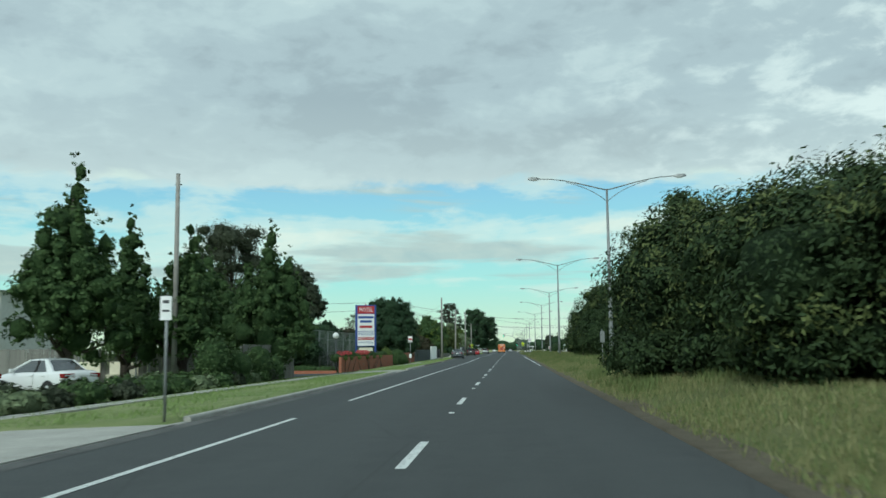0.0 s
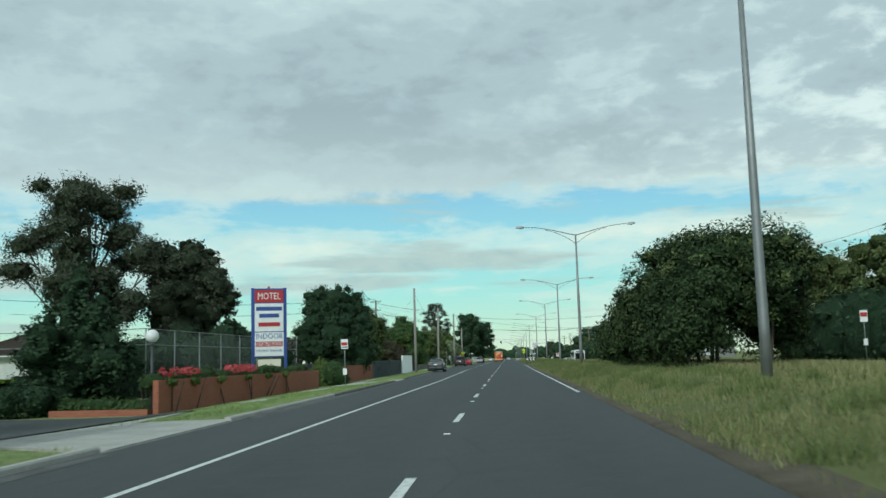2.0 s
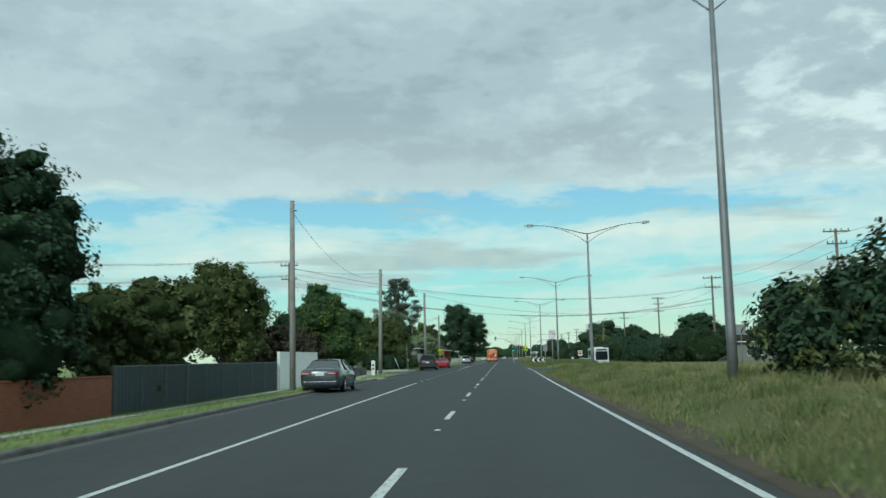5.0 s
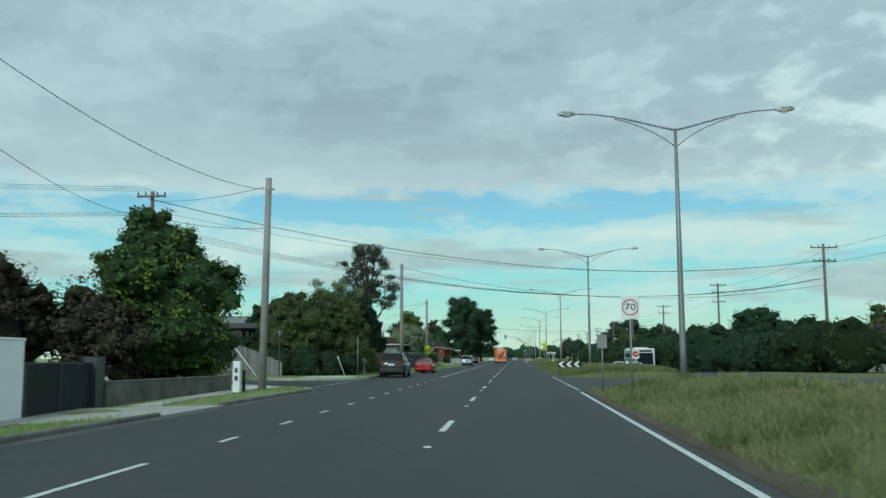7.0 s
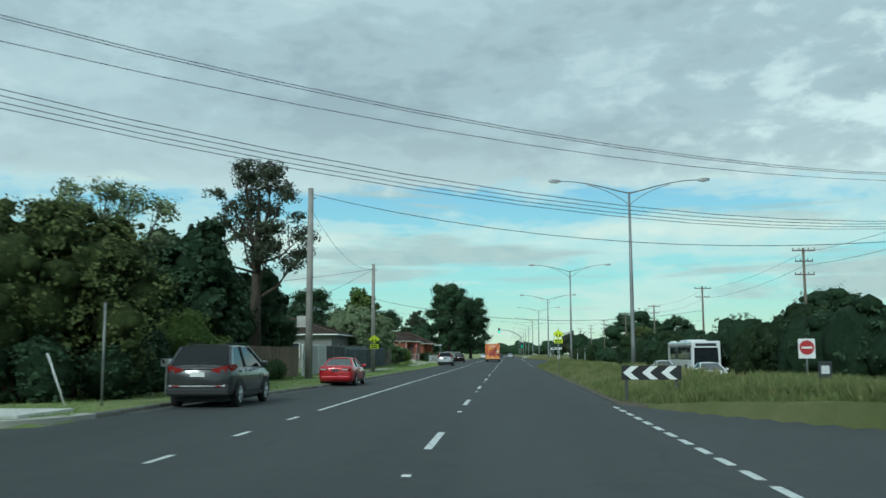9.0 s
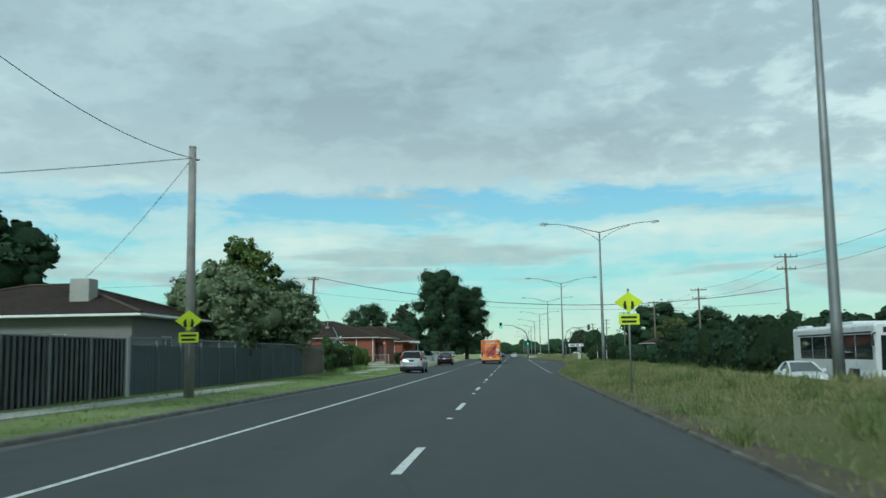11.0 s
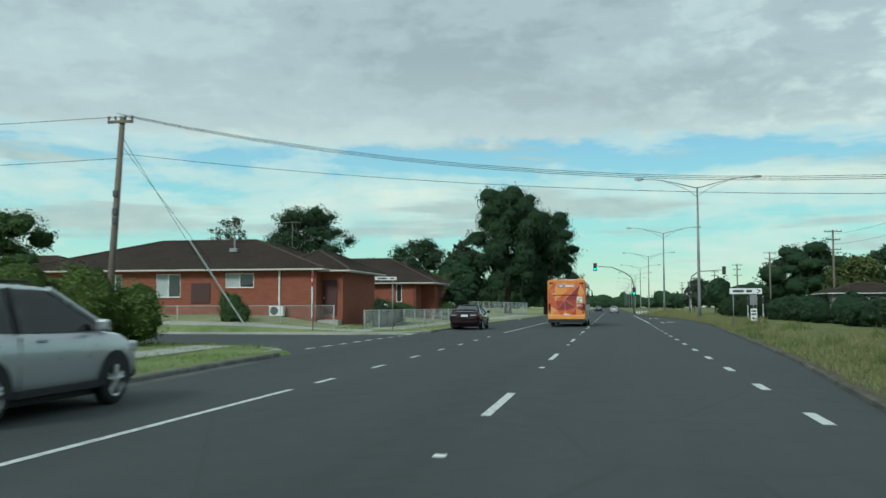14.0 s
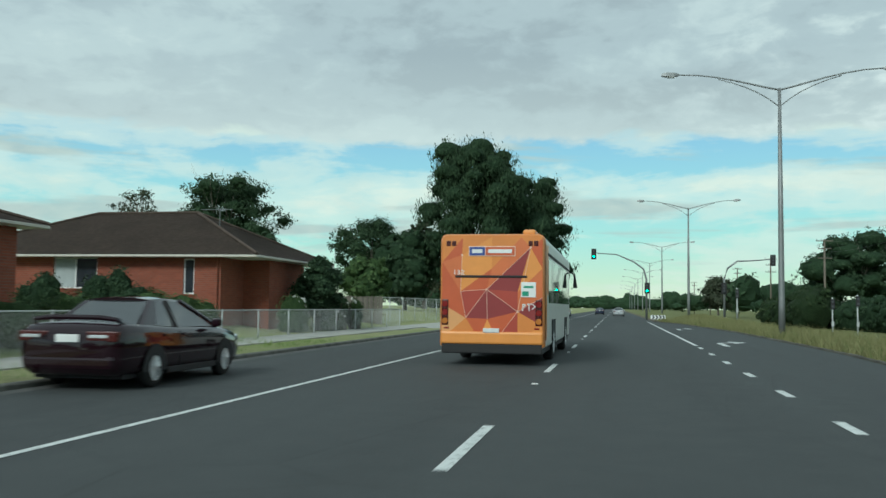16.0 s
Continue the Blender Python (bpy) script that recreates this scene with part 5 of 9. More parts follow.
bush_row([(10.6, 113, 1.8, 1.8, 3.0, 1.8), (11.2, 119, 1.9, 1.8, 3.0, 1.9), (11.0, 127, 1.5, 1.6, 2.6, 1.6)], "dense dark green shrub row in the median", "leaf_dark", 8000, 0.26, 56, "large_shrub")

# hedge of shrubs along the far roadside
for i in range(40):
    yy = 44 + i * 10.0 + RNG.uniform(-2, 2)
    if 128 < yy < 198:
        continue
    back = 340 < yy < 420
    x0 = fx(yy) + (14.5 if back else 9.8 if yy > 170 else 11.0)
    hh = RNG.uniform(2.0, 3.5) + (0.9 if yy < 130 else 0.0) + 0.6 * (0.30 - far_z(yy)) - (1.0 if back else 0.0)
    lobes = [(x0 + RNG.uniform(0, 2.6), yy + dy, hh * RNG.uniform(0.42, 0.62), RNG.uniform(1.8, 2.8), RNG.uniform(2.4, 3.4), hh * RNG.uniform(0.7, 0.98)) for dy in (-4, -1, 2, 4.5)]
    bush_row(lobes, "dense dark green roadside hedge shrub", RNG.choice(["leaf_dark", "leaf_dark", "leaf_bottle"]), 3500, 0.32, 100 + i, "hedge_shrub", "hedge")
for i, (tx, ty, th, tw, lf) in enumerate(((33, 112, 10.5, 12, "leaf_olive"), (30.5, 124, 9.5, 10, "leaf_olive"), (39, 116, 10.5, 11, "leaf_dark"), (44, 300, 10.5, 14, "leaf_dark"), (46, 246, 8.5, 9, "leaf_olive"), (44, 485, 14.8, 22, "leaf_dark"), (34, 405, 8.5, 9, "leaf_olive"), (52, 455, 12, 12, "leaf_dark"), (26, 545, 9, 9, "leaf_grey"))):
    tree(tx, ty, th, tw, "dark spreading roadside eucalypt", lf, "bark_gum", base=0.16, n=9500 if ty < 350 else 12000, size=0.36 if ty < 350 else 0.6, lobes=38, seed=60 + i, limbs=10, spread=0.7, dense=0.52, fill=0.64, gum=True, clump=1.45)

# distant woods on both sides
rs = np.random.RandomState(5)
bl = []
for i in range(170):
    y_ = rs.uniform(470, 1500)
    s_ = rs.choice([-1, 1])
    x_ = s_ * rs.uniform(16, 26 + (y_ - 470) * 0.25) + (6 if s_ > 0 else -2)
    h_ = rs.uniform(5, 9) + 3 * rs.rand() ** 3
    w_ = rs.uniform(4, 9)
    for q in range(3):
        bl.append((x_ + rs.uniform(-.4, .4) * w_, y_ + rs.uniform(-2, 2), h_ * rs.uniform(0.4, 0.66), w_ * 0.5, w_ * 0.5, h_ * 0.36))
for i in range(46):
    x_, y_ = rs.uniform(-110, 95), rs.uniform(1050, 1400)
    h_, w_ = rs.uniform(9, 17), rs.uniform(10, 22)
    for q in range(3):
        bl.append((x_ + rs.uniform(-.4, .4) * w_, y_, h_ * rs.uniform(0.3, 0.6), w_ * 0.5, 4, h_ * 0.42))
ob = fast_mesh("far_woods", blob_leaves(bl, 24000, 1.1, 77, 14, 0.9, 0, 0.6), 4, M["leaf_dark"])
tagged(ob, "distant dark roadside trees along the horizon", "trees", kind="stuff")
tagged(link_mesh("far_woods", core(bl, 0.8, 9), M["leaf_dark_core"]), "distant dark tree masses along the horizon", "trees", kind="stuff")

# ---- walls, fences ----


def wz(x, y):
    return ground_z(x, y)


def run_frame(x0, y0, x1, y1):
    """Length and a function from distance along and aside to a place."""
    d = Vector((x1 - x0, y1 - y0, 0))
    L = d.length
    d.normalize()
    n = Vector((d.y, -d.x, 0))
    return L, d, n, math.degrees(math.atan2(d.y, d.x))


def paling_fence(x0, y0, x1, y1, h, label, mat="paling", h1=None, w=0.11, old=0.0):
    L, d, n, ang = run_frame(x0, y0, x1, y1)
    z = min(wz(x0, y0), wz(x1, y1)) - 0.05
    t = thing("paling_fence", x0, y0, z, label, "fence", rz=ang)
    h1 = h if h1 is None else h1
    k = int(L / (w + 0.012))
    rr = random.Random(int(L * 100))
    meshes = []
    for v in range(4):
        bm = bmesh.new()
        a = rr.uniform(-0.012, 0.012)
        hh = 1.0
        vs = [bm.verts.new(p) for p in ((0, 0, 0), (w, 0, 0), (w, 0.016, 0), (0, 0.016, 0), (a, 0, hh), (w + a, 0, hh - rr.uniform(0, 0.012)), (w + a, 0.016, hh), (a, 0.016, hh))]
        for f in ((0, 1, 5, 4), (1, 2, 6, 5), (2, 3, 7, 6), (3, 0, 4, 7), (4, 5, 6, 7)):
            bm.faces.new([vs[i] for i in f])
        me = bpy.data.meshes.new("paling")
        bm.normal_update()
        bm.to_mesh(me)
        bm.free()
        me.materials.append(M[mat])
        meshes.append(me)
    for i in range(k):
        f = i / max(1, k - 1)
        hh = h + (h1 - h) * f + rr.uniform(-0.03, 0.02) * (1 + 4 * old)
        m_ = pose(i * (w + 0.012), rr.choice((0.0, 0.014)), 0, 0, rr.uniform(-0.8, 0.8) * (1 + 2.5 * old), 0) @ Matrix.Diagonal((1, 1, hh, 1))
        shared("paling", meshes[i % 4], t, m_)
    for zz in (0.35, 0.8):
        bm = bmesh.new()
        vs = [bm.verts.new(p) for p in ((0, 0.03, h * zz), (L, 0.03, h1 * zz), (L, 0.07, h1 * zz), (0, 0.07, h * zz), (0, 0.03, h * zz + 0.07), (L, 0.03, h1 * zz + 0.07), (L, 0.07, h1 * zz + 0.07), (0, 0.07, h * zz + 0.07))]
        for f in ((0, 1, 5, 4), (2, 3, 7, 6), (4, 5, 6, 7), (3, 2, 1, 0), (1, 2, 6, 5), (3, 0, 4, 7)):
            bm.faces.new([vs[i] for i in f])
        part("rail", bm, M[mat], t)
    for i in range(int(L / 2.4) + 1):
        f = min(1, i * 2.4 / L)
        bm = bmesh.new()
        box(bm, i * 2.4 - 0.05, i * 2.4 + 0.05, 0.07, 0.17, -0.1, (h + (h1 - h) * f) * 0.97, 0.006)
        part("post", bm, M[mat], t)
    return t


def steel_fence(x0, y0, x1, y1, h, label, mat="colorbond", lattice=0.0):
    """Ribbed sheet-steel fence with posts and rails, one panel a bay."""
    L, d, n, ang = run_frame(x0, y0, x1, y1)
    t = thing("steel_fence", x0, y0, min(wz(x0, y0), wz(x1, y1)) - 0.04, label, "fence", rz=ang)
    k = max(1, round(L / 2.4))
    b = L / k
    for i in range(k):
        bm = bmesh.new()
        m_ = 16
        top = h - lattice
        row = []
        for j in range(m_ * 2 + 1):
            x = i * b + 0.03 + (b - 0.06) * j / (2 * m_)
            row.append((x, 0.02 if j % 4 < 2 else -0.012))
        lo = [bm.verts.new((x, y, 0.05)) for x, y in row]
        hi = [bm.verts.new((x, y, top)) for x, y in row]
        for j in range(len(row) - 1):
            bm.faces.new((lo[j], lo[j + 1], hi[j + 1], hi[j]))
        bmesh.ops.solidify(bm, geom=bm.faces[:], thickness=0.004)
        part("panel", bm, M[mat], t)
        bm = bmesh.new()
        box(bm, i * b + 0.02, (i + 1) * b - 0.02, -0.025, 0.03, h - 0.05, h, 0.006)
        part("top_rail", bm, M[mat], t)
        if lattice:
            bm = bmesh.new()
            q = 12
            for j in range(q):
                x = i * b + 0.1 + (b - 0.2) * j / q
                w_ = (b - 0.2) / q
                tube(bm, [(x, 0, top), (x + w_, 0, h - 0.05)], 0.009, 4)
                tube(bm, [(x + w_, 0, top), (x, 0, h - 0.05)], 0.009, 4)
            part("lattice", bm, M[mat], t)
    for i in range(k + 1):
        bm = bmesh.new()
        box(bm, i * b - 0.035, i * b + 0.035, -0.04, 0.045, -0.1, h + 0.02, 0.006)
        part("post", bm, M[mat], t)
    return t


def masonry(name, x0, y0, x1, y1, h, thick, mat, label, cap=None, step=0.0, category="wall"):
    L, d, n, ang = run_frame(x0, y0, x1, y1)
    t = thing(name, x0, y0, min(wz(x0, y0), wz(x1, y1)) - 0.15, label, category, rz=ang)
    bm = bmesh.new()
    box(bm, 0, L, -thick / 2, thick / 2, 0, h + 0.15, 0.012)
    part("body", bm, M[mat], t)
    if cap:
        bm = bmesh.new()
        box(bm, -0.02, L + 0.02, -thick / 2 - 0.025, thick / 2 + 0.025, h + 0.152, h + 0.215, 0.012)
        part("coping", bm, M[cap], t)
    return t


def mesh_fence(x0, y0, x1, y1, h, label, bay=3.0, rail=True, cell=0.12, top2=False):
    """Chain-wire fence on galvanised posts."""
    L, d, n, ang = run_frame(x0, y0, x1, y1)
    t = thing("wire_fence", x0, y0, min(wz(x0, y0), wz(x1, y1)) - 0.03, label, "fence", rz=ang)
    k = max(1, round(L / bay))
    for i in range(k + 1):
        bm = bmesh.new()
        cyl(bm, L * i / k, 0, -0.1, h + 0.03, 0.028, None, 8)
        part("post", bm, M["galv" if top2 else "zinc"], t, shade=True)
    for zz in ([h] + ([h * 0.8] if top2 else [])):
        bm = bmesh.new()
        tube(bm, [(0, 0, zz), (L, 0, zz)], 0.02, 6)
        part("rail", bm, M["galv" if top2 else "zinc"], t, shade=True)
    bm = bmesh.new()
    m_ = int(L / cell)
    q = h / cell
    for i in range(-int(q), m_):
        for s in (1, -1):
            xa, xb = i * cell, i * cell + h
            za, zb = (0.04, h) if s > 0 else (h, 0.04)
            if xa < 0:
                za += (zb - za) * (-xa / h)
                xa = 0
            if xb > L:
                zb = za + (zb - za) * ((L - xa) / (xb - xa))
                xb = L
            if xb - xa < 0.05:
                continue
            r = 0.0022
            v = [bm.verts.new(p) for p in ((xa, -r, za), (xb, -r, zb), (xb, r, zb + r), (xa, r, za + r), (xa, 0, za - 2 * r), (xb, 0, zb - 2 * r))]
            bm.faces.new((v[0], v[1], v[2], v[3]))
            bm.faces.new((v[0], v[1], v[5], v[4]))
    o = part("wire_mesh", bm, M["galv" if top2 else "zinc"], t)
    tagged(o, kind="stuff")
    return t


paling_fence(-11.7, 43.5, -11.3, 52.4, 1.95, "tall grey timber paling fence beside the motel drive")
paling_fence(-30, 46.8, -13.5, 46.8, 1.9, "grey timber paling fence behind the car park")
masonry("brick_wall", -12.45, 73.2, -11.6, 99.3, 1.30, 0.23, "brick_motel", "long low orange brick wall with a planter behind", None)
masonry("brick_wall", -12.75, 73.3, -17.0, 73.9, 0.26, 0.23, "brick_motel", "low orange brick garden edge beside the drive", None)
masonry("brick_wall", -12.1, 109.8, -12.2, 128.0, 1.35, 0.23, "brick_motel", "low orange brick wall with a stepped end", "brick_motel")
steel_fence(-26.0, 114.6, -13.6, 113.6, 1.8, "dark steel fence behind the garden shrubs", "dark")
steel_fence(-12.2, 128.4, -11.7, 149.2, 1.75, "plain grey-blue steel fence in the verge")
masonry("wall_white", -11.6, 149.4, -11.5, 159.6, 2.15, 0.16, "wall_white", "tall plain white rendered wall beside the footpath", "wall_white")
steel_fence(-11.5, 159.8, -11.4, 163.4, 1.5, "dark grey vertical-slat driveway gate", "dark")
masonry("gate_pillar", -11.45, 163.4, -11.4, 163.9, 1.55, 0.45, "dark", "dark rendered gate pillar", None)
masonry("garden_wall", -11.2, 163.9, -10.1, 172.8, 0.72, 0.22, "kerb", "low brown-grey block garden wall", "kerb")
paling_fence(-30.0, 198.0, -17.42, 197.6, 2.25, "tall grey paling fence along the side street")
paling_fence(-17.4, 197.6, -14.2, 197.4, 2.22, "grey paling fence sloping down to the street corner", h1=1.0)
paling_fence(-11.0, 210.5, -10.8, 213.6, 1.7, "grey timber paling fence between shrubs")
paling_fence(-11.9, 217.0, -11.0, 229.0, 1.75, "weathered brown paling fence behind a clipped hedge", "paling_brown")
steel_fence(-10.9, 229.4, -10.9, 236.2, 1.9, "white slatted fence panels beside the road", "white")
steel_fence(-10.9, 236.4, -10.9, 243.6, 1.9, "pale grey steel fence beside the road", "galv")
steel_fence(-11.0, 244.2, -11.6, 271.0, 1.95, "dark grey-blue steel fence with lattice top", "colorbond", 0.28)
paling_fence(-11.7, 271.4, -12.1, 280.4, 1.85, "old leaning grey timber paling fence", "paling_old", old=1.0)
mesh_fence(-15.6, 80.0, -15.0, 108.0, 3.7, "high chain-wire court fence on pipe posts", 3.5, cell=0.16, top2=True)
mesh_fence(-34.0, 80.5, -15.6, 80.0, 3.7, "high chain-wire court fence on pipe posts", 3.5, cell=0.16, top2=True)
mesh_fence(-11.3, 321.2, -10.9, 366, 1.05, "low chain-wire front fence on galvanised posts", 3.0, cell=0.09)
mesh_fence(-40, 321.6, -13.0, 321.3, 1.25, "low chain-wire side fence on galvanised posts", 3.0, cell=0.09)
paling_fence(-27.0, 369.0, -12.6, 369.0, 1.8, "grey timber paling fence between the gardens", "paling_old", w=0.14)
mesh_fence(-14, 372.0, -10.9, 410, 1.8, "tall chain-wire fence past the houses", 3.0, cell=0.14)

# plantings along the walls
rr = random.Random(4)
lob = [(-12.75 - rr.uniform(0.1, 0.5) + 0.033 * (74 + i * 2.1 - 73.2), 74.2 + i * 2.1, 1.35 + rr.uniform(-0.1, 0.15), 0.55, 1.0, 0.35) for i in range(12)]
bush_row(lob, "low green planting along the top of a brick planter", "leaf_mid", 5000, 0.14, 201, "planter_shrub", "plant")
bush_row([(-12.3 + 0.033 * (y - 73.2), y, 1.18, 0.2, 0.45, 0.16) for y in (74.4, 76.9, 80.2, 84.1, 87.6, 91.0)], "green leaves hanging over the planter wall", "leaf_light", 1500, 0.11, 205, "planter_shrub", "plant")
bush_row([(-12.75, 75.5, 1.65, 0.4, 0.8, 0.18), (-12.65, 77.5, 1.62, 0.4, 0.9, 0.16), (-12.4, 83.5, 1.68, 0.45, 1.2, 0.2), (-12.35, 85.5, 1.66, 0.4, 0.9, 0.18)], "pink geranium flowers in the brick planter", "petal_pink", 3200, 0.11, 202, "flower_bed", "flowers")
bush_row([(-19.0, 74.0, 0.75, 1.2, 1.3, 0.8), (-20.6, 74.4, 0.8, 1.3, 1.3, 0.8), (-22.2, 74.8, 0.8, 1.3, 1.3, 0.8), (-17.9, 74.4, 0.7, 0.9, 1.0, 0.7)], "clipped dark green hedge beside the motel drive", "leaf_dark", 6000, 0.13, 203, "hedge", "hedge")
bush_row([(-14.0, 75.4, 0.25, 1.2, 0.9, 0.42), (-15.8, 75.6, 0.3, 1.3, 0.9, 0.5), (-17.2, 75.2, 0.3, 0.9, 0.8, 0.5)], "low green ground cover beside the drive", "leaf_mid", 5000, 0.12, 206)
bush_row([(-16.6 - 3.2 * i, 104.5 + 0.3 * (i % 2), 1.9, 2.2, 1.4, 2.2 + 0.4 * (i % 3)) for i in range(6)], "dark overgrown shrubs behind the court fence", "leaf_dark", 9000, 0.24, 207, "hedge_shrub", "shrub")
bush_row([(-19.3, 73.7, 1.50, 0.8, 1.0, 0.14), (-20.6, 74.0, 1.58, 1.0, 1.0, 0.14), (-22.2, 74.4, 1.58, 1.0, 1.0, 0.14)], "bright lime new growth on top of a hedge", "leaf_lime", 1600, 0.12, 204, "hedge", "hedge")
for i in range(13):
    yy = 17.5 + i * 2.3
    bush_row([(-11.0 - rr.uniform(0, 0.6), yy, 0.30, 0.6, 0.9, 0.42), (-12.1 - rr.uniform(0, 1.5), yy + 0.8, 0.34, 0.8, 0.9, 0.45)], "low grey-green tussock planting beside the footpath", rr.choice(["leaf_sage", "leaf_mid", "leaf_grey"]), 1500, 0.16, 210 + i, "tussock", "plant")
bush_row([(-11.4, 41.5, 0.8, 0.7, 1.1, 0.9), (-11.0, 43.8, 0.9, 0.6, 1.2, 1.0), (-11.9, 39.6, 1.1, 0.8, 1.2, 1.2), (-10.9, 46.4, 0.7, 0.5, 1.1, 0.8)], "dark green shrubs in front of a paling fence", "leaf_mid", 6000, 0.16, 242)
bush_row([(-10.6, 202.4, 0.8, 0.8, 1.0, 0.9), (-11.6, 200.4, 0.9, 0.9, 0.9, 1.0), (-13.2, 199.4, 1.0, 1.1, 0.9, 1.1), (-14.9, 199.3, 1.0, 1.0, 0.9, 1.1), (-10.9, 204.6, 0.9, 0.8, 1.1, 1.0), (-11.3, 207.2, 0.9, 0.8, 1.2, 1.0), (-12.3, 209.2, 1.2, 1.0, 1.2, 1.3)], "dark tangled undergrowth on the street corner", "leaf_dark", 11000, 0.16, 243)
bush_row([(-10.9, 104.0, 0.6, 0.7, 0.8, 0.7), (-11.8, 106.5, 0.9, 0.9, 1.0, 1.0), (-11.9, 109.2, 0.7, 0.8, 0.9, 0.8)], "rough green shrubs beside the bus stop", "leaf_mid", 4000, 0.16, 230)
bush_row([(-10.55, 216.5 + 1.4 * i, 0.5, 0.45, 0.85, 0.55) for i in range(5)], "low clipped green hedge along the verge", "leaf_mid", 6000, 0.1, 231, "hedge", "hedge")


def rose_bush(x, y, h, w, seed, blooms, label="rambling rose bush with white blooms by a fence"):
    r = random.Random(seed)
    lob = [(x, y, h * 0.36, w * 0.36, w * 0.36, h * 0.36)]
    for k in range(9):
        a = k * 2.4 + r.uniform(-0.4, 0.4)
        q = w * r.uniform(0.12, 0.22)
        lob.append((x + math.cos(a) * w * r.uniform(0.15, 0.42), y + math.sin(a) * w * r.uniform(0.15, 0.42), h * r.uniform(0.2, 0.88), q, q, q * r.uniform(0.8, 1.3)))
    t = bush_row(lob, label, "leaf_mid", 3400, 0.12, seed, "rose_bush", "bush")
    if blooms:
        ob = fast_mesh("blossom", blob_leaves(gum_blobs(h * 0.3, h * 1.04, w * 1.0, blooms, seed + 1, 0.5), blooms * 12, 0.12, seed, 12, 0.08, 0, 0.5, 0.8), 4, M["petal_white"], t)
        tagged(ob, kind="stuff")
    return t


for k, (bx, by, bh, bw, nb) in enumerate(((-12.3, 281.8, 2.3, 1.8, 0), (-11.9, 283.6, 2.7, 2.0, 9), (-12.3, 285.6, 2.2, 1.9, 4), (-12.0, 287.4, 1.9, 1.6, 2), (-12.9, 289.4, 2.2, 2.0, 8), (-13.3, 292.2, 2.4, 2.2, 11), (-13.9, 294.6, 2.0, 1.8, 3), (-11.6, 356.0, 1.7, 1.1, 9), (-11.5, 358.6, 1.9, 1.0, 9), (-11.9, 328.6, 1.5, 1.5, 3))):
    rose_bush(bx, by, bh, bw, 300 + k, nb)
bush_row([(-14.8, 297.4, 1.2, 1.2, 1.2, 1.25), (-13.7, 298.9, 1.15, 1.2, 1.2, 1.25), (-12.8, 300.2, 0.9, 1.0, 1.0, 1.0)], "clipped bright green hedge on the corner", "leaf_light", 7000, 0.12, 233, "hedge", "hedge")
bush_row([(-18.5, 320.8, 0.75, 0.6, 0.5, 0.85), (-18.0, 320.9, 0.5, 0.5, 0.4, 0.5), (-18.9, 320.7, 1.1, 0.35, 0.35, 0.6)], "round dark shrub at the stay wire", "leaf_mid", 2500, 0.12, 235)
bush_row([(-12.0, 327.0, 0.7, 0.6, 0.8, 0.8), (-12.2, 329.0, 0.8, 0.7, 0.9, 0.85)], "rounded dark garden shrub behind the wire fence", "leaf_dark", 3000, 0.12, 236)
bush_row([(-13.2, 334.5, 0.6, 0.8, 1.0, 0.7), (-13.6, 337.5, 0.7, 0.8, 1.0, 0.8)], "rounded green garden shrub behind the wire fence", "leaf_mid", 3500, 0.12, 237)
bush_row([(-19.4, 348.3, 0.75, 0.8, 0.7, 0.95), (-18.6, 348.5, 0.9, 0.6, 0.6, 1.15), (-17.7, 348.2, 0.6, 0.8, 0.7, 0.7)], "dark irregular shrub against the brick house front", "leaf_dark", 5000, 0.13, 238)
bush_row([(-16.8, 348.0, 0.6, 0.9, 0.7, 0.75), (-15.6, 348.1, 0.55, 0.9, 0.7, 0.65), (-14.7, 348.4, 0.45, 0.6, 0.6, 0.5)], "low green shrub against the brick house front", "leaf_mid", 5000, 0.13, 244)
bush_row([(-21.7, 348.2, 0.8, 0.7, 0.7, 0.95), (-22.6, 348.4, 0.6, 0.6, 0.6, 0.7)], "dark irregular shrub under a window", "leaf_dark", 3000, 0.13, 245)
tree(-12.2, 355.0, 3.6, 2.6, "dark garden tree beside the brick house", "leaf_dark", base=0.1, n=4500, size=0.18, lobes=12, seed=77)
bush_row([(-12.3, 352.0, 0.8, 0.7, 0.9, 0.9), (-12.0, 356.0, 0.6, 0.8, 1.0, 0.7)], "garden shrub with white blooms by the fence", "leaf_mid", 3500, 0.12, 239)
bush_row([(-12.2, 352.2, 1.3, 0.5, 0.6, 0.35), (-11.9, 356.2, 1.0, 0.5, 0.6, 0.3)], "white rose blooms over a garden shrub", "petal_white", 300, 0.14, 240, "rose_blooms", "flowers")

bush_row([(-18.5 - 0.8 * (i % 2), 82 + 3.0 * i, 1.5 + 0.3 * (i % 3), 1.9, 2.2, 1.7) for i in range(10)], "dark screening shrubs behind the court fence", "leaf_dark", 9000, 0.24, 241, "screen_shrub", "shrub")

# ---- signs ----


def lettering(parent, s, size, m, mat, fit=None, name="lettering"):
    cu = bpy.data.curves.new(name, "FONT")
    cu.body, cu.size, cu.align_x, cu.align_y, cu.extrude, cu.resolution_u = s, size, "CENTER", "CENTER", 0.004, 2
    tmp = bpy.data.objects.new(name, cu)
    scene.collection.objects.link(tmp)
    me = bpy.data.meshes.new_from_object(tmp.evaluated_get(bpy.context.evaluated_depsgraph_get()))
    bpy.data.objects.remove(tmp)
    if fit:
        xs = [v.co.x for v in me.vertices]
        k = fit / (max(xs) - min(xs))
        for v in me.vertices:
            v.co.x *= k
    me.materials.clear()
    me.materials.append(mat)
    ob = new(name, me)
    ob.parent = parent
    ob.matrix_basis = m
    return ob


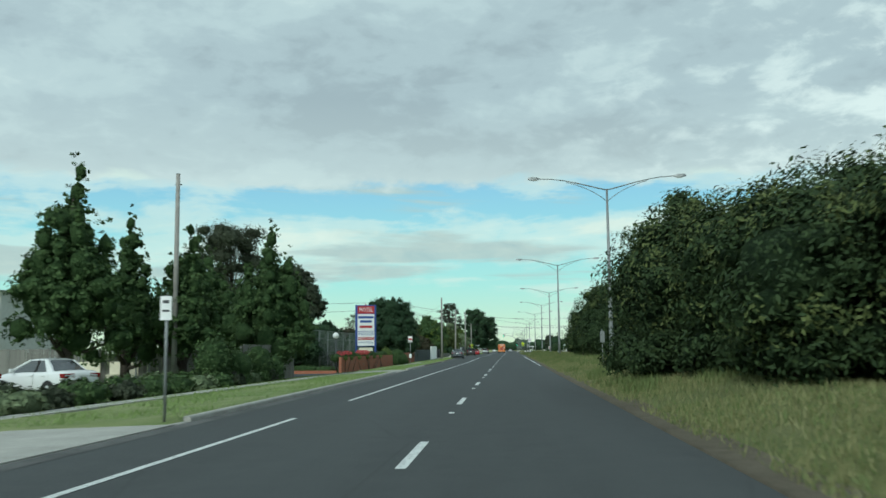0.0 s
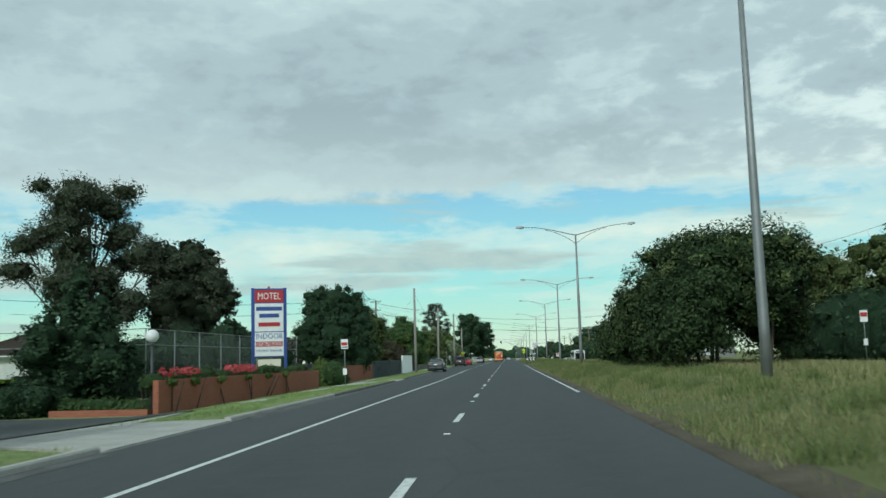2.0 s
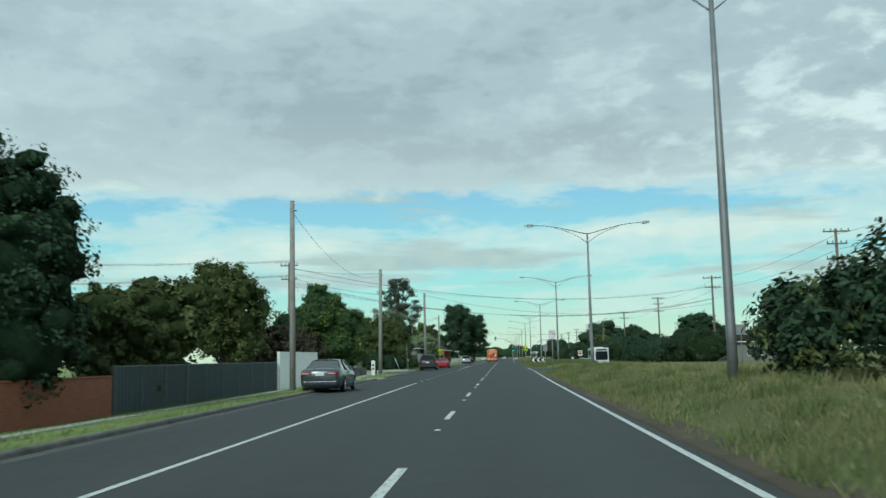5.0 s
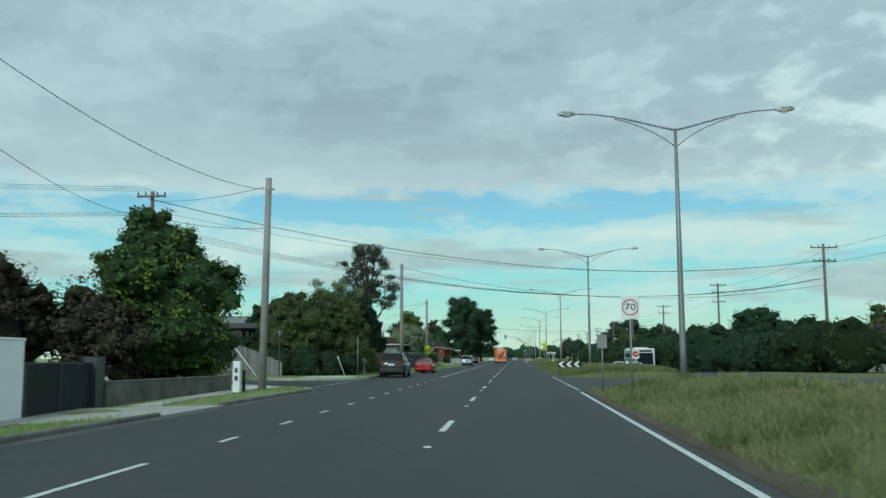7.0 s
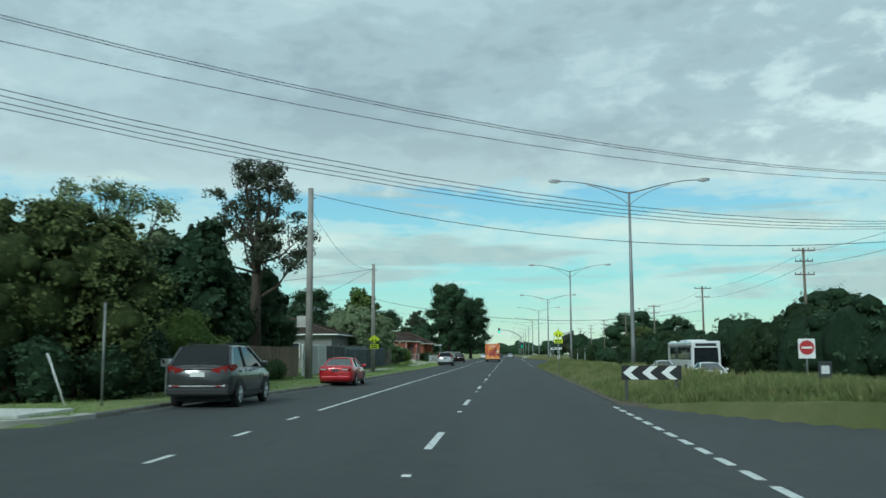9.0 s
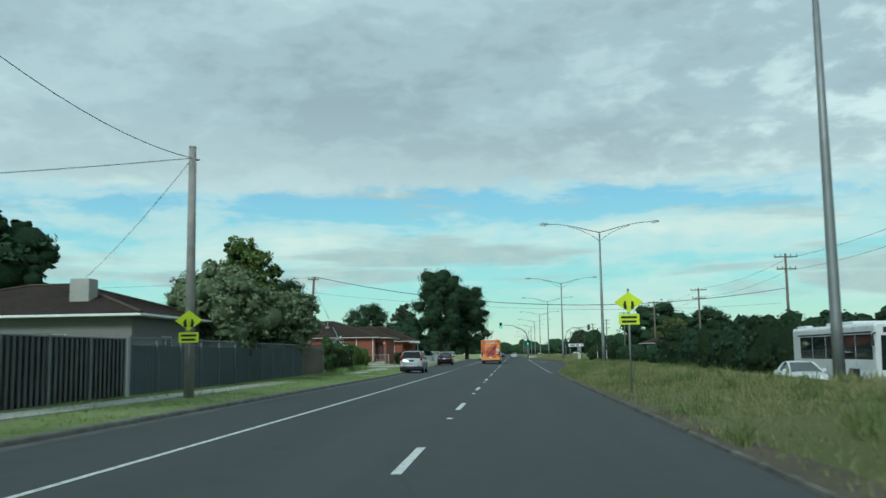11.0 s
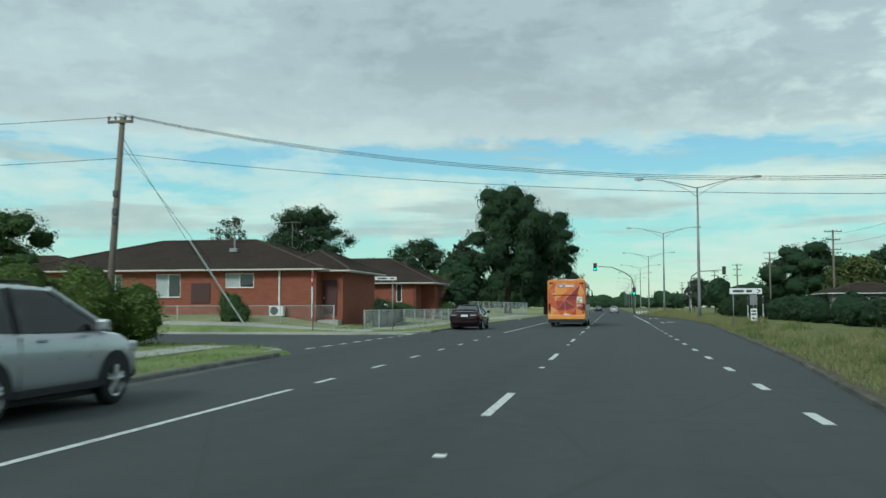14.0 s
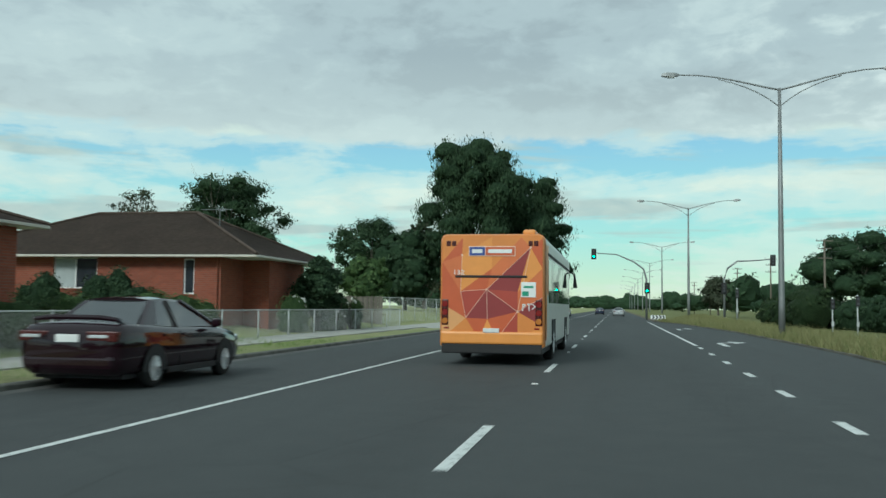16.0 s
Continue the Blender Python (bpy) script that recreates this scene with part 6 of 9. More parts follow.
def bar(parent, x, z, w, h, y, mat, name="bar"):
    bm = bmesh.new()
    box(bm, x - w / 2, x + w / 2, y - 0.006, y, z - h / 2, z + h / 2)
    return part(name, bm, mat, parent)


def motel_sign():
    t = thing("motel_sign", -13.9, 95.7, wz(-13.9, 95.7) - 0.05, "tall white and red motel sign board on blue posts", "sign", rz=18)
    for s in (-1, 1):
        bm = bmesh.new()
        box(bm, s * 1.02 - 0.09, s * 1.02 + 0.09, -0.09, 0.09, 0, 6.75, 0.015)
        part("post", bm, M["blue"], t, "blue steel post")
    bm = bmesh.new()
    box(bm, -0.95, 0.95, -0.12, 0.12, 2.35, 6.72, 0.02)
    part("cabinet", bm, M["blue"], t)
    for nm, z0, z1, mt in (("header", 5.82, 6.62, "red"), ("panel", 3.98, 5.76, "white"), ("panel", 2.42, 3.92, "white")):
        bm = bmesh.new()
        box(bm, -0.9, 0.9, -0.145, -0.121, z0, z1, 0.008)
        part(nm, bm, M[mt], t, "red sign panel" if mt == "red" else "white sign panel")
    bm = bmesh.new()
    box(bm, -0.72, 0.72, -0.08, 0.06, 1.75, 2.22, 0.015)
    part("lower_panel", bm, M["cream"], t, "blank cream panel")
    up = lambda x, z: pose(x, -0.147, z, 90, 0, 0)
    lettering(t, "MOTEL", 0.62, up(0, 6.2), M["white"], 1.42)
    bar(t, 0, 5.42, 1.62, 0.25, -0.147, M["blue"])
    bar(t, 0, 4.98, 1.25, 0.25, -0.147, M["blue"])
    bar(t, 0, 4.42, 1.35, 0.26, -0.147, M["red"])
    lettering(t, "INDOOR", 0.5, up(0, 3.66), M["blue"], 1.68)
    bm = bmesh.new()
    box(bm, -0.84, 0.84, -0.153, -0.147, 3.02, 3.34)
    part("band", bm, M["red"], t)
    lettering(t, "HEATED POOL", 0.34, pose(0, -0.155, 3.18, 90, 0, 0), M["white"], 1.58)
    lettering(t, "wireless Internet", 0.32, up(0, 2.78), M["blue"], 1.62)
    bm = bmesh.new()
    cyl(bm, 0, 0, 6.72, 6.86, 0.09, 0.06, 8)
    part("finial", bm, M["red"], t)
    return t


motel_sign()


def globe_lamp(x, y):
    t = thing("globe_lamp", x, y, wz(x, y) - 0.05, "white globe garden lamp on a dark post", "lamp")
    bm = bmesh.new()
    cyl(bm, 0, 0, 0, 2.85, 0.06, 0.05, 10)
    part("post", bm, M["dark"], t, shade=True)
    bm = bmesh.new()
    cyl(bm, 0, 0, 2.82, 2.92, 0.13, 0.09, 10)
    part("collar", bm, M["dark"], t)
    bm = bmesh.new()
    bmesh.ops.create_uvsphere(bm, u_segments=20, v_segments=12, radius=0.26, matrix=Matrix.Translation((0, 0, 3.15)))
    part("globe", bm, M["white"], t, "white plastic globe", shade=True)


globe_lamp(-13.0, 74.2)


def post_sign(x, y, h, label, plates, rz=0.0, r=0.03, name="road_sign", posts=(0.0,), category="sign", lean=0):
    """A sign on one or more posts; plates: (name, outline, z, material, dy)."""
    t = thing(name, x, y, wz(x, y) - 0.05, label, category, rz=rz)
    for p in posts:
        bm = bmesh.new()
        cyl(bm, p, 0.05, 0, h, r, None, 8)
        part("post", bm, M["galv"], t, shade=True)
    for nm, pts, mt, dy in plates:
        bm = bmesh.new()
        lo = [bm.verts.new((a, dy, b)) for a, b in pts]
        hi = [bm.verts.new((a, dy + 0.012, b)) for a, b in pts]
        bm.faces.new(lo)
        bm.faces.new(hi[::-1])
        for i in range(len(pts)):
            j = (i + 1) % len(pts)
            bm.faces.new((lo[i], hi[i], hi[j], lo[j]))
        part(nm, bm, M[mt], t)
    return t


def rect(x, z, w, h):
    return [(x - w / 2, z - h / 2), (x + w / 2, z - h / 2), (x + w / 2, z + h / 2), (x - w / 2, z + h / 2)]


def ring_pts(x, z, r, n=24):
    return [(x + r * math.cos(2 * math.pi * i / n), z + r * math.sin(2 * math.pi * i / n)) for i in range(n)]


# small parking plate near the first driveway
post_sign(-5.15, 16.3, 2.35, "white parking plate on a thin steel post", [("plate", rect(0, 2.1, 0.22, 0.45), "white", 0.0), ("bar", rect(0, 2.22, 0.12, 0.06), "dark", -0.006), ("bar", rect(0, 2.05, 0.14, 0.04), "dark", -0.006)])
# bus stops
bs = post_sign(-9.3, 97.0, 3.0, "red and white bus stop flag on a steel post", [("flag", rect(0.0, 2.72, 0.46, 0.62), "white", 0.0), ("band", rect(0.0, 2.72, 0.40, 0.2), "red", -0.006), ("band", rect(0, 2.52, 0.4, 0.07), "dark", -0.006), ("timetable", rect(0.0, 0.95, 0.26, 0.4), "white", 0.0)], name="bus_stop_sign")
post_sign(26.1, 104, 3.65, "red and white bus stop flag on a tall steel post", [("flag", rect(0.0, 3.2, 0.52, 0.8), "white", 0.0), ("band", rect(0.0, 3.3, 0.46, 0.3), "red", -0.006), ("timetable", rect(0.0, 1.4, 0.28, 0.45), "white", 0.0)], name="bus_stop_sign")
# backs of signs in the median
post_sign(6.75, 37.7, 0.8, "small white plate on a leaning stake in the grass", [("plate", rect(0, 0.62, 0.32, 0.3), "white", 0.0)], rz=-6)
post_sign(6.3, 49.7, 2.0, "plain grey back of a road sign on a post", [("plate", rect(0, 1.6, 0.24, 0.6), "galv", -0.02)], rz=8)
post_sign(4.75, 171.7, 2.3, "plain grey back of a road sign on a post", [("plate", rect(0, 1.98, 0.36, 0.52), "galv", -0.02)])
post_sign(22.0, 178, 3.4, "grey back of a square road sign", [("plate", rect(0, 2.95, 0.9, 0.9), "galv", -0.02)])
t = post_sign(4.97, 164.8, 3.05, "white square speed sign with a red ring", [("plate", rect(0, 2.88, 0.56, 0.70), "white", 0.0)], name="speed_sign")
bm = bmesh.new()
o_, i_ = ring_pts(0, 2.88, 0.25, 32), ring_pts(0, 2.88, 0.218, 32)
vo, vi = [bm.verts.new((a, -0.006, b)) for a, b in o_], [bm.verts.new((a, -0.006, b)) for a, b in i_]
for i in range(32):
    bm.faces.new((vo[i], vo[(i + 1) % 32], vi[(i + 1) % 32], vi[i]))
part("ring", bm, M["red"], t, "dull red speed ring")
lettering(t, "70", 0.30, pose(0, -0.006, 2.88, 90, 0, 0), M["black"], 0.33)


def school_sign(x, y, z):
    d = 0.44
    t = post_sign(x, y, z + 0.1, "fluorescent yellow diamond crossing sign with a plate below", [("diamond", [(0, z - 2 * d * 0.72), (d * 1.42 / 1.42 + 0.0, z - d * 0.72), (0, z), (-d, z - d * 0.72)], "yellow", 0.0), ("plate", rect(0, z - 1.5 * d - 0.18, 0.62, 0.32), "yellow", 0.0), ("bar", rect(0, z - 1.5 * d - 0.12, 0.48, 0.07), "black", -0.006), ("bar", rect(0, z - 1.5 * d - 0.25, 0.44, 0.07), "black", -0.006)], name="crossing_sign")
    for k in (-0.1, 0.1):
        bm = bmesh.new()
        for a, b in (((k, -0.006, z - 0.52), (k, -0.006, z - 0.28)),):
            tube(bm, [a, ((k * 1.2), -0.006, z - 0.38), b], [0.045, 0.05, 0.02], 6)
        part("symbol", bm, M["black"], t, "black symbol")
    return t


school_sign(-8.62, 243.0, 2.75)
school_sign(4.95, 243.5, 3.15)
# no-entry board on the far side of the opening
t = post_sign(10.3, 204.4, 1.45, "white square sign with a red roundel and white bar", [("plate", rect(0, 1.12, 0.50, 0.60), "white", 0.0), ("roundel", ring_pts(0, 1.15, 0.22), "red", -0.006), ("bar", rect(0, 1.15, 0.32, 0.06), "white", -0.012)])
post_sign(9.0, 199.0, 0.75, "small bent dark sign low in the grass", [("plate", rect(0, 0.55, 0.42, 0.42), "dark", 0.0), ("bar", rect(0, 0.55, 0.25, 0.2), "white", -0.006)], rz=25)
# chevron board
t = thing("chevron_board", 5.42, 203.1, wz(5.5, 203.4) - 0.05, "black and white chevron board low in the median grass", "sign", rz=-3)
for px_ in (-0.72, 0.72):
    bm = bmesh.new()
    box(bm, px_ - 0.04, px_ + 0.04, 0.02, 0.1, 0, 1.0, 0.008)
    part("post", bm, M["dark"], t)
bm = bmesh.new()
box(bm, -0.86, 0.86, -0.01, 0.015, 0.58, 1.0, 0.004)
part("board", bm, M["black"], t)
for k in range(3):
    bm = bmesh.new()
    x = -0.82 + 0.55 * k
    top_ = [(x, 0.79), (x + 0.24, 0.985), (x + 0.46, 0.985), (x + 0.22, 0.79), (x + 0.46, 0.595), (x + 0.24, 0.595)]
    for q in ((0, 3, 2, 1), (0, 5, 4, 3)):
        bm.faces.new([bm.verts.new((top_[i][0], -0.014, top_[i][1])) for i in q])
    part("chevron", bm, M["white"], t, "white chevron")
# street direction sign past the last opening
t = post_sign(9.4, 331.5, 2.25, "white street direction sign with a black arrow end", [("blade", rect(0, 2.1, 1.85, 0.34), "white", 0.0), ("bar", rect(-0.42, 2.1, 0.62, 0.15), "dark", -0.006), ("bar", rect(0.2, 2.1, 0.34, 0.15), "dark", -0.006), ("arrow", [(0.6, 1.97), (0.68, 1.97), (0.86, 2.1), (0.68, 2.23), (0.6, 2.23), (0.77, 2.1)], "black", -0.006)], posts=(-0.72, 0.62), name="street_sign")
post_sign(9.75, 330.9, 1.9, "white arrow plate low on a post under a grey plate", [("plate", rect(0, 0.62, 0.36, 0.74), "white", 0.0), ("bar", rect(0, 0.84, 0.26, 0.1), "dark", -0.006), ("bar", rect(0, 0.66, 0.26, 0.1), "dark", -0.006), ("arrow", [(-0.14, 0.42), (0.0, 0.5), (0.0, 0.34)], "black", -0.006), ("bar", rect(0.07, 0.42, 0.14, 0.05), "black", -0.006), ("back_plate", rect(0, 1.5, 0.42, 0.6), "galv", 0.0)])
# corner signs at the second street
post_sign(-9.4, 319.7, 2.75, "white street name blade on a steel post", [("blade", rect(-0.35, 2.7, 1.1, 0.17), "white", 0.0), ("bar", rect(-0.52, 2.7, 0.5, 0.075), "dark", -0.006), ("bar", rect(-0.03, 2.7, 0.22, 0.075), "dark", -0.006)], name="street_sign", rz=12)
oc = [(0.36 * math.cos(math.radians(22.5 + 45 * i)), 2.55 + 0.36 * math.sin(math.radians(22.5 + 45 * i))) for i in range(8)]
post_sign(-13.0, 317.7, 2.75, "red octagonal stop sign on a steel post", [("plate", oc, "red", 0.0), ("bar", rect(0, 2.55, 0.44, 0.14), "white", -0.006)], name="stop_sign", rz=-62)
# stakes and marker posts
post_sign(-9.4, 199.3, 2.75, "thin tall steel post in the verge", [], name="marker_post")
bm = bmesh.new()
tube(bm, [(-10.2, 199.0, 0.1), (-10.75, 199.0, 1.5)], 0.02, 8)
tagged(link_mesh("marker_stake", bm, M["white"], shade=True), "leaning white marker stake in the verge", "stake")
t = thing("letter_box", -9.9, 205.2, wz(-9.9, 205.2), "white letter box on a short post", "letter box")
bm = bmesh.new()
box(bm, -0.04, 0.04, -0.04, 0.04, 0, 0.95, 0.006)
part("post", bm, M["white"], t)
bm = bmesh.new()
box(bm, -0.14, 0.14, -0.2, 0.2, 0.92, 1.18, 0.02)
part("box_body", bm, M["white"], t)
t = thing("number_post", -9.15, 170.8, wz(-9.15, 170.8), "white concrete post with dark marks beside a bollard", "post")
bm = bmesh.new()
box(bm, -0.14, 0.14, -0.12, 0.12, 0, 1.2, 0.02)
part("post", bm, M["white"], t)
for zz in (0.85, 0.55):
    bar(t, 0, zz, 0.13, 0.18, -0.124, M["dark"])
bm = bmesh.new()
cyl(bm, -9.0, 171.2, 0.1, 0.95, 0.06, None, 10)
tagged(link_mesh("bollard", bm, M["black"], shade=True), "short black steel bollard in the verge", "bollard")
t = thing("garden_lamp", -14.2, 196.5, wz(-14.2, 196.5), "slim dark garden lamp post on the corner", "lamp")
bm = bmesh.new()
cyl(bm, 0, 0, 0, 2.7, 0.05, 0.04, 8)
part("post", bm, M["dark"], t)
bm = bmesh.new()
tube(bm, [(0, 0, 2.7), (0, 0, 2.95), (0, 0, 3.05)], [0.08, 0.14, 0.03], 6)
part("lantern", bm, M["galv"], t)


# ---- traffic lights ----
m = Mat("green_signal", 0.3)
m.color((0.02, 0.5, 0.3)).emit((0.02, 1.0, 0.55), 5.0)
M["signal"] = m.m


def lantern(parent, x, y, z, facing, lit=True):
    bm = bmesh.new()
    box(bm, x - 0.28, x + 0.28, y, y + 0.04, z - 0.62, z + 0.62, 0.02)
    a = part("backboard", bm, M["black"], parent, "black signal backing board")
    bm = bmesh.new()
    box(bm, x - 0.15, x + 0.15, y - 0.16, y - 0.002, z - 0.48, z + 0.48, 0.02)
    part("housing", bm, M["black"], a)
    for i, zz in enumerate((0.31, 0.0, -0.31)):
        bm = bmesh.new()
        tube(bm, [(x, y - 0.162, z + zz), (x, y - 0.175, z + zz)], 0.115, 14)
        part("lens", bm, M["signal"] if (i == 2 and lit) else M["dark"], a, "lit green lens" if (i == 2 and lit) else "")


def signal_mast(x, y, reach, label, lit=True, zc=7.4):
    t = thing("traffic_light", x, y, 0.1, label, "traffic light")
    bm = bmesh.new()
    s = 1 if reach > 0 else -1
    tube(bm, [(0, 0, 0), (0, 0, 4.6), (s * 0.35, 0, 5.8), (s * 1.4, 0, 6.6), (reach * 0.6, 0, zc - 0.15), (reach, 0, zc)], [0.13, 0.11, 0.10, 0.09, 0.07, 0.05], 8)
    part("mast", bm, M["galv"], t, shade=True)
    lantern(t, reach + s * 0.35, 0, zc - 0.1, 1, lit)
    lantern(t, -s * 0.05, -0.25, 3.6, 1, lit)
    return t


signal_mast(4.9, 420.8, -5.6, "mast-arm traffic light showing green", True, 7.6)
signal_mast(13.2, 418.6, 4.8, "mast-arm traffic light seen from behind", False, 6.8)
for sx, sy, sh in ((11.2, 392.0, 2.9), (17.0, 385.0, 3.0), (18.6, 384.5, 3.2)):
    t = thing("signal_post", sx, sy, 0.25 if sx < 14 else far_z(sy), "slim grey signal post with a small dark lantern", "traffic light")
    bm = bmesh.new()
    cyl(bm, 0, 0, 0, sh, 0.055, None, 8)
    part("post", bm, M["zinc"], t, shade=True)
    bm = bmesh.new()
    box(bm, -0.13, 0.13, -0.2, -0.04, sh - 0.85, sh - 0.1, 0.02)
    q = part("housing", bm, M["black"], t, "small black lantern housing")
    for zz in (sh - 0.3, sh - 0.65):
        bm = bmesh.new()
        tube(bm, [(0, -0.202, zz), (0, -0.212, zz)], 0.09, 12)
        part("lens", bm, M["dark"], q)
    bm = bmesh.new()
    box(bm, -0.09, 0.09, -0.13, -0.055, 0.9, 1.25, 0.02)
    part("push_button_box", bm, M["zinc"], t)
t = post_sign(5.75, 411.0, 0.75, "low black and white chevron board on the median nose", [("board", rect(0, 0.5, 1.5, 0.42), "white", 0.0)] + [("stripe", [(a - 0.09, 0.31), (a + 0.09, 0.31), (a + 0.22, 0.5), (a + 0.09, 0.69), (a - 0.09, 0.69), (a + 0.04, 0.5)], "dark", -0.006) for a in (-0.55, -0.2, 0.15, 0.47)], posts=(-0.5, 0.5), name="chevron_board")

# ---- vehicles ----
m = Mat("tail_red", 0.25)
m.color(m.mix(m.noise(6, 3), (0.13, 0.005, 0.006), (0.24, 0.012, 0.010)))
M["tail"] = m.m
M["tail_dark"] = paint("smoked_lens", (0.06, 0.008, 0.007), 0.25)
M["plate"] = paint("number_plate", (0.66, 0.67, 0.66), 0.5)
M["tyre"] = paint("tyre_rubber", (0.016, 0.016, 0.016), 0.85, 0, 0.2, 6)
M["rim"] = paint("alloy_rim", (0.66, 0.67, 0.68), 0.38, 0.7, 0.15, 6)
M["headlamp"] = paint("headlamp_clear", (0.60, 0.63, 0.65), 0.1, 0.3)
M["amber"] = paint("amber_lens", (0.55, 0.2, 0.02), 0.25)


def wheel(parent, x, y, r, w, s, spokes=5):
    """Wheel with its face to the side s."""
    bm = bmesh.new()
    prof = [(0.0, r * 0.66), (w * 0.08, r * 0.92), (w * 0.25, r), (w * 0.75, r), (w * 0.92, r * 0.92), (w, r * 0.66)]
    n = 26
    rings = []
    for o, rad in prof:
        rings.append([bm.verts.new((x - s * o, y + rad * math.cos(2 * math.pi * k / n), r + rad * math.sin(2 * math.pi * k / n))) for k in range(n)])
    for a, b in zip(rings, rings[1:]):
        for k in range(n):
            bm.faces.new((a[k], a[(k + 1) % n], b[(k + 1) % n], b[k]))
    bmesh.ops.recalc_face_normals(bm, faces=bm.faces)
    tw = part("wheel", bm, M["tyre"], parent, "black tyre", True)
    bm = bmesh.new()
    tube(bm, [(x - s * 0.035, y, r), (x - s * 0.15, y, r)], r * 0.655, 22)
    part("rim_well", bm, M["black"], tw, "dark rim well")
    bm = bmesh.new()
    for k in range(spokes):
        a = 2 * math.pi * k / spokes + 0.3
        for off in (-0.16, 0.16):
            c0 = Vector((x - s * 0.012, y + r * 0.1 * math.cos(a), r + r * 0.1 * math.sin(a)))
            c1 = Vector((x - s * 0.02, y + r * 0.62 * math.cos(a + off), r + r * 0.62 * math.sin(a + off)))
            tube(bm, [c0, c1], [r * 0.075, r * 0.055], 5)
    n = 24
    ro = [bm.verts.new((x - s * 0.01, y + r * 0.675 * math.cos(2 * math.pi * k / n), r + r * 0.675 * math.sin(2 * math.pi * k / n))) for k in range(n)]
    ri = [bm.verts.new((x - s * 0.02, y + r * 0.58 * math.cos(2 * math.pi * k / n), r + r * 0.58 * math.sin(2 * math.pi * k / n))) for k in range(n)]
    for k in range(n):
        bm.faces.new((ro[k], ro[(k + 1) % n], ri[(k + 1) % n], ri[k]))
    tube(bm, [(x + s * 0.002, y, r), (x - s * 0.05, y, r)], r * 0.16, 10)
    if spokes == 8:
        tube(bm, [(x - s * 0.022, y, r), (x - s * 0.04, y, r)], r * 0.50, 20)
    part("rim", bm, M["rim"], tw, "silver alloy rim")
    return tw


def loft(rings, closed_ends=True):
    bm = bmesh.new()
    vs = [[bm.verts.new(p) for p in r] for r in rings]
    n = len(vs[0])
    for a, b in zip(vs, vs[1:]):
        for k in range(n):
            bm.faces.new((a[k], b[k], b[(k + 1) % n], a[(k + 1) % n]))
    if closed_ends:
        bm.faces.new(vs[0])
        bm.faces.new(vs[-1][::-1])
    bmesh.ops.recalc_face_normals(bm, faces=bm.faces)
    return bm


def body_ring(y, zb, zt, w, crown=0.03):
    half = [(w * 0.80, zb), (w * 0.95, zb + 0.07), (w * 0.985, zb + 0.18), (w, zb + (zt - zb) * 0.55), (w * 0.985, zt - 0.14), (w * 0.945, zt - 0.045), (w * 0.86, zt - 0.005), (w * 0.5, zt + crown * 0.7), (0, zt + crown)]
    return [(x, y, z) for x, z in half] + [(-x, y, z) for x, z in half[::-1][1:]]


def quad(p, inset, out, nrm=None):
    """A pane inside the four corners p (lower left, lower right, upper right, upper left), pushed out."""
    a, b, c, d = [Vector(q) for q in p]
    f = lambda u, v: (a * (1 - u) + b * u) * (1 - v) + (d * (1 - u) + c * u) * v
    n = (b - a).cross(d - a).normalized()
    u0, u1, v0, v1 = inset
    return [f(u, v) + n * out for u, v in ((u0, v0), (u1, v0), (u1, v1), (u0, v1))]


def pane(parent, name, pts, mat, label=""):
    bm = bmesh.new()
    n = (pts[1] - pts[0]).cross(pts[3] - pts[0]).normalized()
    lo = [bm.verts.new(q) for q in pts]
    hi = [bm.verts.new(q - n * 0.012) for q in pts]
    bm.faces.new(lo)
    bm.faces.new(hi[::-1])
    for i in range(4):
        j = (i + 1) % 4
        bm.faces.new((lo[i], hi[i], hi[j], lo[j]))
    bmesh.ops.recalc_face_normals(bm, faces=bm.faces)
    return part(name, bm, M[mat], parent, label)


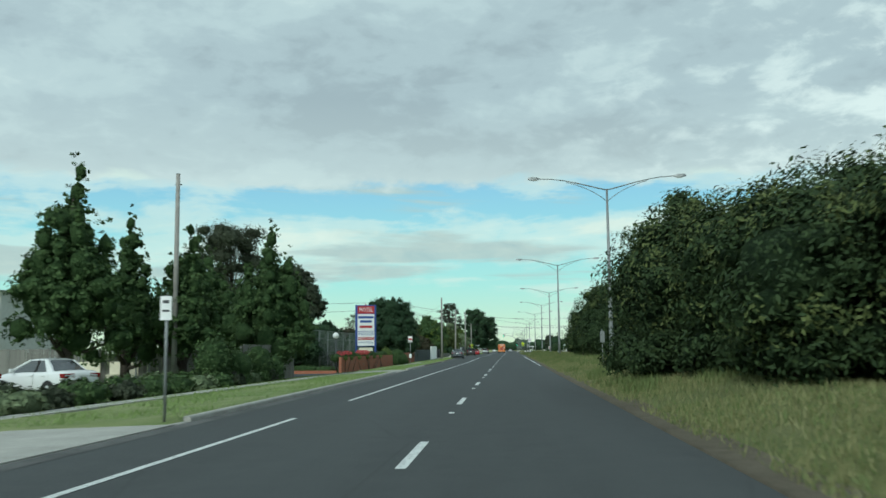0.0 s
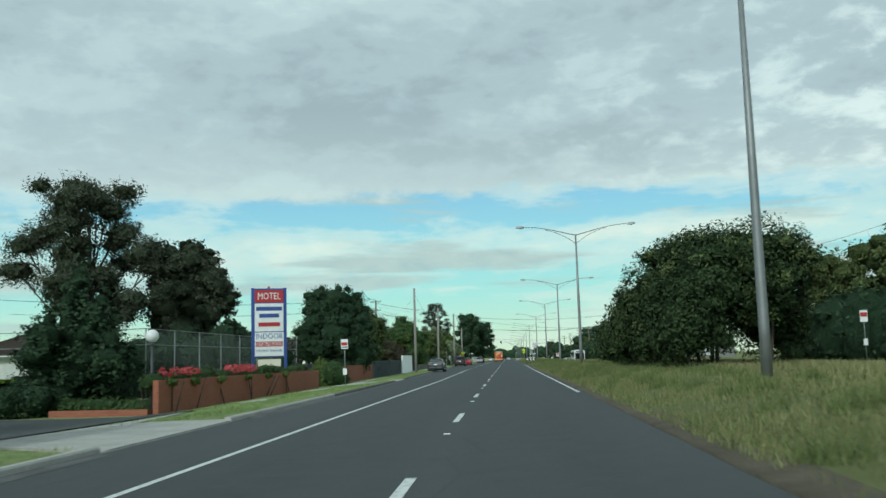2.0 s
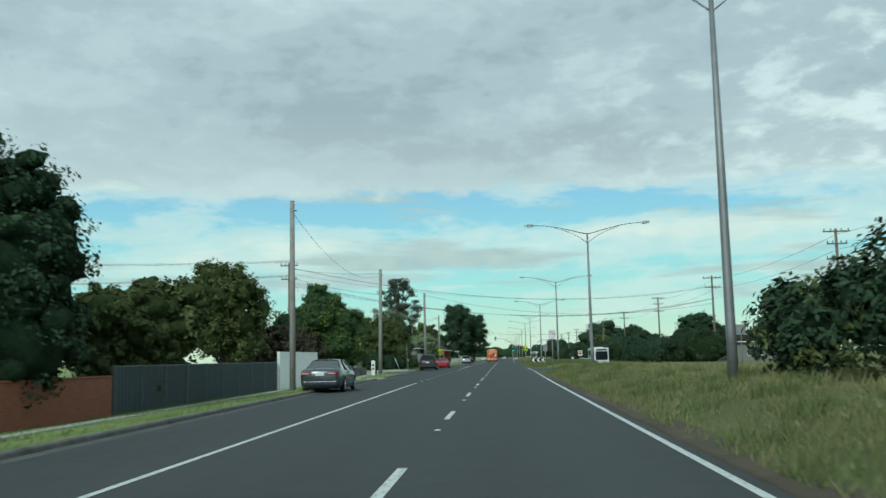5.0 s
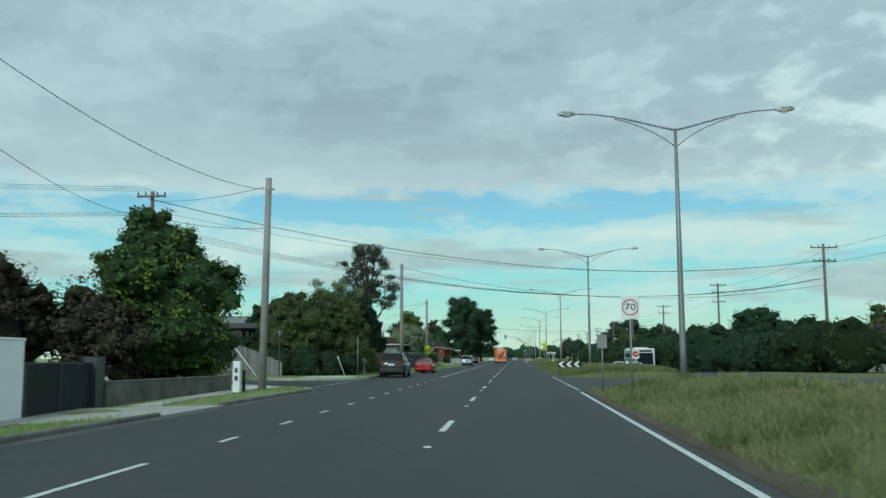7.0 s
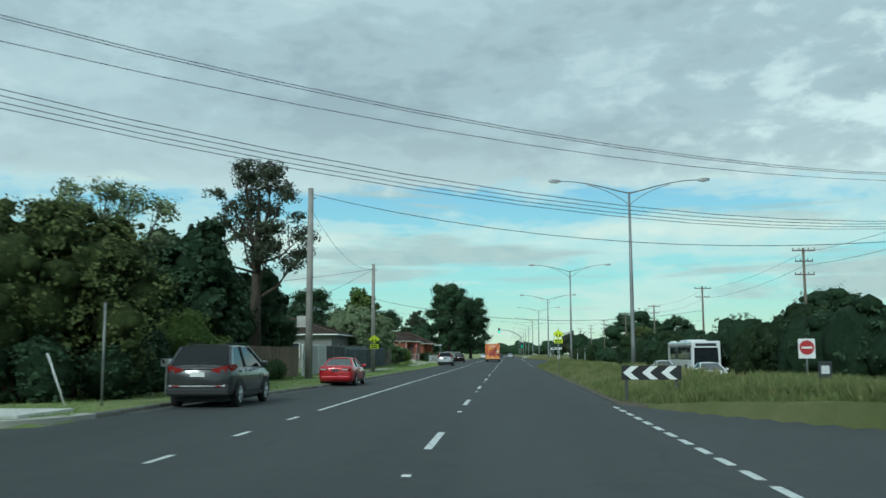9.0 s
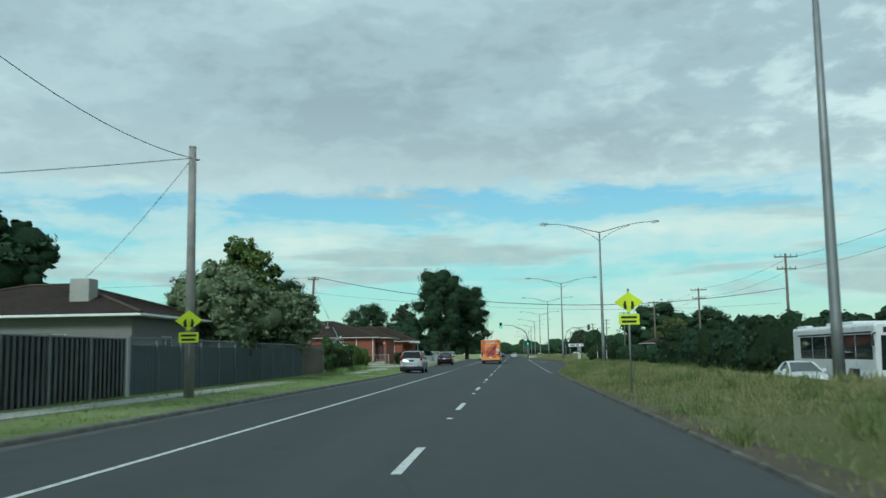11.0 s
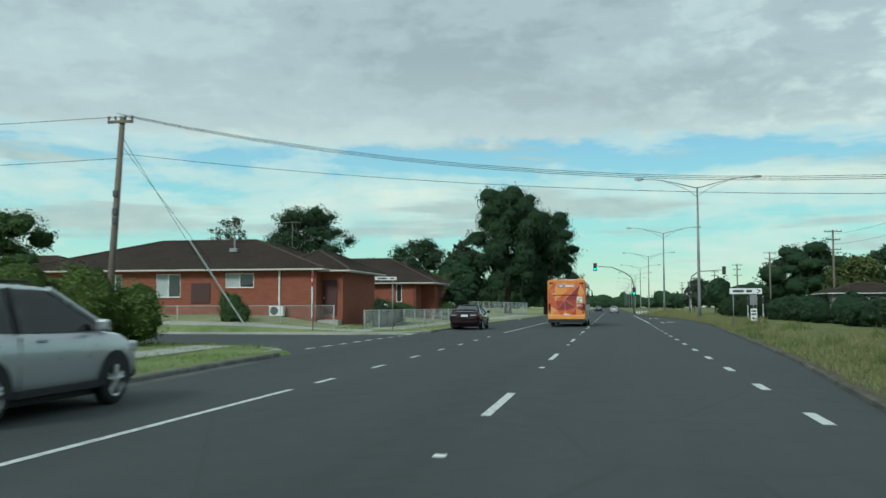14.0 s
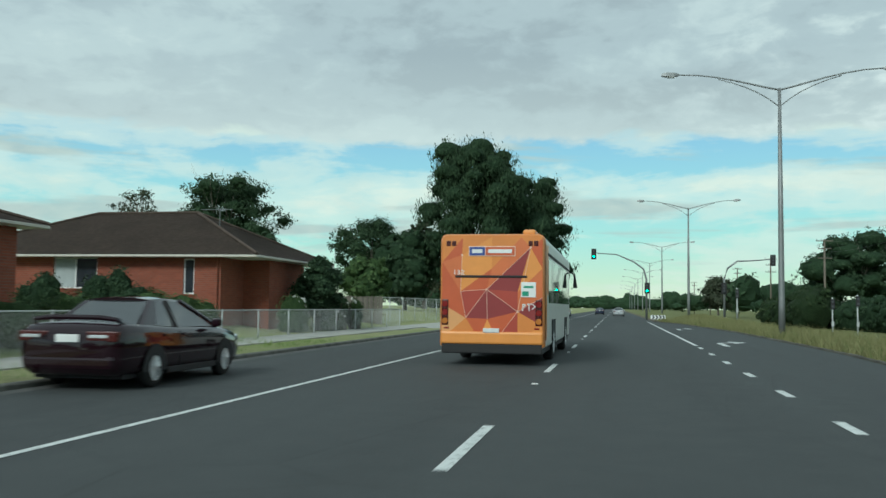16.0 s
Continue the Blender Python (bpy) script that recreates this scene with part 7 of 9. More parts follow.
def car(x, y, label, paint_mat, kind="sedan", rz=0.0, spoiler=False, dark_plate=False, group="parked cars", size=1.0):
    z0 = 0.0 if x < mx(y) else far_z(y)
    t = thing("car", x, y, z0 if x > kx(y) else wz(x, y), label, "car", group, rz)
    t.matrix_basis = t.matrix_basis @ Matrix.Diagonal((size, size, size, 1))
    if kind == "sedan":
        L, W, H, belt, wr, wb = 4.85, 0.915, 1.44, 0.95, 0.315, 2.75
        st = [(-2.42, 0.42, 0.86, 0.66), (-2.36, 0.27, 0.97, 0.80), (-2.18, 0.22, 1.02, 0.87), (-1.45, 0.2, 1.0, 0.91), (-0.4, 0.19, 0.96, 0.915), (0.7, 0.19, 0.95, 0.915), (1.15, 0.2, 0.93, 0.91), (1.9, 0.22, 0.84, 0.88), (2.25, 0.24, 0.74, 0.80), (2.42, 0.35, 0.60, 0.62)]
        cab = (-1.72, -0.95, 0.05, 1.12)
        hwb, hwr = 0.80, 0.56
    elif kind == "hatch":
        L, W, H, belt, wr, wb = 4.1, 0.86, 1.42, 0.92, 0.29, 2.5
        st = [(-2.05, 0.4, 0.84, 0.64), (-1.98, 0.25, 0.93, 0.78), (-1.75, 0.21, 0.97, 0.83), (-0.9, 0.2, 0.95, 0.86), (0.3, 0.19, 0.93, 0.86), (1.0, 0.2, 0.90, 0.85), (1.6, 0.22, 0.8, 0.82), (1.92, 0.26, 0.68, 0.74), (2.05, 0.35, 0.56, 0.6)]
        cab = (-1.5, -0.85, 0.0, 0.95)
        hwb, hwr = 0.76, 0.55
    else:
        L, W, H, belt, wr, wb = 4.4, 0.89, 1.64, 1.06, 0.345, 2.65
        st = [(-2.2, 0.5, 1.0, 0.70), (-2.13, 0.32, 1.06, 0.82), (-1.95, 0.28, 1.10, 0.87), (-1.2, 0.27, 1.09, 0.89), (0.0, 0.25, 1.06, 0.89), (0.95, 0.26, 1.05, 0.885), (1.6, 0.28, 0.98, 0.86), (2.0, 0.3, 0.86, 0.79), (2.2, 0.42, 0.7, 0.62)]
        cab = (-2.10, -1.52, -0.02, 1.16)
        hwb, hwr = 0.83, 0.66
    part("body", loft([body_ring(*s) for s in st]), M[paint_mat], t, shade=True)
    y0, y1, y2, y3 = cab
    zb = belt - 0.02
    zr = H - 0.035
    fz = lambda f: zb + (zr - zb) * f
    glass = "darkglass" if kind == "suv" else "clearglass"

    def pt(s_, yy, f):
        return Vector((s_ * (hwb + (hwr - hwb) * f + 0.012), yy, fz(f)))

    # roof panel
    rings = []
    for yy, f, in_ in ((y1 - 0.02, 0.955, 0.0), (y1 + 0.25, 0.985, 0.0), ((y1 + y2) / 2, 1.0, 0.0), (y2 - 0.2, 0.985, 0.0), (y2 + 0.03, 0.955, 0.0)):
        zt, w = fz(f) + 0.015, hwr + 0.012
        rings.append([(w, yy, zt - 0.075), (w + 0.004, yy, zt - 0.045), (w - 0.05, yy, zt), (w * 0.5, yy, zt + 0.03), (0, yy, zt + 0.036), (-w * 0.5, yy, zt + 0.03), (-w + 0.05, yy, zt), (-w - 0.004, yy, zt - 0.045), (-w, yy, zt - 0.075), (-w + 0.1, yy, zt - 0.05), (0, yy, zt - 0.015), (w - 0.1, yy, zt - 0.05)])
    cb = part("cabin", loft(rings), M[paint_mat], t, shade=False)
    ym = (y1 + y2) / 2 - 0.05
    back = y1 - 0.25 if kind != "suv" else (y0 + y1) / 2 - 0.08
    for s in (-1, 1):
        bm = bmesh.new()
        tube(bm, [pt(s, y3, 0.0), pt(s, y3 + (y2 - y3) * 0.5, 0.49), pt(s, y2, 0.95)], [0.045, 0.04, 0.045], 6)
        part("windscreen_pillar", bm, M[paint_mat], cb)
        bm = bmesh.new()
        tube(bm, [pt(s, ym, 0.0), pt(s, ym, 0.95)], 0.04, 6)
        part("door_pillar", bm, M["black"], cb, "black door pillar")
        # broad rear pillar
        q = [pt(s, y0 + 0.02, 0.0), pt(s, back - 0.02, 0.0), pt(s, y1 + 0.09, 0.93), pt(s, y1 - 0.04, 0.95)]
        bm = bmesh.new()
        inn = Vector((s * 0.07, 0, 0))
        a_, b_ = [bm.verts.new(v + Vector((s * 0.012, 0, 0))) for v in q], [bm.verts.new(v - inn) for v in q]
        bm.faces.new(a_)
        bm.faces.new(b_[::-1])
        for k in range(4):
            bm.faces.new((a_[k], b_[k], b_[(k + 1) % 4], a_[(k + 1) % 4]))
        bmesh.ops.recalc_face_normals(bm, faces=bm.faces)
        part("rear_pillar", bm, M[paint_mat], cb)
        a0 = [pt(s, back, 0.0), pt(s, ym - 0.03, 0.0), pt(s, ym - 0.03, 0.92), pt(s, y1 + 0.08, 0.92)]
        a1 = [pt(s, ym + 0.03, 0.0), pt(s, y3 - 0.06, 0.0), pt(s, y2 - 0.01, 0.92), pt(s, ym + 0.03, 0.92)]
        for q in (a0, a1):
            q = q if s > 0 else [q[1], q[0], q[3], q[2]]
            pane(cb, "side_window", q, glass, "tinted side window")
    # rear and front screens
    rear = [(-hwb, y0, zb), (hwb, y0, zb), (hwr, y1, fz(0.955)), (-hwr, y1, fz(0.955))]
    pane(cb, "rear_window", quad(rear, (0.05, 0.95, 0.0, 1.0), 0.01), glass, "tinted rear window")
    front = [(hwb, y3, zb), (-hwb, y3, zb), (-hwr, y2, fz(0.965)), (hwr, y2, fz(0.965))]
    pane(cb, "windscreen", quad(front, (0.03, 0.97, 0.0, 1.0), 0.01), glass, "tinted windscreen")
    # what shows of the inside
    bm = bmesh.new()
    box(bm, -hwb + 0.06, hwb - 0.06, y0 + 0.12, y3 - 0.2, belt - 0.05, belt + 0.045, 0.02)
    part("interior_tray", bm, M["dark"], cb, "dark interior trim")
    for sx_, sy_ in ((-0.36, y2 - 0.55), (0.36, y2 - 0.55), (-0.36, y1 + 0.12), (0.36, y1 + 0.12)):
        bm = bmesh.new()
        box(bm, sx_ - 0.22, sx_ + 0.22, sy_ - 0.06, sy_ + 0.06, belt, belt + (H - belt) * 0.42, 0.04)
        box(bm, sx_ - 0.12, sx_ + 0.12, sy_ - 0.05, sy_ + 0.04, belt + (H - belt) * 0.45, belt + (H - belt) * 0.72, 0.035)
        part("seat", bm, M["dark"], cb, "dark seat back with headrest")
    for s in (-1, 1):
        # mirror, handles, sill
        bm = bmesh.new()
        box(bm, s * (W + 0.08) - 0.09, s * (W + 0.08) + 0.09, y3 - 0.42, y3 - 0.30, belt - 0.02, belt + 0.13, 0.035)
        part("mirror", bm, M[paint_mat], t)
        for yy in (ym - 0.5, y2 - 0.35):
            bm = bmesh.new()
            box(bm, s * W - 0.015, s * W + 0.018, yy - 0.1, yy + 0.08, belt - 0.14, belt - 0.10, 0.008)
            part("door_handle", bm, M[paint_mat], t)
        bm = bmesh.new()
        box(bm, s * W * 0.985 - 0.02, s * W * 0.985 + 0.012, -wb / 2 + 0.42, wb / 2 - 0.42, st[3][1] + 0.0, st[3][1] + 0.1, 0.012)
        part("sill", bm, M["black"], t, "black sill")
        for yy in (ym, ):
            bm = bmesh.new()
            box(bm, s * W * 0.99 - 0.01, s * W * 0.99 + 0.006, yy - 0.004, yy + 0.004, st[3][1] + 0.12, belt - 0.06)
            part("door_gap", bm, M["black"], t, "dark door gap")
    for yy in (-wb / 2 - 0.02, wb / 2 - 0.02):
        for s in (-1, 1):
            bm = bmesh.new()
            n = 18
            cz = wr
            vs0, vs1 = [], []
            for k in range(n + 1):
                a = math.pi * k / n
                for r_, lst in ((wr + 0.065, vs0), (wr * 0.6, vs1)):
                    lst.append(bm.verts.new((s * (W + 0.004), yy + r_ * math.cos(a), cz + r_ * math.sin(a) - (0.05 if k in (0, n) else 0))))
            for k in range(n):
                bm.faces.new((vs0[k], vs0[k + 1], vs1[k + 1], vs1[k]))
            part("wheel_arch", bm, M["black"], t, "dark wheel arch")
            wheel(t, s * (W + 0.012), yy, wr, 0.21, s, 8 if spoiler else 5)
    yr = st[0][0]
    bw = st[0][3]
    # tail lamps, plate, bumper strip
    for s in (-1, 1):
        if kind == "suv":
            bm = bmesh.new()
            if dark_plate:
                box(bm, s * 0.745 - 0.085, s * 0.745 + 0.085, yr + 0.0, yr + 0.28, belt - 0.14, belt + 0.14, 0.03)
            else:
                # wedge that narrows towards the tailgate and wraps the corner
                ring = [[(s * x_, yr + d_ + e_, z_) for d_, z_ in ((0.0, belt - lo_), (0.0, belt + hi_), (0.12, belt + hi_), (0.12, belt - lo_))] for x_, e_, lo_, hi_ in ((0.36, -0.012, 0.10, -0.06), (0.55, -0.012, 0.16, -0.02), (0.74, 0.03, 0.18, 0.03), (0.86, 0.20, 0.12, 0.06), (0.885, 0.42, 0.04, 0.05))]
                vs = [[bm.verts.new(p) for p in r_] for r_ in ring]
                for u_, v_ in zip(vs, vs[1:]):
                    for k in range(4):
                        bm.faces.new((u_[k], u_[(k + 1) % 4], v_[(k + 1) % 4], v_[k]))
                bm.faces.new(vs[0])
                bm.faces.new(vs[-1])
                bmesh.ops.recalc_face_normals(bm, faces=bm.faces)
            lamp_ = part("tail_lamp", bm, M["tail"], t, "red tail lamp")
            if dark_plate:
                # tall lamp running up the rear pillar
                bm = bmesh.new()
                ring = [[(s * (0.815 - 0.13 * f) + a * (1.0 - 0.4 * f), -2.10 + 0.58 * f + b, belt + 0.10 + 0.46 * f) for a, b in ((-0.05, -0.02), (0.045, -0.02), (0.05, 0.16), (-0.05, 0.16))] for f in (0.0, 0.5, 0.95)]
                vs = [[bm.verts.new(p) for p in r_] for r_ in ring]
                for u_, v_ in zip(vs, vs[1:]):
                    for k in range(4):
                        bm.faces.new((u_[k], u_[(k + 1) % 4], v_[(k + 1) % 4], v_[k]))
                bm.faces.new(vs[0])
                bm.faces.new(vs[-1])
                bmesh.ops.recalc_face_normals(bm, faces=bm.faces)
                part("upper_lens", bm, M["tail"], lamp_)
        else:
            bm = bmesh.new()
            box(bm, s * 0.56 - 0.26, s * 0.56 + 0.24, yr + 0.0, yr + 0.22, belt - 0.20, belt - 0.04, 0.02)
            l_ = part("tail_lamp", bm, M["tail_dark" if spoiler else "tail"], t, "red tail lamp")
            bm = bmesh.new()
            box(bm, s * 0.56 - 0.22, s * 0.56 + 0.1, yr - 0.006, yr + 0.02, belt - 0.145, belt - 0.095, 0.01)
            part("reverse_lens", bm, M["headlamp"], l_, "clear reversing lens")
        yf = st[-1][0]
        bm = bmesh.new()
        box(bm, s * 0.6 - 0.22, s * 0.6 + 0.16, yf - 0.34, yf - 0.06, belt - 0.36, belt - 0.20, 0.04)
        part("headlamp", bm, M["headlamp"], t, "clear headlamp")
    bm = bmesh.new()
    low_ = 0.05 if kind == "suv" and not dark_plate else 0.0
    box(bm, -0.19, 0.19, yr - 0.02, yr + 0.05, belt - 0.21 - low_, belt - 0.09 - low_, 0.006)
    part("number_plate", bm, M["dark" if dark_plate else "plate"], t, "plain number plate")
    bm = bmesh.new()
    box(bm, -bw - 0.1, bw + 0.1, yr - 0.012, yr + 0.22, st[0][1] - 0.1, st[0][1] + 0.13, 0.075)
    rb = part("rear_bumper", bm, M[paint_mat], t)
    if kind == "suv":
        bm = bmesh.new()
        box(bm, -bw - 0.12, bw + 0.12, yr - 0.03, yr + 0.25, st[0][1] - 0.17, st[0][1] + 0.02, 0.05)
        part("valance", bm, M["black"], rb, "black plastic lower bumper")
        for s in (-1, 1):
            bm = bmesh.new()
            box(bm, s * 0.55 - 0.09, s * 0.55 + 0.09, yr - 0.042, yr, st[0][1] + 0.05, st[0][1] + 0.08, 0.006)
            part("reflector", bm, M["tail"], rb, "small red reflector")
        bm = bmesh.new()
        box(bm, -0.36, 0.36, yr - 0.024, yr + 0.03, belt - 0.075, belt - 0.045, 0.008)
        part("trim_bar", bm, M["chrome" if dark_plate else "black"], t, "tailgate strip above the plate")
        bm = bmesh.new()
        box(bm, -0.03, 0.03, y0 - 0.03, y0 + 0.03, belt + 0.02, belt + 0.07, 0.01)
        tube(bm, [(0, y0 - 0.02, belt + 0.06), (0.42, y0 + 0.06, belt + 0.14)], 0.012, 5)
        part("wiper", bm, M["black"], t, "black rear wiper")
    bm = bmesh.new()
    yf = st[-1][0]
    box(bm, -st[-1][3] - 0.08, st[-1][3] + 0.08, yf - 0.2, yf + 0.03, st[-1][1] - 0.1, st[-1][1] + 0.1, 0.05)
    part("front_bumper", bm, M["black"], t)
    bm = bmesh.new()
    box(bm, -W * 0.82, W * 0.82, -L / 2 + 0.35, L / 2 - 0.35, 0.17, 0.3)
    part("underside", bm, M["black"], t, "dark underside")
    if spoiler:
        bm = bmesh.new()
        pts = [(-0.74, yr + 0.32, belt + 0.05), (-0.70, yr + 0.22, belt + 0.13), (-0.4, yr + 0.2, belt + 0.165), (0.4, yr + 0.2, belt + 0.165), (0.70, yr + 0.22, belt + 0.13), (0.74, yr + 0.32, belt + 0.05)]
        tube(bm, pts, [0.03, 0.04, 0.045, 0.045, 0.04, 0.03], 6)
        part("spoiler", bm, M[paint_mat], t, "boot-lid spoiler")
    if kind == "suv":
        for s in (-1, 1):
            bm = bmesh.new()
            tube(bm, [(s * 0.52, y1 + 0.1, H - 0.01), (s * 0.52, y1 + 0.2, H + 0.03), (s * 0.52, y2 - 0.2, H + 0.03), (s * 0.52, y2 - 0.1, H - 0.01)], 0.018, 6)
            part("roof_rail", bm, M["black"], t)
    return t


M["car_maroon"] = carpaint("paint_maroon", (0.012, 0.0025, 0.006), 0.0, 0.55, 0.08, 0.15, 0.3)
M["car_grey"] = carpaint("paint_dark_grey", (0.035, 0.036, 0.038), 0.3, 0.6)
M["car_silver"] = carpaint("paint_silver", (0.47, 0.49, 0.51), 0.45)
M["car_red"] = carpaint("paint_red", (0.42, 0.012, 0.02), 0.1)
M["car_white"] = carpaint("paint_white", (0.72, 0.73, 0.73), 0.0)
M["car_slate"] = carpaint("paint_slate", (0.085, 0.095, 0.105), 0.5)
M["car_blue"] = carpaint("paint_navy", (0.012, 0.02, 0.05), 0.3)

car(-6.98, 329.72, "dark maroon sedan with a boot spoiler parked at the kerb", "car_maroon", "sedan", 1.0, spoiler=True, size=1.03)
car(-6.15, 285.2, "silver compact wagon parked at the kerb", "car_silver", "suv", 0.5, dark_plate=True)
car(-7.20, 202.6, "dark grey compact wagon parked at the kerb", "car_grey", "suv", 0.6, size=1.06)
car(-6.60, 219.2, "bright red small sedan parked near a pole", "car_red", "sedan", 0.5, dark_plate=True, size=0.9)
car(-6.5, 138.3, "slate grey sedan parked beside a white wall", "car_slate", "sedan", 0.5)
car(-16.0, 32.6, "white hatchback standing in the car park", "car_white", "hatch", 66, group="car park cars")
car(-19.0, 30.8, "white sedan standing in the car park", "car_white", "sedan", 66, group="car park cars")
car(14.6, 238.0, "white sedan on the far carriageway", "car_white", "sedan", 180, group="cars on the far carriageway")
car(15.6, 262.0, "white hatchback on the far carriageway", "car_white", "hatch", 180, group="cars on the far carriageway")
car(-1.8, 505.0, "distant dark sedan ahead on the road", "car_blue", "sedan", 0, group="distant cars")
car(1.9, 470.0, "distant silver sedan ahead on the road", "car_silver", "sedan", 0, group="distant cars")
car(-6.2, 455.0, "distant white hatchback at the kerb", "car_white", "hatch", 0, group="distant cars")

# ---- buses ----
PAL = [(0.62, 0.22, 0.05), (0.70, 0.28, 0.065), (0.50, 0.10, 0.035), (0.36, 0.055, 0.035), (0.24, 0.035, 0.035), (0.57, 0.15, 0.05), (0.66, 0.33, 0.13)]
BUSM = [paint("bus_livery_%s" % n, c, 0.35, 0.0, 0.08, 2.0, 0.04) for n, c in zip(("orange", "amber", "rust", "brick", "plum", "ember", "peach"), PAL)]
M["bus_side"] = paint("bus_white", (0.62, 0.63, 0.60), 0.35, 0.0, 0.12)
M["lamp_amber"] = paint("amber_lens", (0.45, 0.16, 0.03), 0.2)
M["seam"] = paint("livery_line", (0.75, 0.52, 0.40), 0.4)


def rounded(w, h0, h1, r, n=5):
    pts = []
    for cx, cz, a0 in ((w - r, h0 + r * 0.4, -90), (w - r, h1 - r, 0), (-(w - r), h1 - r, 90), (-(w - r), h0 + r * 0.4, 180)):
        rr_ = r if cz > h0 + r else r * 0.4
        cxx = cx if rr_ == r else (w - rr_ if cx > 0 else -(w - rr_))
        for k in range(n + 1):
            a = math.radians(a0 + 90 * k / n)
            pts.append((cxx + rr_ * math.cos(a), cz + rr_ * math.sin(a)))
    return pts


def bus(x, y, rz, label, livery=True):
    t = thing("bus", x, y, 0.0 if x < 10 else far_z(y), label, "bus", rz=rz)
    L, W, H = 11.6, 1.25, 3.12
    prof = rounded(W, 0.42, H, 0.16)
    rings = [[(a * 0.965, -L / 2 - 0.03, 0.42 + (b - 0.42) * 0.985) for a, b in prof], [(a, -L / 2 + 0.06, b) for a, b in prof], [(a, L / 2 - 0.1, b) for a, b in prof], [(a * 0.95, L / 2, 0.45 + (b - 0.45) * 0.97) for a, b in prof]]
    part("body", loft(rings), M["bus_side"] if livery else M["car_white"], t, "white bus body")
    yr = -L / 2 - 0.035
    if livery:
        cap = [[(a * 0.972, -L / 2 - 0.032, 0.42 + (b - 0.42) * 0.99) for a, b in prof], [(a * 1.004, -L / 2 + 0.06, b + 0.006) for a, b in prof], [(a * 1.004, -L / 2 + 0.32, b + 0.006) for a, b in prof]]
        part("rear_cap", loft(cap), BUSM[0], t, "orange rear corner panel")
        # faceted livery: a jittered lattice of triangles over the rear
        r = random.Random(21)
        nodes = [(-1.2, 0.62), (-0.3, 0.62), (0.12, 0.62), (0.62, 0.62), (1.2, 0.62), (-1.2, 1.45), (-0.62, 1.12), (-0.1, 1.10), (0.62, 1.28), (1.2, 0.95), (-0.75, 1.75), (-0.12, 1.80), (0.62, 1.75), (1.2, 1.62), (-1.2, 2.45), (-0.72, 2.62), (0.0, 2.3), (0.92, 2.8), (1.2, 2.3), (-1.2, 3.0), (-0.7, 3.04), (0.0, 3.05), (0.7, 3.04), (1.2, 3.0)]
        tris = [(0, 1, 6), (0, 6, 5), (1, 2, 7), (1, 7, 6), (2, 3, 8), (2, 8, 7), (3, 4, 9), (3, 9, 8), (5, 6, 10), (6, 7, 11), (6, 11, 10), (7, 8, 11), (8, 12, 11), (8, 9, 13), (8, 13, 12), (5, 10, 14), (10, 15, 14), (10, 11, 16), (10, 16, 15), (11, 12, 17), (11, 17, 16), (12, 13, 18), (12, 18, 17), (14, 15, 20), (14, 20, 19), (15, 16, 21), (15, 21, 20), (16, 17, 22), (16, 22, 21), (17, 18, 23), (17, 23, 22)]
        cols = [0, 6, 1, 2, 3, 2, 1, 0, 2, 4, 3, 4, 3, 4, 5, 2, 5, 2, 1, 4, 5, 5, 1, 2, 0, 1, 0, 5, 0, 2, 0]
        for tri, ci in zip(tris, cols):
            bm = bmesh.new()
            vs = [bm.verts.new((nodes[i][0], yr - 0.012, nodes[i][1])) for i in tri]
            lo = [bm.verts.new((nodes[i][0], yr + 0.03, nodes[i][1])) for i in tri]
            bm.faces.new(vs)
            for k in range(3):
                bm.faces.new((vs[k], lo[k], lo[(k + 1) % 3], vs[(k + 1) % 3]))
            part("livery_facet", bm, BUSM[ci], t)
        bm = bmesh.new()
        for i, j in ((11, 17), (11, 8), (8, 17), (11, 10), (11, 6), (7, 11), (15, 10), (8, 13), (8, 2), (10, 6)):
            a, b = nodes[i], nodes[j]
            tube(bm, [(a[0], yr - 0.012, a[1]), (b[0], yr - 0.012, b[1])], 0.006, 4)
        for i in (11, 15, 8, 17):
            tube(bm, [(nodes[i][0], yr - 0.012, nodes[i][1]), (nodes[i][0], yr - 0.022, nodes[i][1])], 0.026, 8)
        part("livery_lines", bm, M["seam"], t, "pale livery lines")
        # operator panel, drawn plain
        bm = bmesh.new()
        box(bm, -0.56, 0.56, yr - 0.024, yr - 0.012, 2.59, 2.83, 0.005)
        pl = part("sign_panel", bm, M["seam"], t, "pale outlined sign panel")
        for a, b, mt in ((-0.54, -0.17, "blue"), (-0.15, 0.54, "sign_rust")):
            bm = bmesh.new()
            box(bm, a, b, yr - 0.03, yr - 0.024, 2.61, 2.81)
            part("field", bm, M["blue"] if mt == "blue" else BUSM[2], pl)
        for a, b in ((-0.48, -0.23), (-0.09, 0.48)):
            bm = bmesh.new()
            box(bm, a, b, yr - 0.034, yr - 0.030, 2.665, 2.755)
            part("bar", bm, M["white"], pl)
        lettering(t, "132", 0.16, pose(-0.80, yr - 0.018, 2.2, 90, 0, 0), M["white"], 0.24)
        bm = bmesh.new()
        box(bm, 0.70, 1.05, yr - 0.026, yr - 0.012, 1.62, 1.98, 0.005)
        pl = part("notice", bm, M["white"], t, "white notice with green shapes")
        for a, b, c, d in ((0.73, 0.88, 1.65, 1.76), (0.76, 0.99, 1.84, 1.89)):
            bm = bmesh.new()
            box(bm, a, b, yr - 0.031, yr - 0.026, c, d)
            part("shape", bm, M["green_note"], pl)
        bm = bmesh.new()
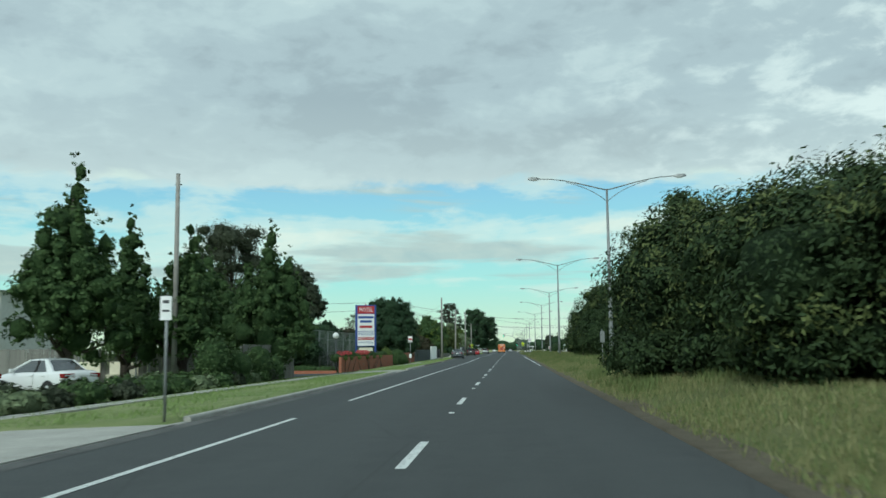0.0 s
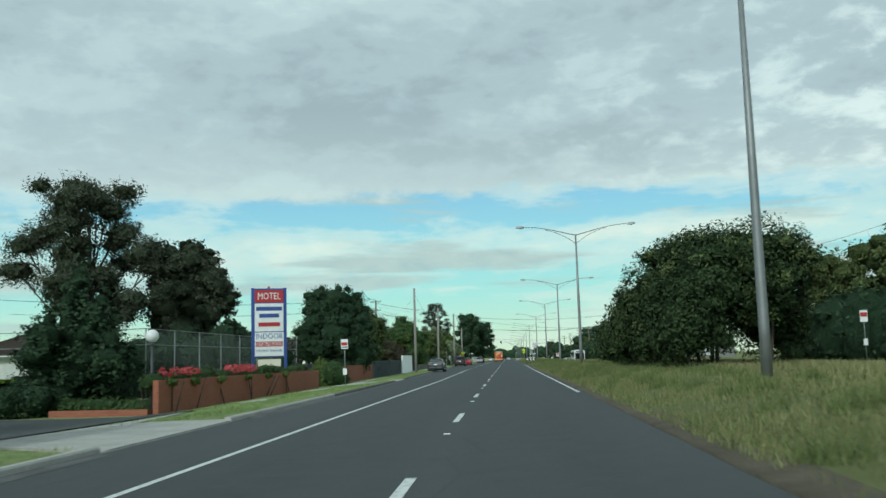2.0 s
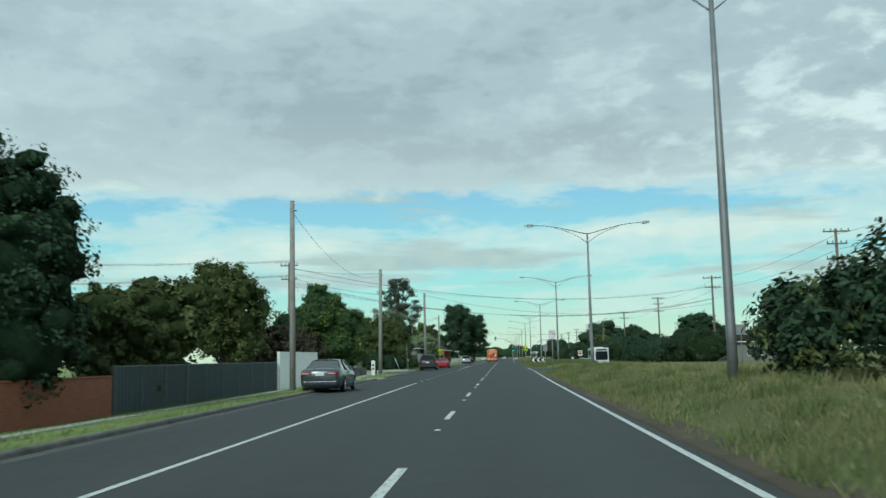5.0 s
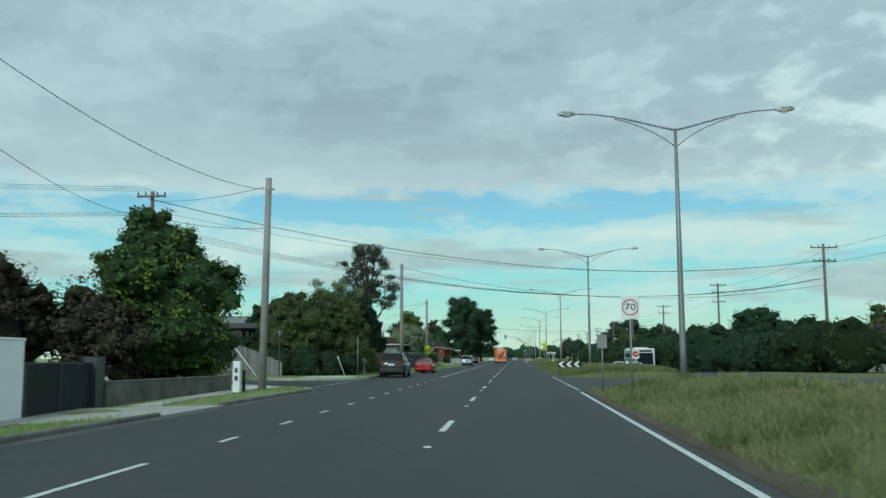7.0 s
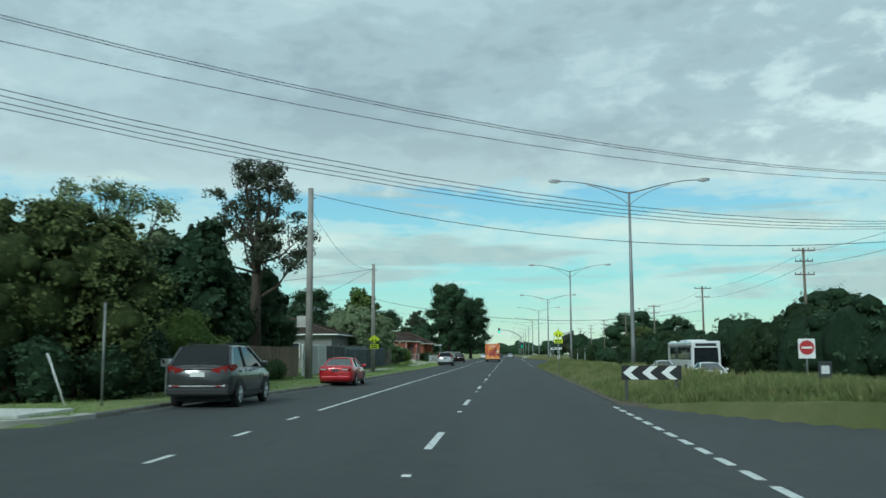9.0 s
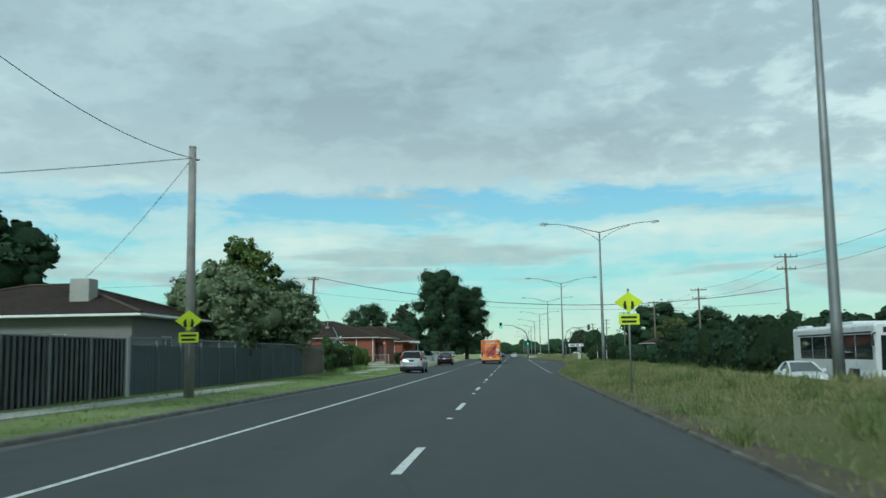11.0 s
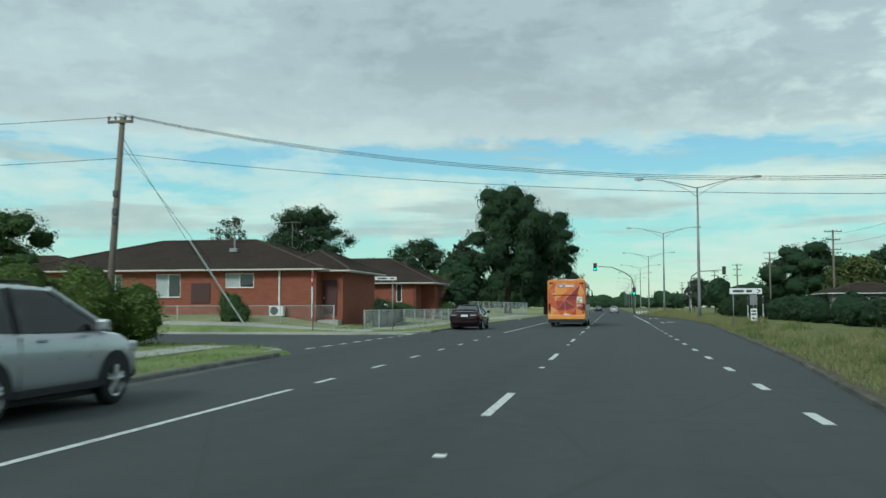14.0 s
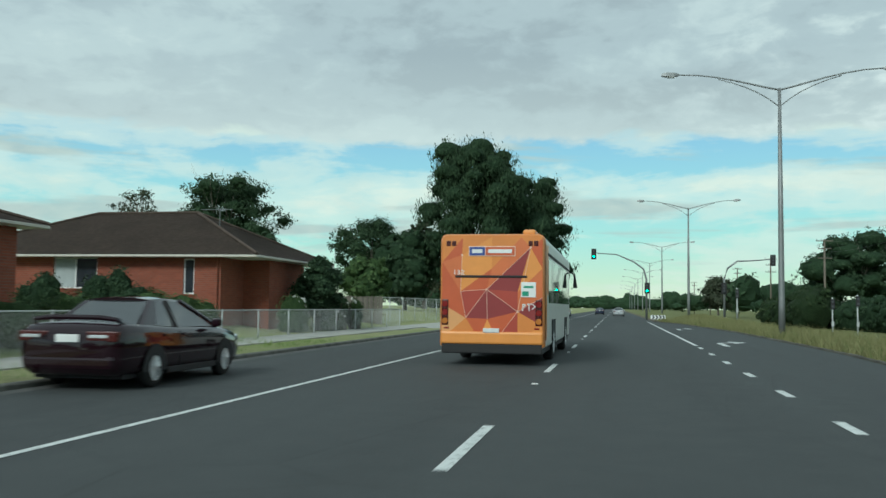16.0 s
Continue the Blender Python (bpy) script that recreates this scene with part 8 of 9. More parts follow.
        for a, b in (((0.74, 1.30), (0.74, 1.46)), ((0.84, 1.46), (0.94, 1.46)), ((0.89, 1.46), (0.89, 1.30)), ((0.96, 1.46), (1.04, 1.40)), ((1.04, 1.40), (0.96, 1.34)), ((0.74, 1.46), (0.81, 1.44)), ((0.81, 1.44), (0.74, 1.38))):
            tube(bm, [(a[0], yr - 0.02, a[1]), (b[0], yr - 0.02, b[1])], 0.014, 4)
        part("emblem", bm, M["white"], t, "plain white emblem strokes")
    bm = bmesh.new()
    box(bm, -0.88, 0.84, yr - 0.035, yr + 0.02, 2.08, 2.135, 0.012)
    part("hatch_handle", bm, M["black"], t, "dark engine hatch slot")
    for s in (-1, 1):
        bm = bmesh.new()
        box(bm, s * 1.12 - 0.085, s * 1.12 + 0.085, yr - 0.03, yr + 0.02, 0.94, 1.56, 0.03)
        q = part("lamp_cluster", bm, M["tail_dark"], t, "dark maroon lamp housing")
        for k in range(3):
            bm = bmesh.new()
            tube(bm, [(s * 1.12, yr - 0.028, 1.05 + 0.2 * k), (s * 1.12, yr - 0.045, 1.05 + 0.2 * k)], 0.07, 14)
            part("lens", bm, M["tail" if k else "lamp_amber"], q)
        for k in range(2):
            bm = bmesh.new()
            box(bm, s * (0.92 + 0.13 * k) - 0.055, s * (0.92 + 0.13 * k) + 0.055, yr - 0.028, yr + 0.02, 2.83, 2.96, 0.02)
            part("marker_lamp", bm, M["tail_dark"], t, "dark smoked marker lamp")
        bm = bmesh.new()
        box(bm, s * 1.08 - 0.06, s * 1.08 + 0.06, yr - 0.03, yr + 0.02, 0.86, 0.90, 0.008)
        part("reflector", bm, M["tail"], t)
    bm = bmesh.new()
    box(bm, -1.22, 1.22, yr - 0.06, yr + 0.4, 0.50, 0.80, 0.05)
    part("rear_bumper", bm, BUSM[1] if livery else M["car_white"], t, "orange bumper" if livery else "white bumper")
    bm = bmesh.new()
    box(bm, -0.19, 0.19, yr - 0.075, yr - 0.04, 0.78, 0.88, 0.005)
    part("number_plate", bm, M["plate"], t, "plain number plate")
    bm = bmesh.new()
    box(bm, -1.2, 1.2, yr - 0.03, L / 2 - 0.3, 0.28, 0.52, 0.03)
    part("skirt", bm, M["black"], t, "black underside skirt")
    bm = bmesh.new()
    box(bm, 0.72, 1.02, -L / 2 + 0.1, -L / 2 + 1.9, H - 0.03, H + 0.12, 0.05)
    part("roof_pod", bm, BUSM[1] if livery else M["car_white"], t, "roof cooling pod")
    bm = bmesh.new()
    box(bm, -0.85, 0.85, -1.5, 2.2, H - 0.02, H + 0.16, 0.06)
    part("roof_unit", bm, M["car_white"], t, "white roof unit")
    for s in (-1, 1):
        for k in range(5):
            y0 = -L / 2 + 1.3 + k * 2.0
            q = [Vector((s * (W + 0.006), y0, 1.5)), Vector((s * (W + 0.006), y0 + 1.92, 1.5)), Vector((s * (W + 0.006), y0 + 1.92, 2.62)), Vector((s * (W + 0.006), y0, 2.62))]
            pane(t, "side_window", q if s > 0 else [q[1], q[0], q[3], q[2]], "carglass", "dark side window")
        bm = bmesh.new()
        box(bm, s * W - 0.01, s * W + 0.008, -L / 2 + 0.9, L / 2 - 0.4, 2.66, 2.74)
        part("side_strip", bm, M["black"], t)
        if livery:
            for a, b, c, d, ci in ((-L / 2 + 0.1, -L / 2 + 0.75, 0.62, 1.7, 1), (-L / 2 + 0.1, -L / 2 + 1.2, 1.7, 2.9, 0)):
                bm = bmesh.new()
                box(bm, s * W - 0.01, s * W + 0.005, a, b, c, d)
                part("side_panel", bm, BUSM[ci], t)
        for yy in (-L / 2 + 3.1, L / 2 - 2.6):
            bm = bmesh.new()
            box(bm, s * W - 0.02, s * W + 0.01, yy - 0.62, yy + 0.62, 0.3, 1.08, 0.04)
            part("wheel_arch", bm, M["black"], t, "dark wheel arch")
            wheel(t, s * (W + 0.014), yy, 0.47, 0.3, s, 6)
    q = [Vector((1.05, L / 2 + 0.008, 1.05)), Vector((-1.05, L / 2 + 0.008, 1.05)), Vector((-1.0, L / 2 + 0.008, 2.55)), Vector((1.0, L / 2 + 0.008, 2.55))]
    pane(t, "windscreen", q, "carglass", "dark windscreen")
    bm = bmesh.new()
    box(bm, -0.9, 0.9, L / 2 - 0.02, L / 2 + 0.012, 2.66, 2.92, 0.02)
    part("destination_box", bm, M["black"], t, "dark destination display")
    for s in (-1, 1):
        bm = bmesh.new()
        box(bm, s * 0.85 - 0.18, s * 0.85 + 0.18, L / 2 - 0.03, L / 2 + 0.015, 0.62, 0.8, 0.03)
        part("headlamp", bm, M["headlamp"], t, "clear headlamp")
        bm = bmesh.new()
        tube(bm, [(s * 1.15, L / 2 - 0.1, 2.7), (s * 1.42, L / 2 + 0.2, 2.6), (s * 1.45, L / 2 + 0.2, 2.1)], [0.03, 0.03, 0.09], 6)
        part("mirror", bm, M["black"], t)
    return t


M["green_note"] = paint("note_green", (0.02, 0.26, 0.15), 0.5)
bus(-1.44, 335.8 + 5.84, 0.0, "orange faceted-livery city bus ahead in the lane", True)
M["pinkwrap"] = paint("pink_wrap", (0.45, 0.12, 0.2), 0.4)
b2 = bus(18.3, 262.0, 180.0, "white city bus with a pink side on the far carriageway", False)
for o in [c for c in b2.children if c.name.startswith("side_window")][:3]:
    o.data.materials[0] = M["pinkwrap"]

# ---- houses ----


def wall_holes(L, h, holes, thick):
    """A wall from x 0 to L with rectangular holes (x0, x1, z0, z1); its outer face at y 0."""
    bm = bmesh.new()
    xs = sorted({0.0, L, *[v for q in holes for v in q[:2]]})
    zs = sorted({0.0, h, *[v for q in holes for v in q[2:]]})
    for a, b in zip(xs, xs[1:]):
        for c, d in zip(zs, zs[1:]):
            cx, cz = (a + b) / 2, (c + d) / 2
            if any(q[0] < cx < q[1] and q[2] < cz < q[3] for q in holes):
                continue
            box(bm, a, b, 0, thick, c, d)
    bmesh.ops.remove_doubles(bm, verts=bm.verts, dist=0.001)
    return bm


def house_window(parent, m_, w, h, blind=True, split=2):
    fr = new("window")
    fr.parent = parent
    bm = bmesh.new()
    for a, b, c, d in ((0, w, 0, 0.06), (0, w, h - 0.06, h), (0, 0.06, 0.06, h - 0.06), (w - 0.06, w, 0.06, h - 0.06)) + tuple((w * k / split - 0.025, w * k / split + 0.025, 0.06, h - 0.06) for k in range(1, split)):
        box(bm, a, b, 0.07, 0.12, c, d)
    me = bpy.data.meshes.new("window")
    bm.normal_update()
    bm.to_mesh(me)
    bm.free()
    me.materials.append(M["white"])
    bpy.data.objects.remove(fr)
    fr = new("window", me)
    fr.parent = parent
    fr.matrix_basis = m_
    for k in range(split):
        bm = bmesh.new()
        box(bm, 0.06 + (w - 0.12) * k / split, 0.06 + (w - 0.12) * (k + 1) / split, 0.095, 0.101, 0.06, h - 0.06)
        part("pane", bm, M["glass"] if not (blind and k == 0) else M["blind"], fr, "drawn pale blind" if blind and k == 0 else "dark glass pane")
    bm = bmesh.new()
    box(bm, -0.08, w + 0.08, -0.04, 0.06, -0.07, -0.002, 0.01)
    part("sill", bm, M["brick_house"], fr)
    return fr


M["brick_dark"] = brickwork("brick_brown", (0.15, 0.045, 0.03), (0.10, 0.035, 0.026), (0.09, 0.07, 0.06))
M["blind"] = paint("pale_blind", (0.36, 0.40, 0.40), 0.7)
M["gutter_cream"] = paint("cream_gutter", (0.50, 0.47, 0.42), 0.55)
M["door"] = paint("dark_door", (0.05, 0.012, 0.012), 0.5)
M["roof_steel"] = paint("pale_roof_steel", (0.42, 0.43, 0.42), 0.5, 0.2)
M["board_grey"] = paint("grey_weatherboard", (0.17, 0.17, 0.16), 0.7)
M["roof_dark"] = paint("dark_roof_steel", (0.07, 0.072, 0.07), 0.6, 0.1)
M["board"] = paint("weatherboard", (0.52, 0.53, 0.50), 0.6)


def hip_roof(parent, x0, x1, y0, y1, ze, over, rise, mat="tile", fascia="gutter_cream"):
    a0, a1, b0, b1 = x0 - over, x1 + over, y0 - over, y1 + over
    w, d = a1 - a0, b1 - b0
    s = min(w, d) / 2
    if w >= d:
        r0, r1 = Vector((a0 + s, (b0 + b1) / 2, ze + rise)), Vector((a1 - s, (b0 + b1) / 2, ze + rise))
    else:
        r0, r1 = Vector(((a0 + a1) / 2, b0 + s, ze + rise)), Vector(((a0 + a1) / 2, b1 - s, ze + rise))
    c = [Vector((a0, b0, ze)), Vector((a1, b0, ze)), Vector((a1, b1, ze)), Vector((a0, b1, ze))]
    bm = bmesh.new()
    v = [bm.verts.new(p) for p in c] + [bm.verts.new(r0), bm.verts.new(r1)]
    if w >= d:
        fs = ((0, 1, 5, 4), (1, 2, 5), (2, 3, 4, 5), (3, 0, 4))
    else:
        fs = ((0, 1, 4), (1, 2, 5, 4), (2, 3, 5), (3, 0, 4, 5))
    for f in fs:
        bm.faces.new([v[i] for i in f])
    bmesh.ops.solidify(bm, geom=bm.faces[:], thickness=0.06)
    rf = part("roof", bm, M[mat], parent, "brown tiled hip roof" if mat == "tile" else "pale roof")
    bm = bmesh.new()
    edges = [(c[0], r0), (c[1], r1 if w >= d else r0), (c[2], r1), (c[3], r0 if w >= d else r1), (r0, r1)]
    for p, q in edges:
        tube(bm, [p + Vector((0, 0, 0.03)), q + Vector((0, 0, 0.03))], 0.07, 6)
    part("ridge_cap", bm, M[mat], rf)
    for i in range(4):
        p, q = c[i], c[(i + 1) % 4]
        bm = bmesh.new()
        if abs(p.y - q.y) < 0.01:
            box(bm, min(p.x, q.x), max(p.x, q.x), p.y - 0.05, p.y + 0.05, ze - 0.105, ze - 0.015, 0.01)
        else:
            box(bm, p.x - 0.05, p.x + 0.05, min(p.y, q.y) + 0.052, max(p.y, q.y) - 0.052, ze - 0.105, ze - 0.015, 0.01)
        part("gutter", bm, M[fascia], rf, "white gutter")
    bm = bmesh.new()
    box(bm, a0 + 0.06, a1 - 0.06, b0 + 0.06, b1 - 0.06, ze - 0.10, ze - 0.07)
    part("soffit", bm, M["white"], rf, "white eave lining")
    return rf


def simple_walls(parent, x0, x1, y0, y1, h, mat, holes_s=(), holes_e=(), th=0.24):
    """Four walls; holes in the south (y0) and east (x1) faces."""
    o = part("wall", wall_holes(x1 - x0, h, holes_s, th), M[mat], parent)
    o.matrix_basis = pose(x0, y0, 0)
    o = part("wall", wall_holes(y1 - y0 - 2 * th, h, holes_e, th), M[mat], parent)
    o.matrix_basis = pose(x1, y0 + th, 0, 0, 0, 90)
    o = part("wall", wall_holes(x1 - x0, h, (), th), M[mat], parent)
    o.matrix_basis = pose(x1, y1, 0, 0, 0, 180)
    o = part("wall", wall_holes(y1 - y0 - 2 * th, h, (), th), M[mat], parent)
    o.matrix_basis = pose(x0, y1 - th, 0, 0, 0, -90)


def corner_house():
    """Red brick house on the second corner."""
    t = thing("house", -34.2, 324.9, 0.72, "red brick house with a brown tiled hip roof", "house", "brick houses")
    W, D, h = 19.0, 12.4, 2.85
    wins = [(5.9, 6.8, 1.2, 2.6), (9.0, 10.6, 1.2, 2.6), (13.4, 15.2, 1.75, 2.62)]
    simple_walls(t, 0, W, 0, D, h, "brick_house", wins)
    for i, (a, b, c, d) in enumerate(wins):
        house_window(t, pose(a, 0, c), b - a, d - c, i != 0)
    bm = bmesh.new()
    box(bm, W + 0.1, W + 0.95, 0.95, 0.995, 0.12, 2.2, 0.01)
    d_ = part("door", bm, M["door"], t, "dark maroon front door")
    bm = bmesh.new()
    cyl(bm, W + 0.2, 0.92, 1.1, 1.22, 0.025)
    part("handle", bm, M["chrome"], d_)
    # porch wing on the road side
    o = part("porch_wall", wall_holes(6.95, h, (), 0.24), M["brick_house"], t)
    o.matrix_basis = pose(W + 1.3, 1.242, 0, 0, 0, 90)
    o = part("porch_wall", wall_holes(1.296, h, (), 0.24), M["brick_house"], t)
    o.matrix_basis = pose(W + 0.002, 1.0, 0)
    bm = bmesh.new()
    box(bm, W + 0.01, W + 1.25, 0.2, 0.94, -0.9, -0.12, 0.01)
    part("porch_step", bm, M["concrete"], t, "concrete porch slab")
    for a, b, c, d in ((0.01, W - 0.01, 0.01, D - 0.01), (W, W + 1.29, 1.01, 8.2)):
        bm = bmesh.new()
        box(bm, a, b, c, d, -0.9, -0.004)
        part("plinth", bm, M["brick_house"], t, "brick footing")
    hip_roof(t, 0, W, 0, D, h, 0.6, 2.15)
    hip_roof(t, W - 3.0, W + 1.4, 0.9, 8.4, h - 0.06, 0.5, 1.25)
    for px_ in (W - 2.2, W - 0.2):
        bm = bmesh.new()
        cyl(bm, px_, -0.06, 0.0, h - 0.1, 0.055, None, 8)
        part("downpipe", bm, M["white"], t, "white downpipe")
    bm = bmesh.new()
    box(bm, 11.3, 12.5, -0.045, -0.004, 0.85, 2.05, 0.01)
    part("shutter", bm, M["door"], t, "dark red wall shutter")
    # chimney vent and aerial
    bm = bmesh.new()
    cyl(bm, 12.6, 3.2, h + 1.3, h + 2.2, 0.07, None, 8)
    box(bm, 12.35, 12.85, 2.95, 3.45, h + 1.2, h + 1.45, 0.02)
    part("flue", bm, M["galv"], t, "pale roof flue")
    bm = bmesh.new()
    cyl(bm, 16.0, 4.2, h + 1.5, h + 3.2, 0.02, None, 6)
    for k in range(5):
        tube(bm, [(15.5 + 0.2 * k, 4.0 - 0.05 * k, h + 3.1), (15.5 + 0.2 * k, 4.4 + 0.05 * k, h + 3.1)], 0.008, 4)
    tube(bm, [(15.4, 4.2, h + 3.1), (16.6, 4.2, h + 3.1)], 0.012, 4)
    part("aerial", bm, M["galv"], t, "thin metal aerial")
    return t


corner_house()


def air_unit(x, y, z, rz=0):
    t = thing("air_conditioner", x, y, z, "white outdoor air conditioner beside a brick wall", "air conditioner", rz=rz)
    bm = bmesh.new()
    box(bm, -0.42, 0.42, -0.16, 0.16, 0.12, 0.72, 0.02)
    part("case", bm, M["white"], t)
    bm = bmesh.new()
    tube(bm, [(-0.12, -0.161, 0.42), (-0.12, -0.175, 0.42)], 0.24, 20)
    part("fan_grille", bm, M["dark"], t, "dark fan grille")
    for s in (-0.35, 0.35):
        bm = bmesh.new()
        box(bm, s - 0.04, s + 0.04, -0.14, 0.14, 0, 0.12)
        part("foot", bm, M["black"], t)


air_unit(-17.4, 324.5, 0.72)


def second_house():
    t = thing("house", -27.8, 350.0, 0.66, "red brick house with a low brown tiled roof", "house", "brick houses")
    W, D, h = 13.0, 9.0, 2.75
    wins = [(5.2, 7.3, 1.3, 2.65), (11.3, 11.8, 1.1, 2.6)]
    simple_walls(t, 0, W, 0, D, h, "brick_house", wins)
    house_window(t, pose(5.2, 0, 1.3), 2.1, 1.35)
    house_window(t, pose(11.3, 0, 1.1), 0.5, 1.5, False, 1)
    # set-back bay under the end of the roof
    o = part("wing_wall", wall_holes(1.2, h, (), 0.24), M["brick_house"], t)
    o.matrix_basis = pose(W + 0.002, 2.4, 0)
    o = part("wing_wall", wall_holes(4.0, h, (), 0.24), M["brick_house"], t)
    o.matrix_basis = pose(W + 1.2, 2.644, 0, 0, 0, 90)
    o = part("wing_wall", wall_holes(1.2, h, (), 0.24), M["brick_house"], t)
    o.matrix_basis = pose(W + 1.2, 6.89, 0, 0, 0, 180)
    for a, b, c, d in ((0.01, W - 0.01, 0.01, D - 0.01), (W, W + 1.19, 2.412, 6.88)):
        bm = bmesh.new()
        box(bm, a, b, c, d, -0.9, -0.004)
        part("plinth", bm, M["brick_house"], t, "brick footing")
    hip_roof(t, 0, W + 1.2, 0, D, h, 0.65, 2.25)
    bm = bmesh.new()
    cyl(bm, W - 0.15, -0.06, 0, h - 0.1, 0.05, None, 8)
    part("downpipe", bm, M["brick_house"], t, "painted downpipe")
    bm = bmesh.new()
    cyl(bm, W - 1.5, 3.0, h + 1.0, h + 2.3, 0.02, None, 6)
    for k in range(6):
        tube(bm, [(W - 2.3 + 0.25 * k, 2.75, h + 2.25), (W - 2.3 + 0.25 * k, 3.25, h + 2.25)], 0.009, 4)
    tube(bm, [(W - 2.4, 3.0, h + 2.25), (W - 0.9, 3.0, h + 2.25)], 0.013, 4)
    part("aerial", bm, M["galv"], t, "thin metal aerial")
    return t


second_house()


def box_house(x, y, w, d, h, label, wall_mat, roof_mat, rise, rz=0, wins=(), over=0.5, fascia="white", flat=False, base=None, blinds=True):
    t = thing("house", x, y, (wz(x, y) if base is None else base) - 0.1, label, "house", rz=rz)
    simple_walls(t, 0, w, 0, d, h, wall_mat, wins, [(d * 0.3, d * 0.3 + 1.4, 0.9, 2.1)] if d > 5 else ())
    for a, b, c, e in wins:
        house_window(t, pose(a, 0, c), b - a, e - c, RNG.random() < 0.5 and blinds)
    if d > 5:
        house_window(t, pose(w, 0.24 + d * 0.3, 0.9, 0, 0, 90), 1.4, 1.2, False)
    if flat:
        bm = bmesh.new()
        v = [bm.verts.new(p) for p in ((-over, -over, h), (w + over, -over, h), (w + over, d + over, h + rise), (-over, d + over, h + rise))]
        bm.faces.new(v)
        bmesh.ops.solidify(bm, geom=bm.faces[:], thickness=-0.22)
        part("roof", bm, M[roof_mat], t, "flat pale roof")
    else:
        hip_roof(t, 0, w, 0, d, h, over, rise, roof_mat, fascia)
    return t


box_house(-50, 64, 14, 10, 6.6, "white two-storey block with a balcony front", "board", "roof_steel", 0.2, 0, [(9.5, 11.0, 4.4, 5.8), (11.8, 13.4, 4.4, 5.8), (9.5, 11.0, 1.2, 2.4)], 0.6, flat=True)
box_house(-40, 106, 10, 9, 3.2, "motel unit with a low brown hip roof", "board", "tile", 2.4, 0, [(6.0, 8.0, 1.0, 2.2)], 0.7)
box_house(-35, 110, 9, 14, 2.9, "low motel wing with a pale roof", "brick_motel", "roof_steel", 0.9, 0, [(1.5, 3.5, 1.0, 2.2), (5.2, 7.2, 1.0, 2.2)], 0.8)
t = box_house(-31, 204.6, 15.0, 9, 3.75, "dark red brick house, low pale roof and dark eaves", "brick_dark", "roof_steel", 1.15, 0, [(9.2, 11.8, 0.35, 3.3), (12.0, 14.6, 0.35, 3.3), (4.2, 6.0, 0.9, 2.6)], 1.7, flat=True, blinds=False)
bm = bmesh.new()
box(bm, -1.75, 16.75, -1.76, -1.702, 3.42, 3.80, 0.01)
part("fascia", bm, M["dark"], t, "dark fascia board along the eaves")
for k in (9.0, 11.9, 14.75):
    bm = bmesh.new()
    box(bm, k - 0.06, k + 0.06, -1.5, -1.38, 0.0, 3.55, 0.01)
    part("post", bm, M["dark"], t, "dark verandah post")
tree(-24.8, 201.2, 4.7, 3.6, "dark leafy tree over a paling fence", "leaf_dark", base=0.1, n=8000, size=0.2, lobes=14, seed=77)
box_house(-27, 211, 9, 9, 3.1, "grey weatherboard house with a low pale steel roof", "board_grey", "roof_steel", 1.3, 0, [(6.0, 7.6, 0.9, 2.3)], 0.5)
box_house(-24, 249, 11, 9, 2.9, "low grey house with a dark tiled roof", "board_grey", "tile", 1.5, 0, [(6.5, 8.4, 1.0, 2.2)], 0.6)
box_house(-31.0, 290.5, 10.0, 9.0, 2.7, "pale weatherboard house with a grey hip roof", "board", "roof_dark", 1.5, 0, [(4.0, 6.0, 0.9, 2.1)], 0.5)
box_house(-54, 340, 14, 10, 2.9, "red brick house with a brown tiled roof", "brick_house", "tile", 2.0, 0, [(2.5, 4.5, 1.0, 2.3), (8.0, 10.0, 1.0, 2.3)], 0.6)
box_house(-46, 386, 14, 10, 2.8, "distant pale house with a brown roof", "board", "tile", 1.8, 0, [(6.5, 8.4, 1.0, 2.2), (10.5, 12.2, 1.0, 2.2)], 0.6)
box_house(33, 226, 14, 10, 3.0, "distant grey house beyond the far road", "board_grey", "tile", 1.9, 0, [(2.0, 4.0, 1.0, 2.2), (8.0, 10.0, 1.0, 2.2)], 0.6, base=-0.2)
box_house(30, 366, 13, 9, 2.8, "low grey house with a dark roof beyond the hedge", "board_grey", "tile", 1.4, 0, [(3.0, 5.0, 1.0, 2.2)], 0.6, base=0.35)
box_house(26, 384, 9, 7, 2.6, "low grey house with a dark roof beyond the hedge", "board_grey", "tile", 1.2, 0, [(3.0, 5.0, 1.0, 2.2)], 0.6, base=0.35)
# chimney block on the low house
bm = bmesh.new()
box(bm, -16.2, -15.4, 250.4, 251.2, 3.1, 4.6, 0.02)
tagged(link_mesh("chimney", bm, M["concrete"]), "grey rendered chimney on a low house", "chimney")
t = thing("chimney", -24.95, 205.4, 3.75, "broad brick chimney with a pale metal flue", "chimney")
bm = bmesh.new()
box(bm, -1.0, 1.0, -0.45, 0.45, 0, 1.5, 0.02)
part("stack", bm, M["brick_dark"], t)
bm = bmesh.new()
cyl(bm, -0.15, 0, 1.4, 3.0, 0.14, None, 10)
cyl(bm, -0.15, 0, 2.85, 3.15, 0.19, None, 10)
part("flue", bm, M["zinc"], t, "pale metal flue")
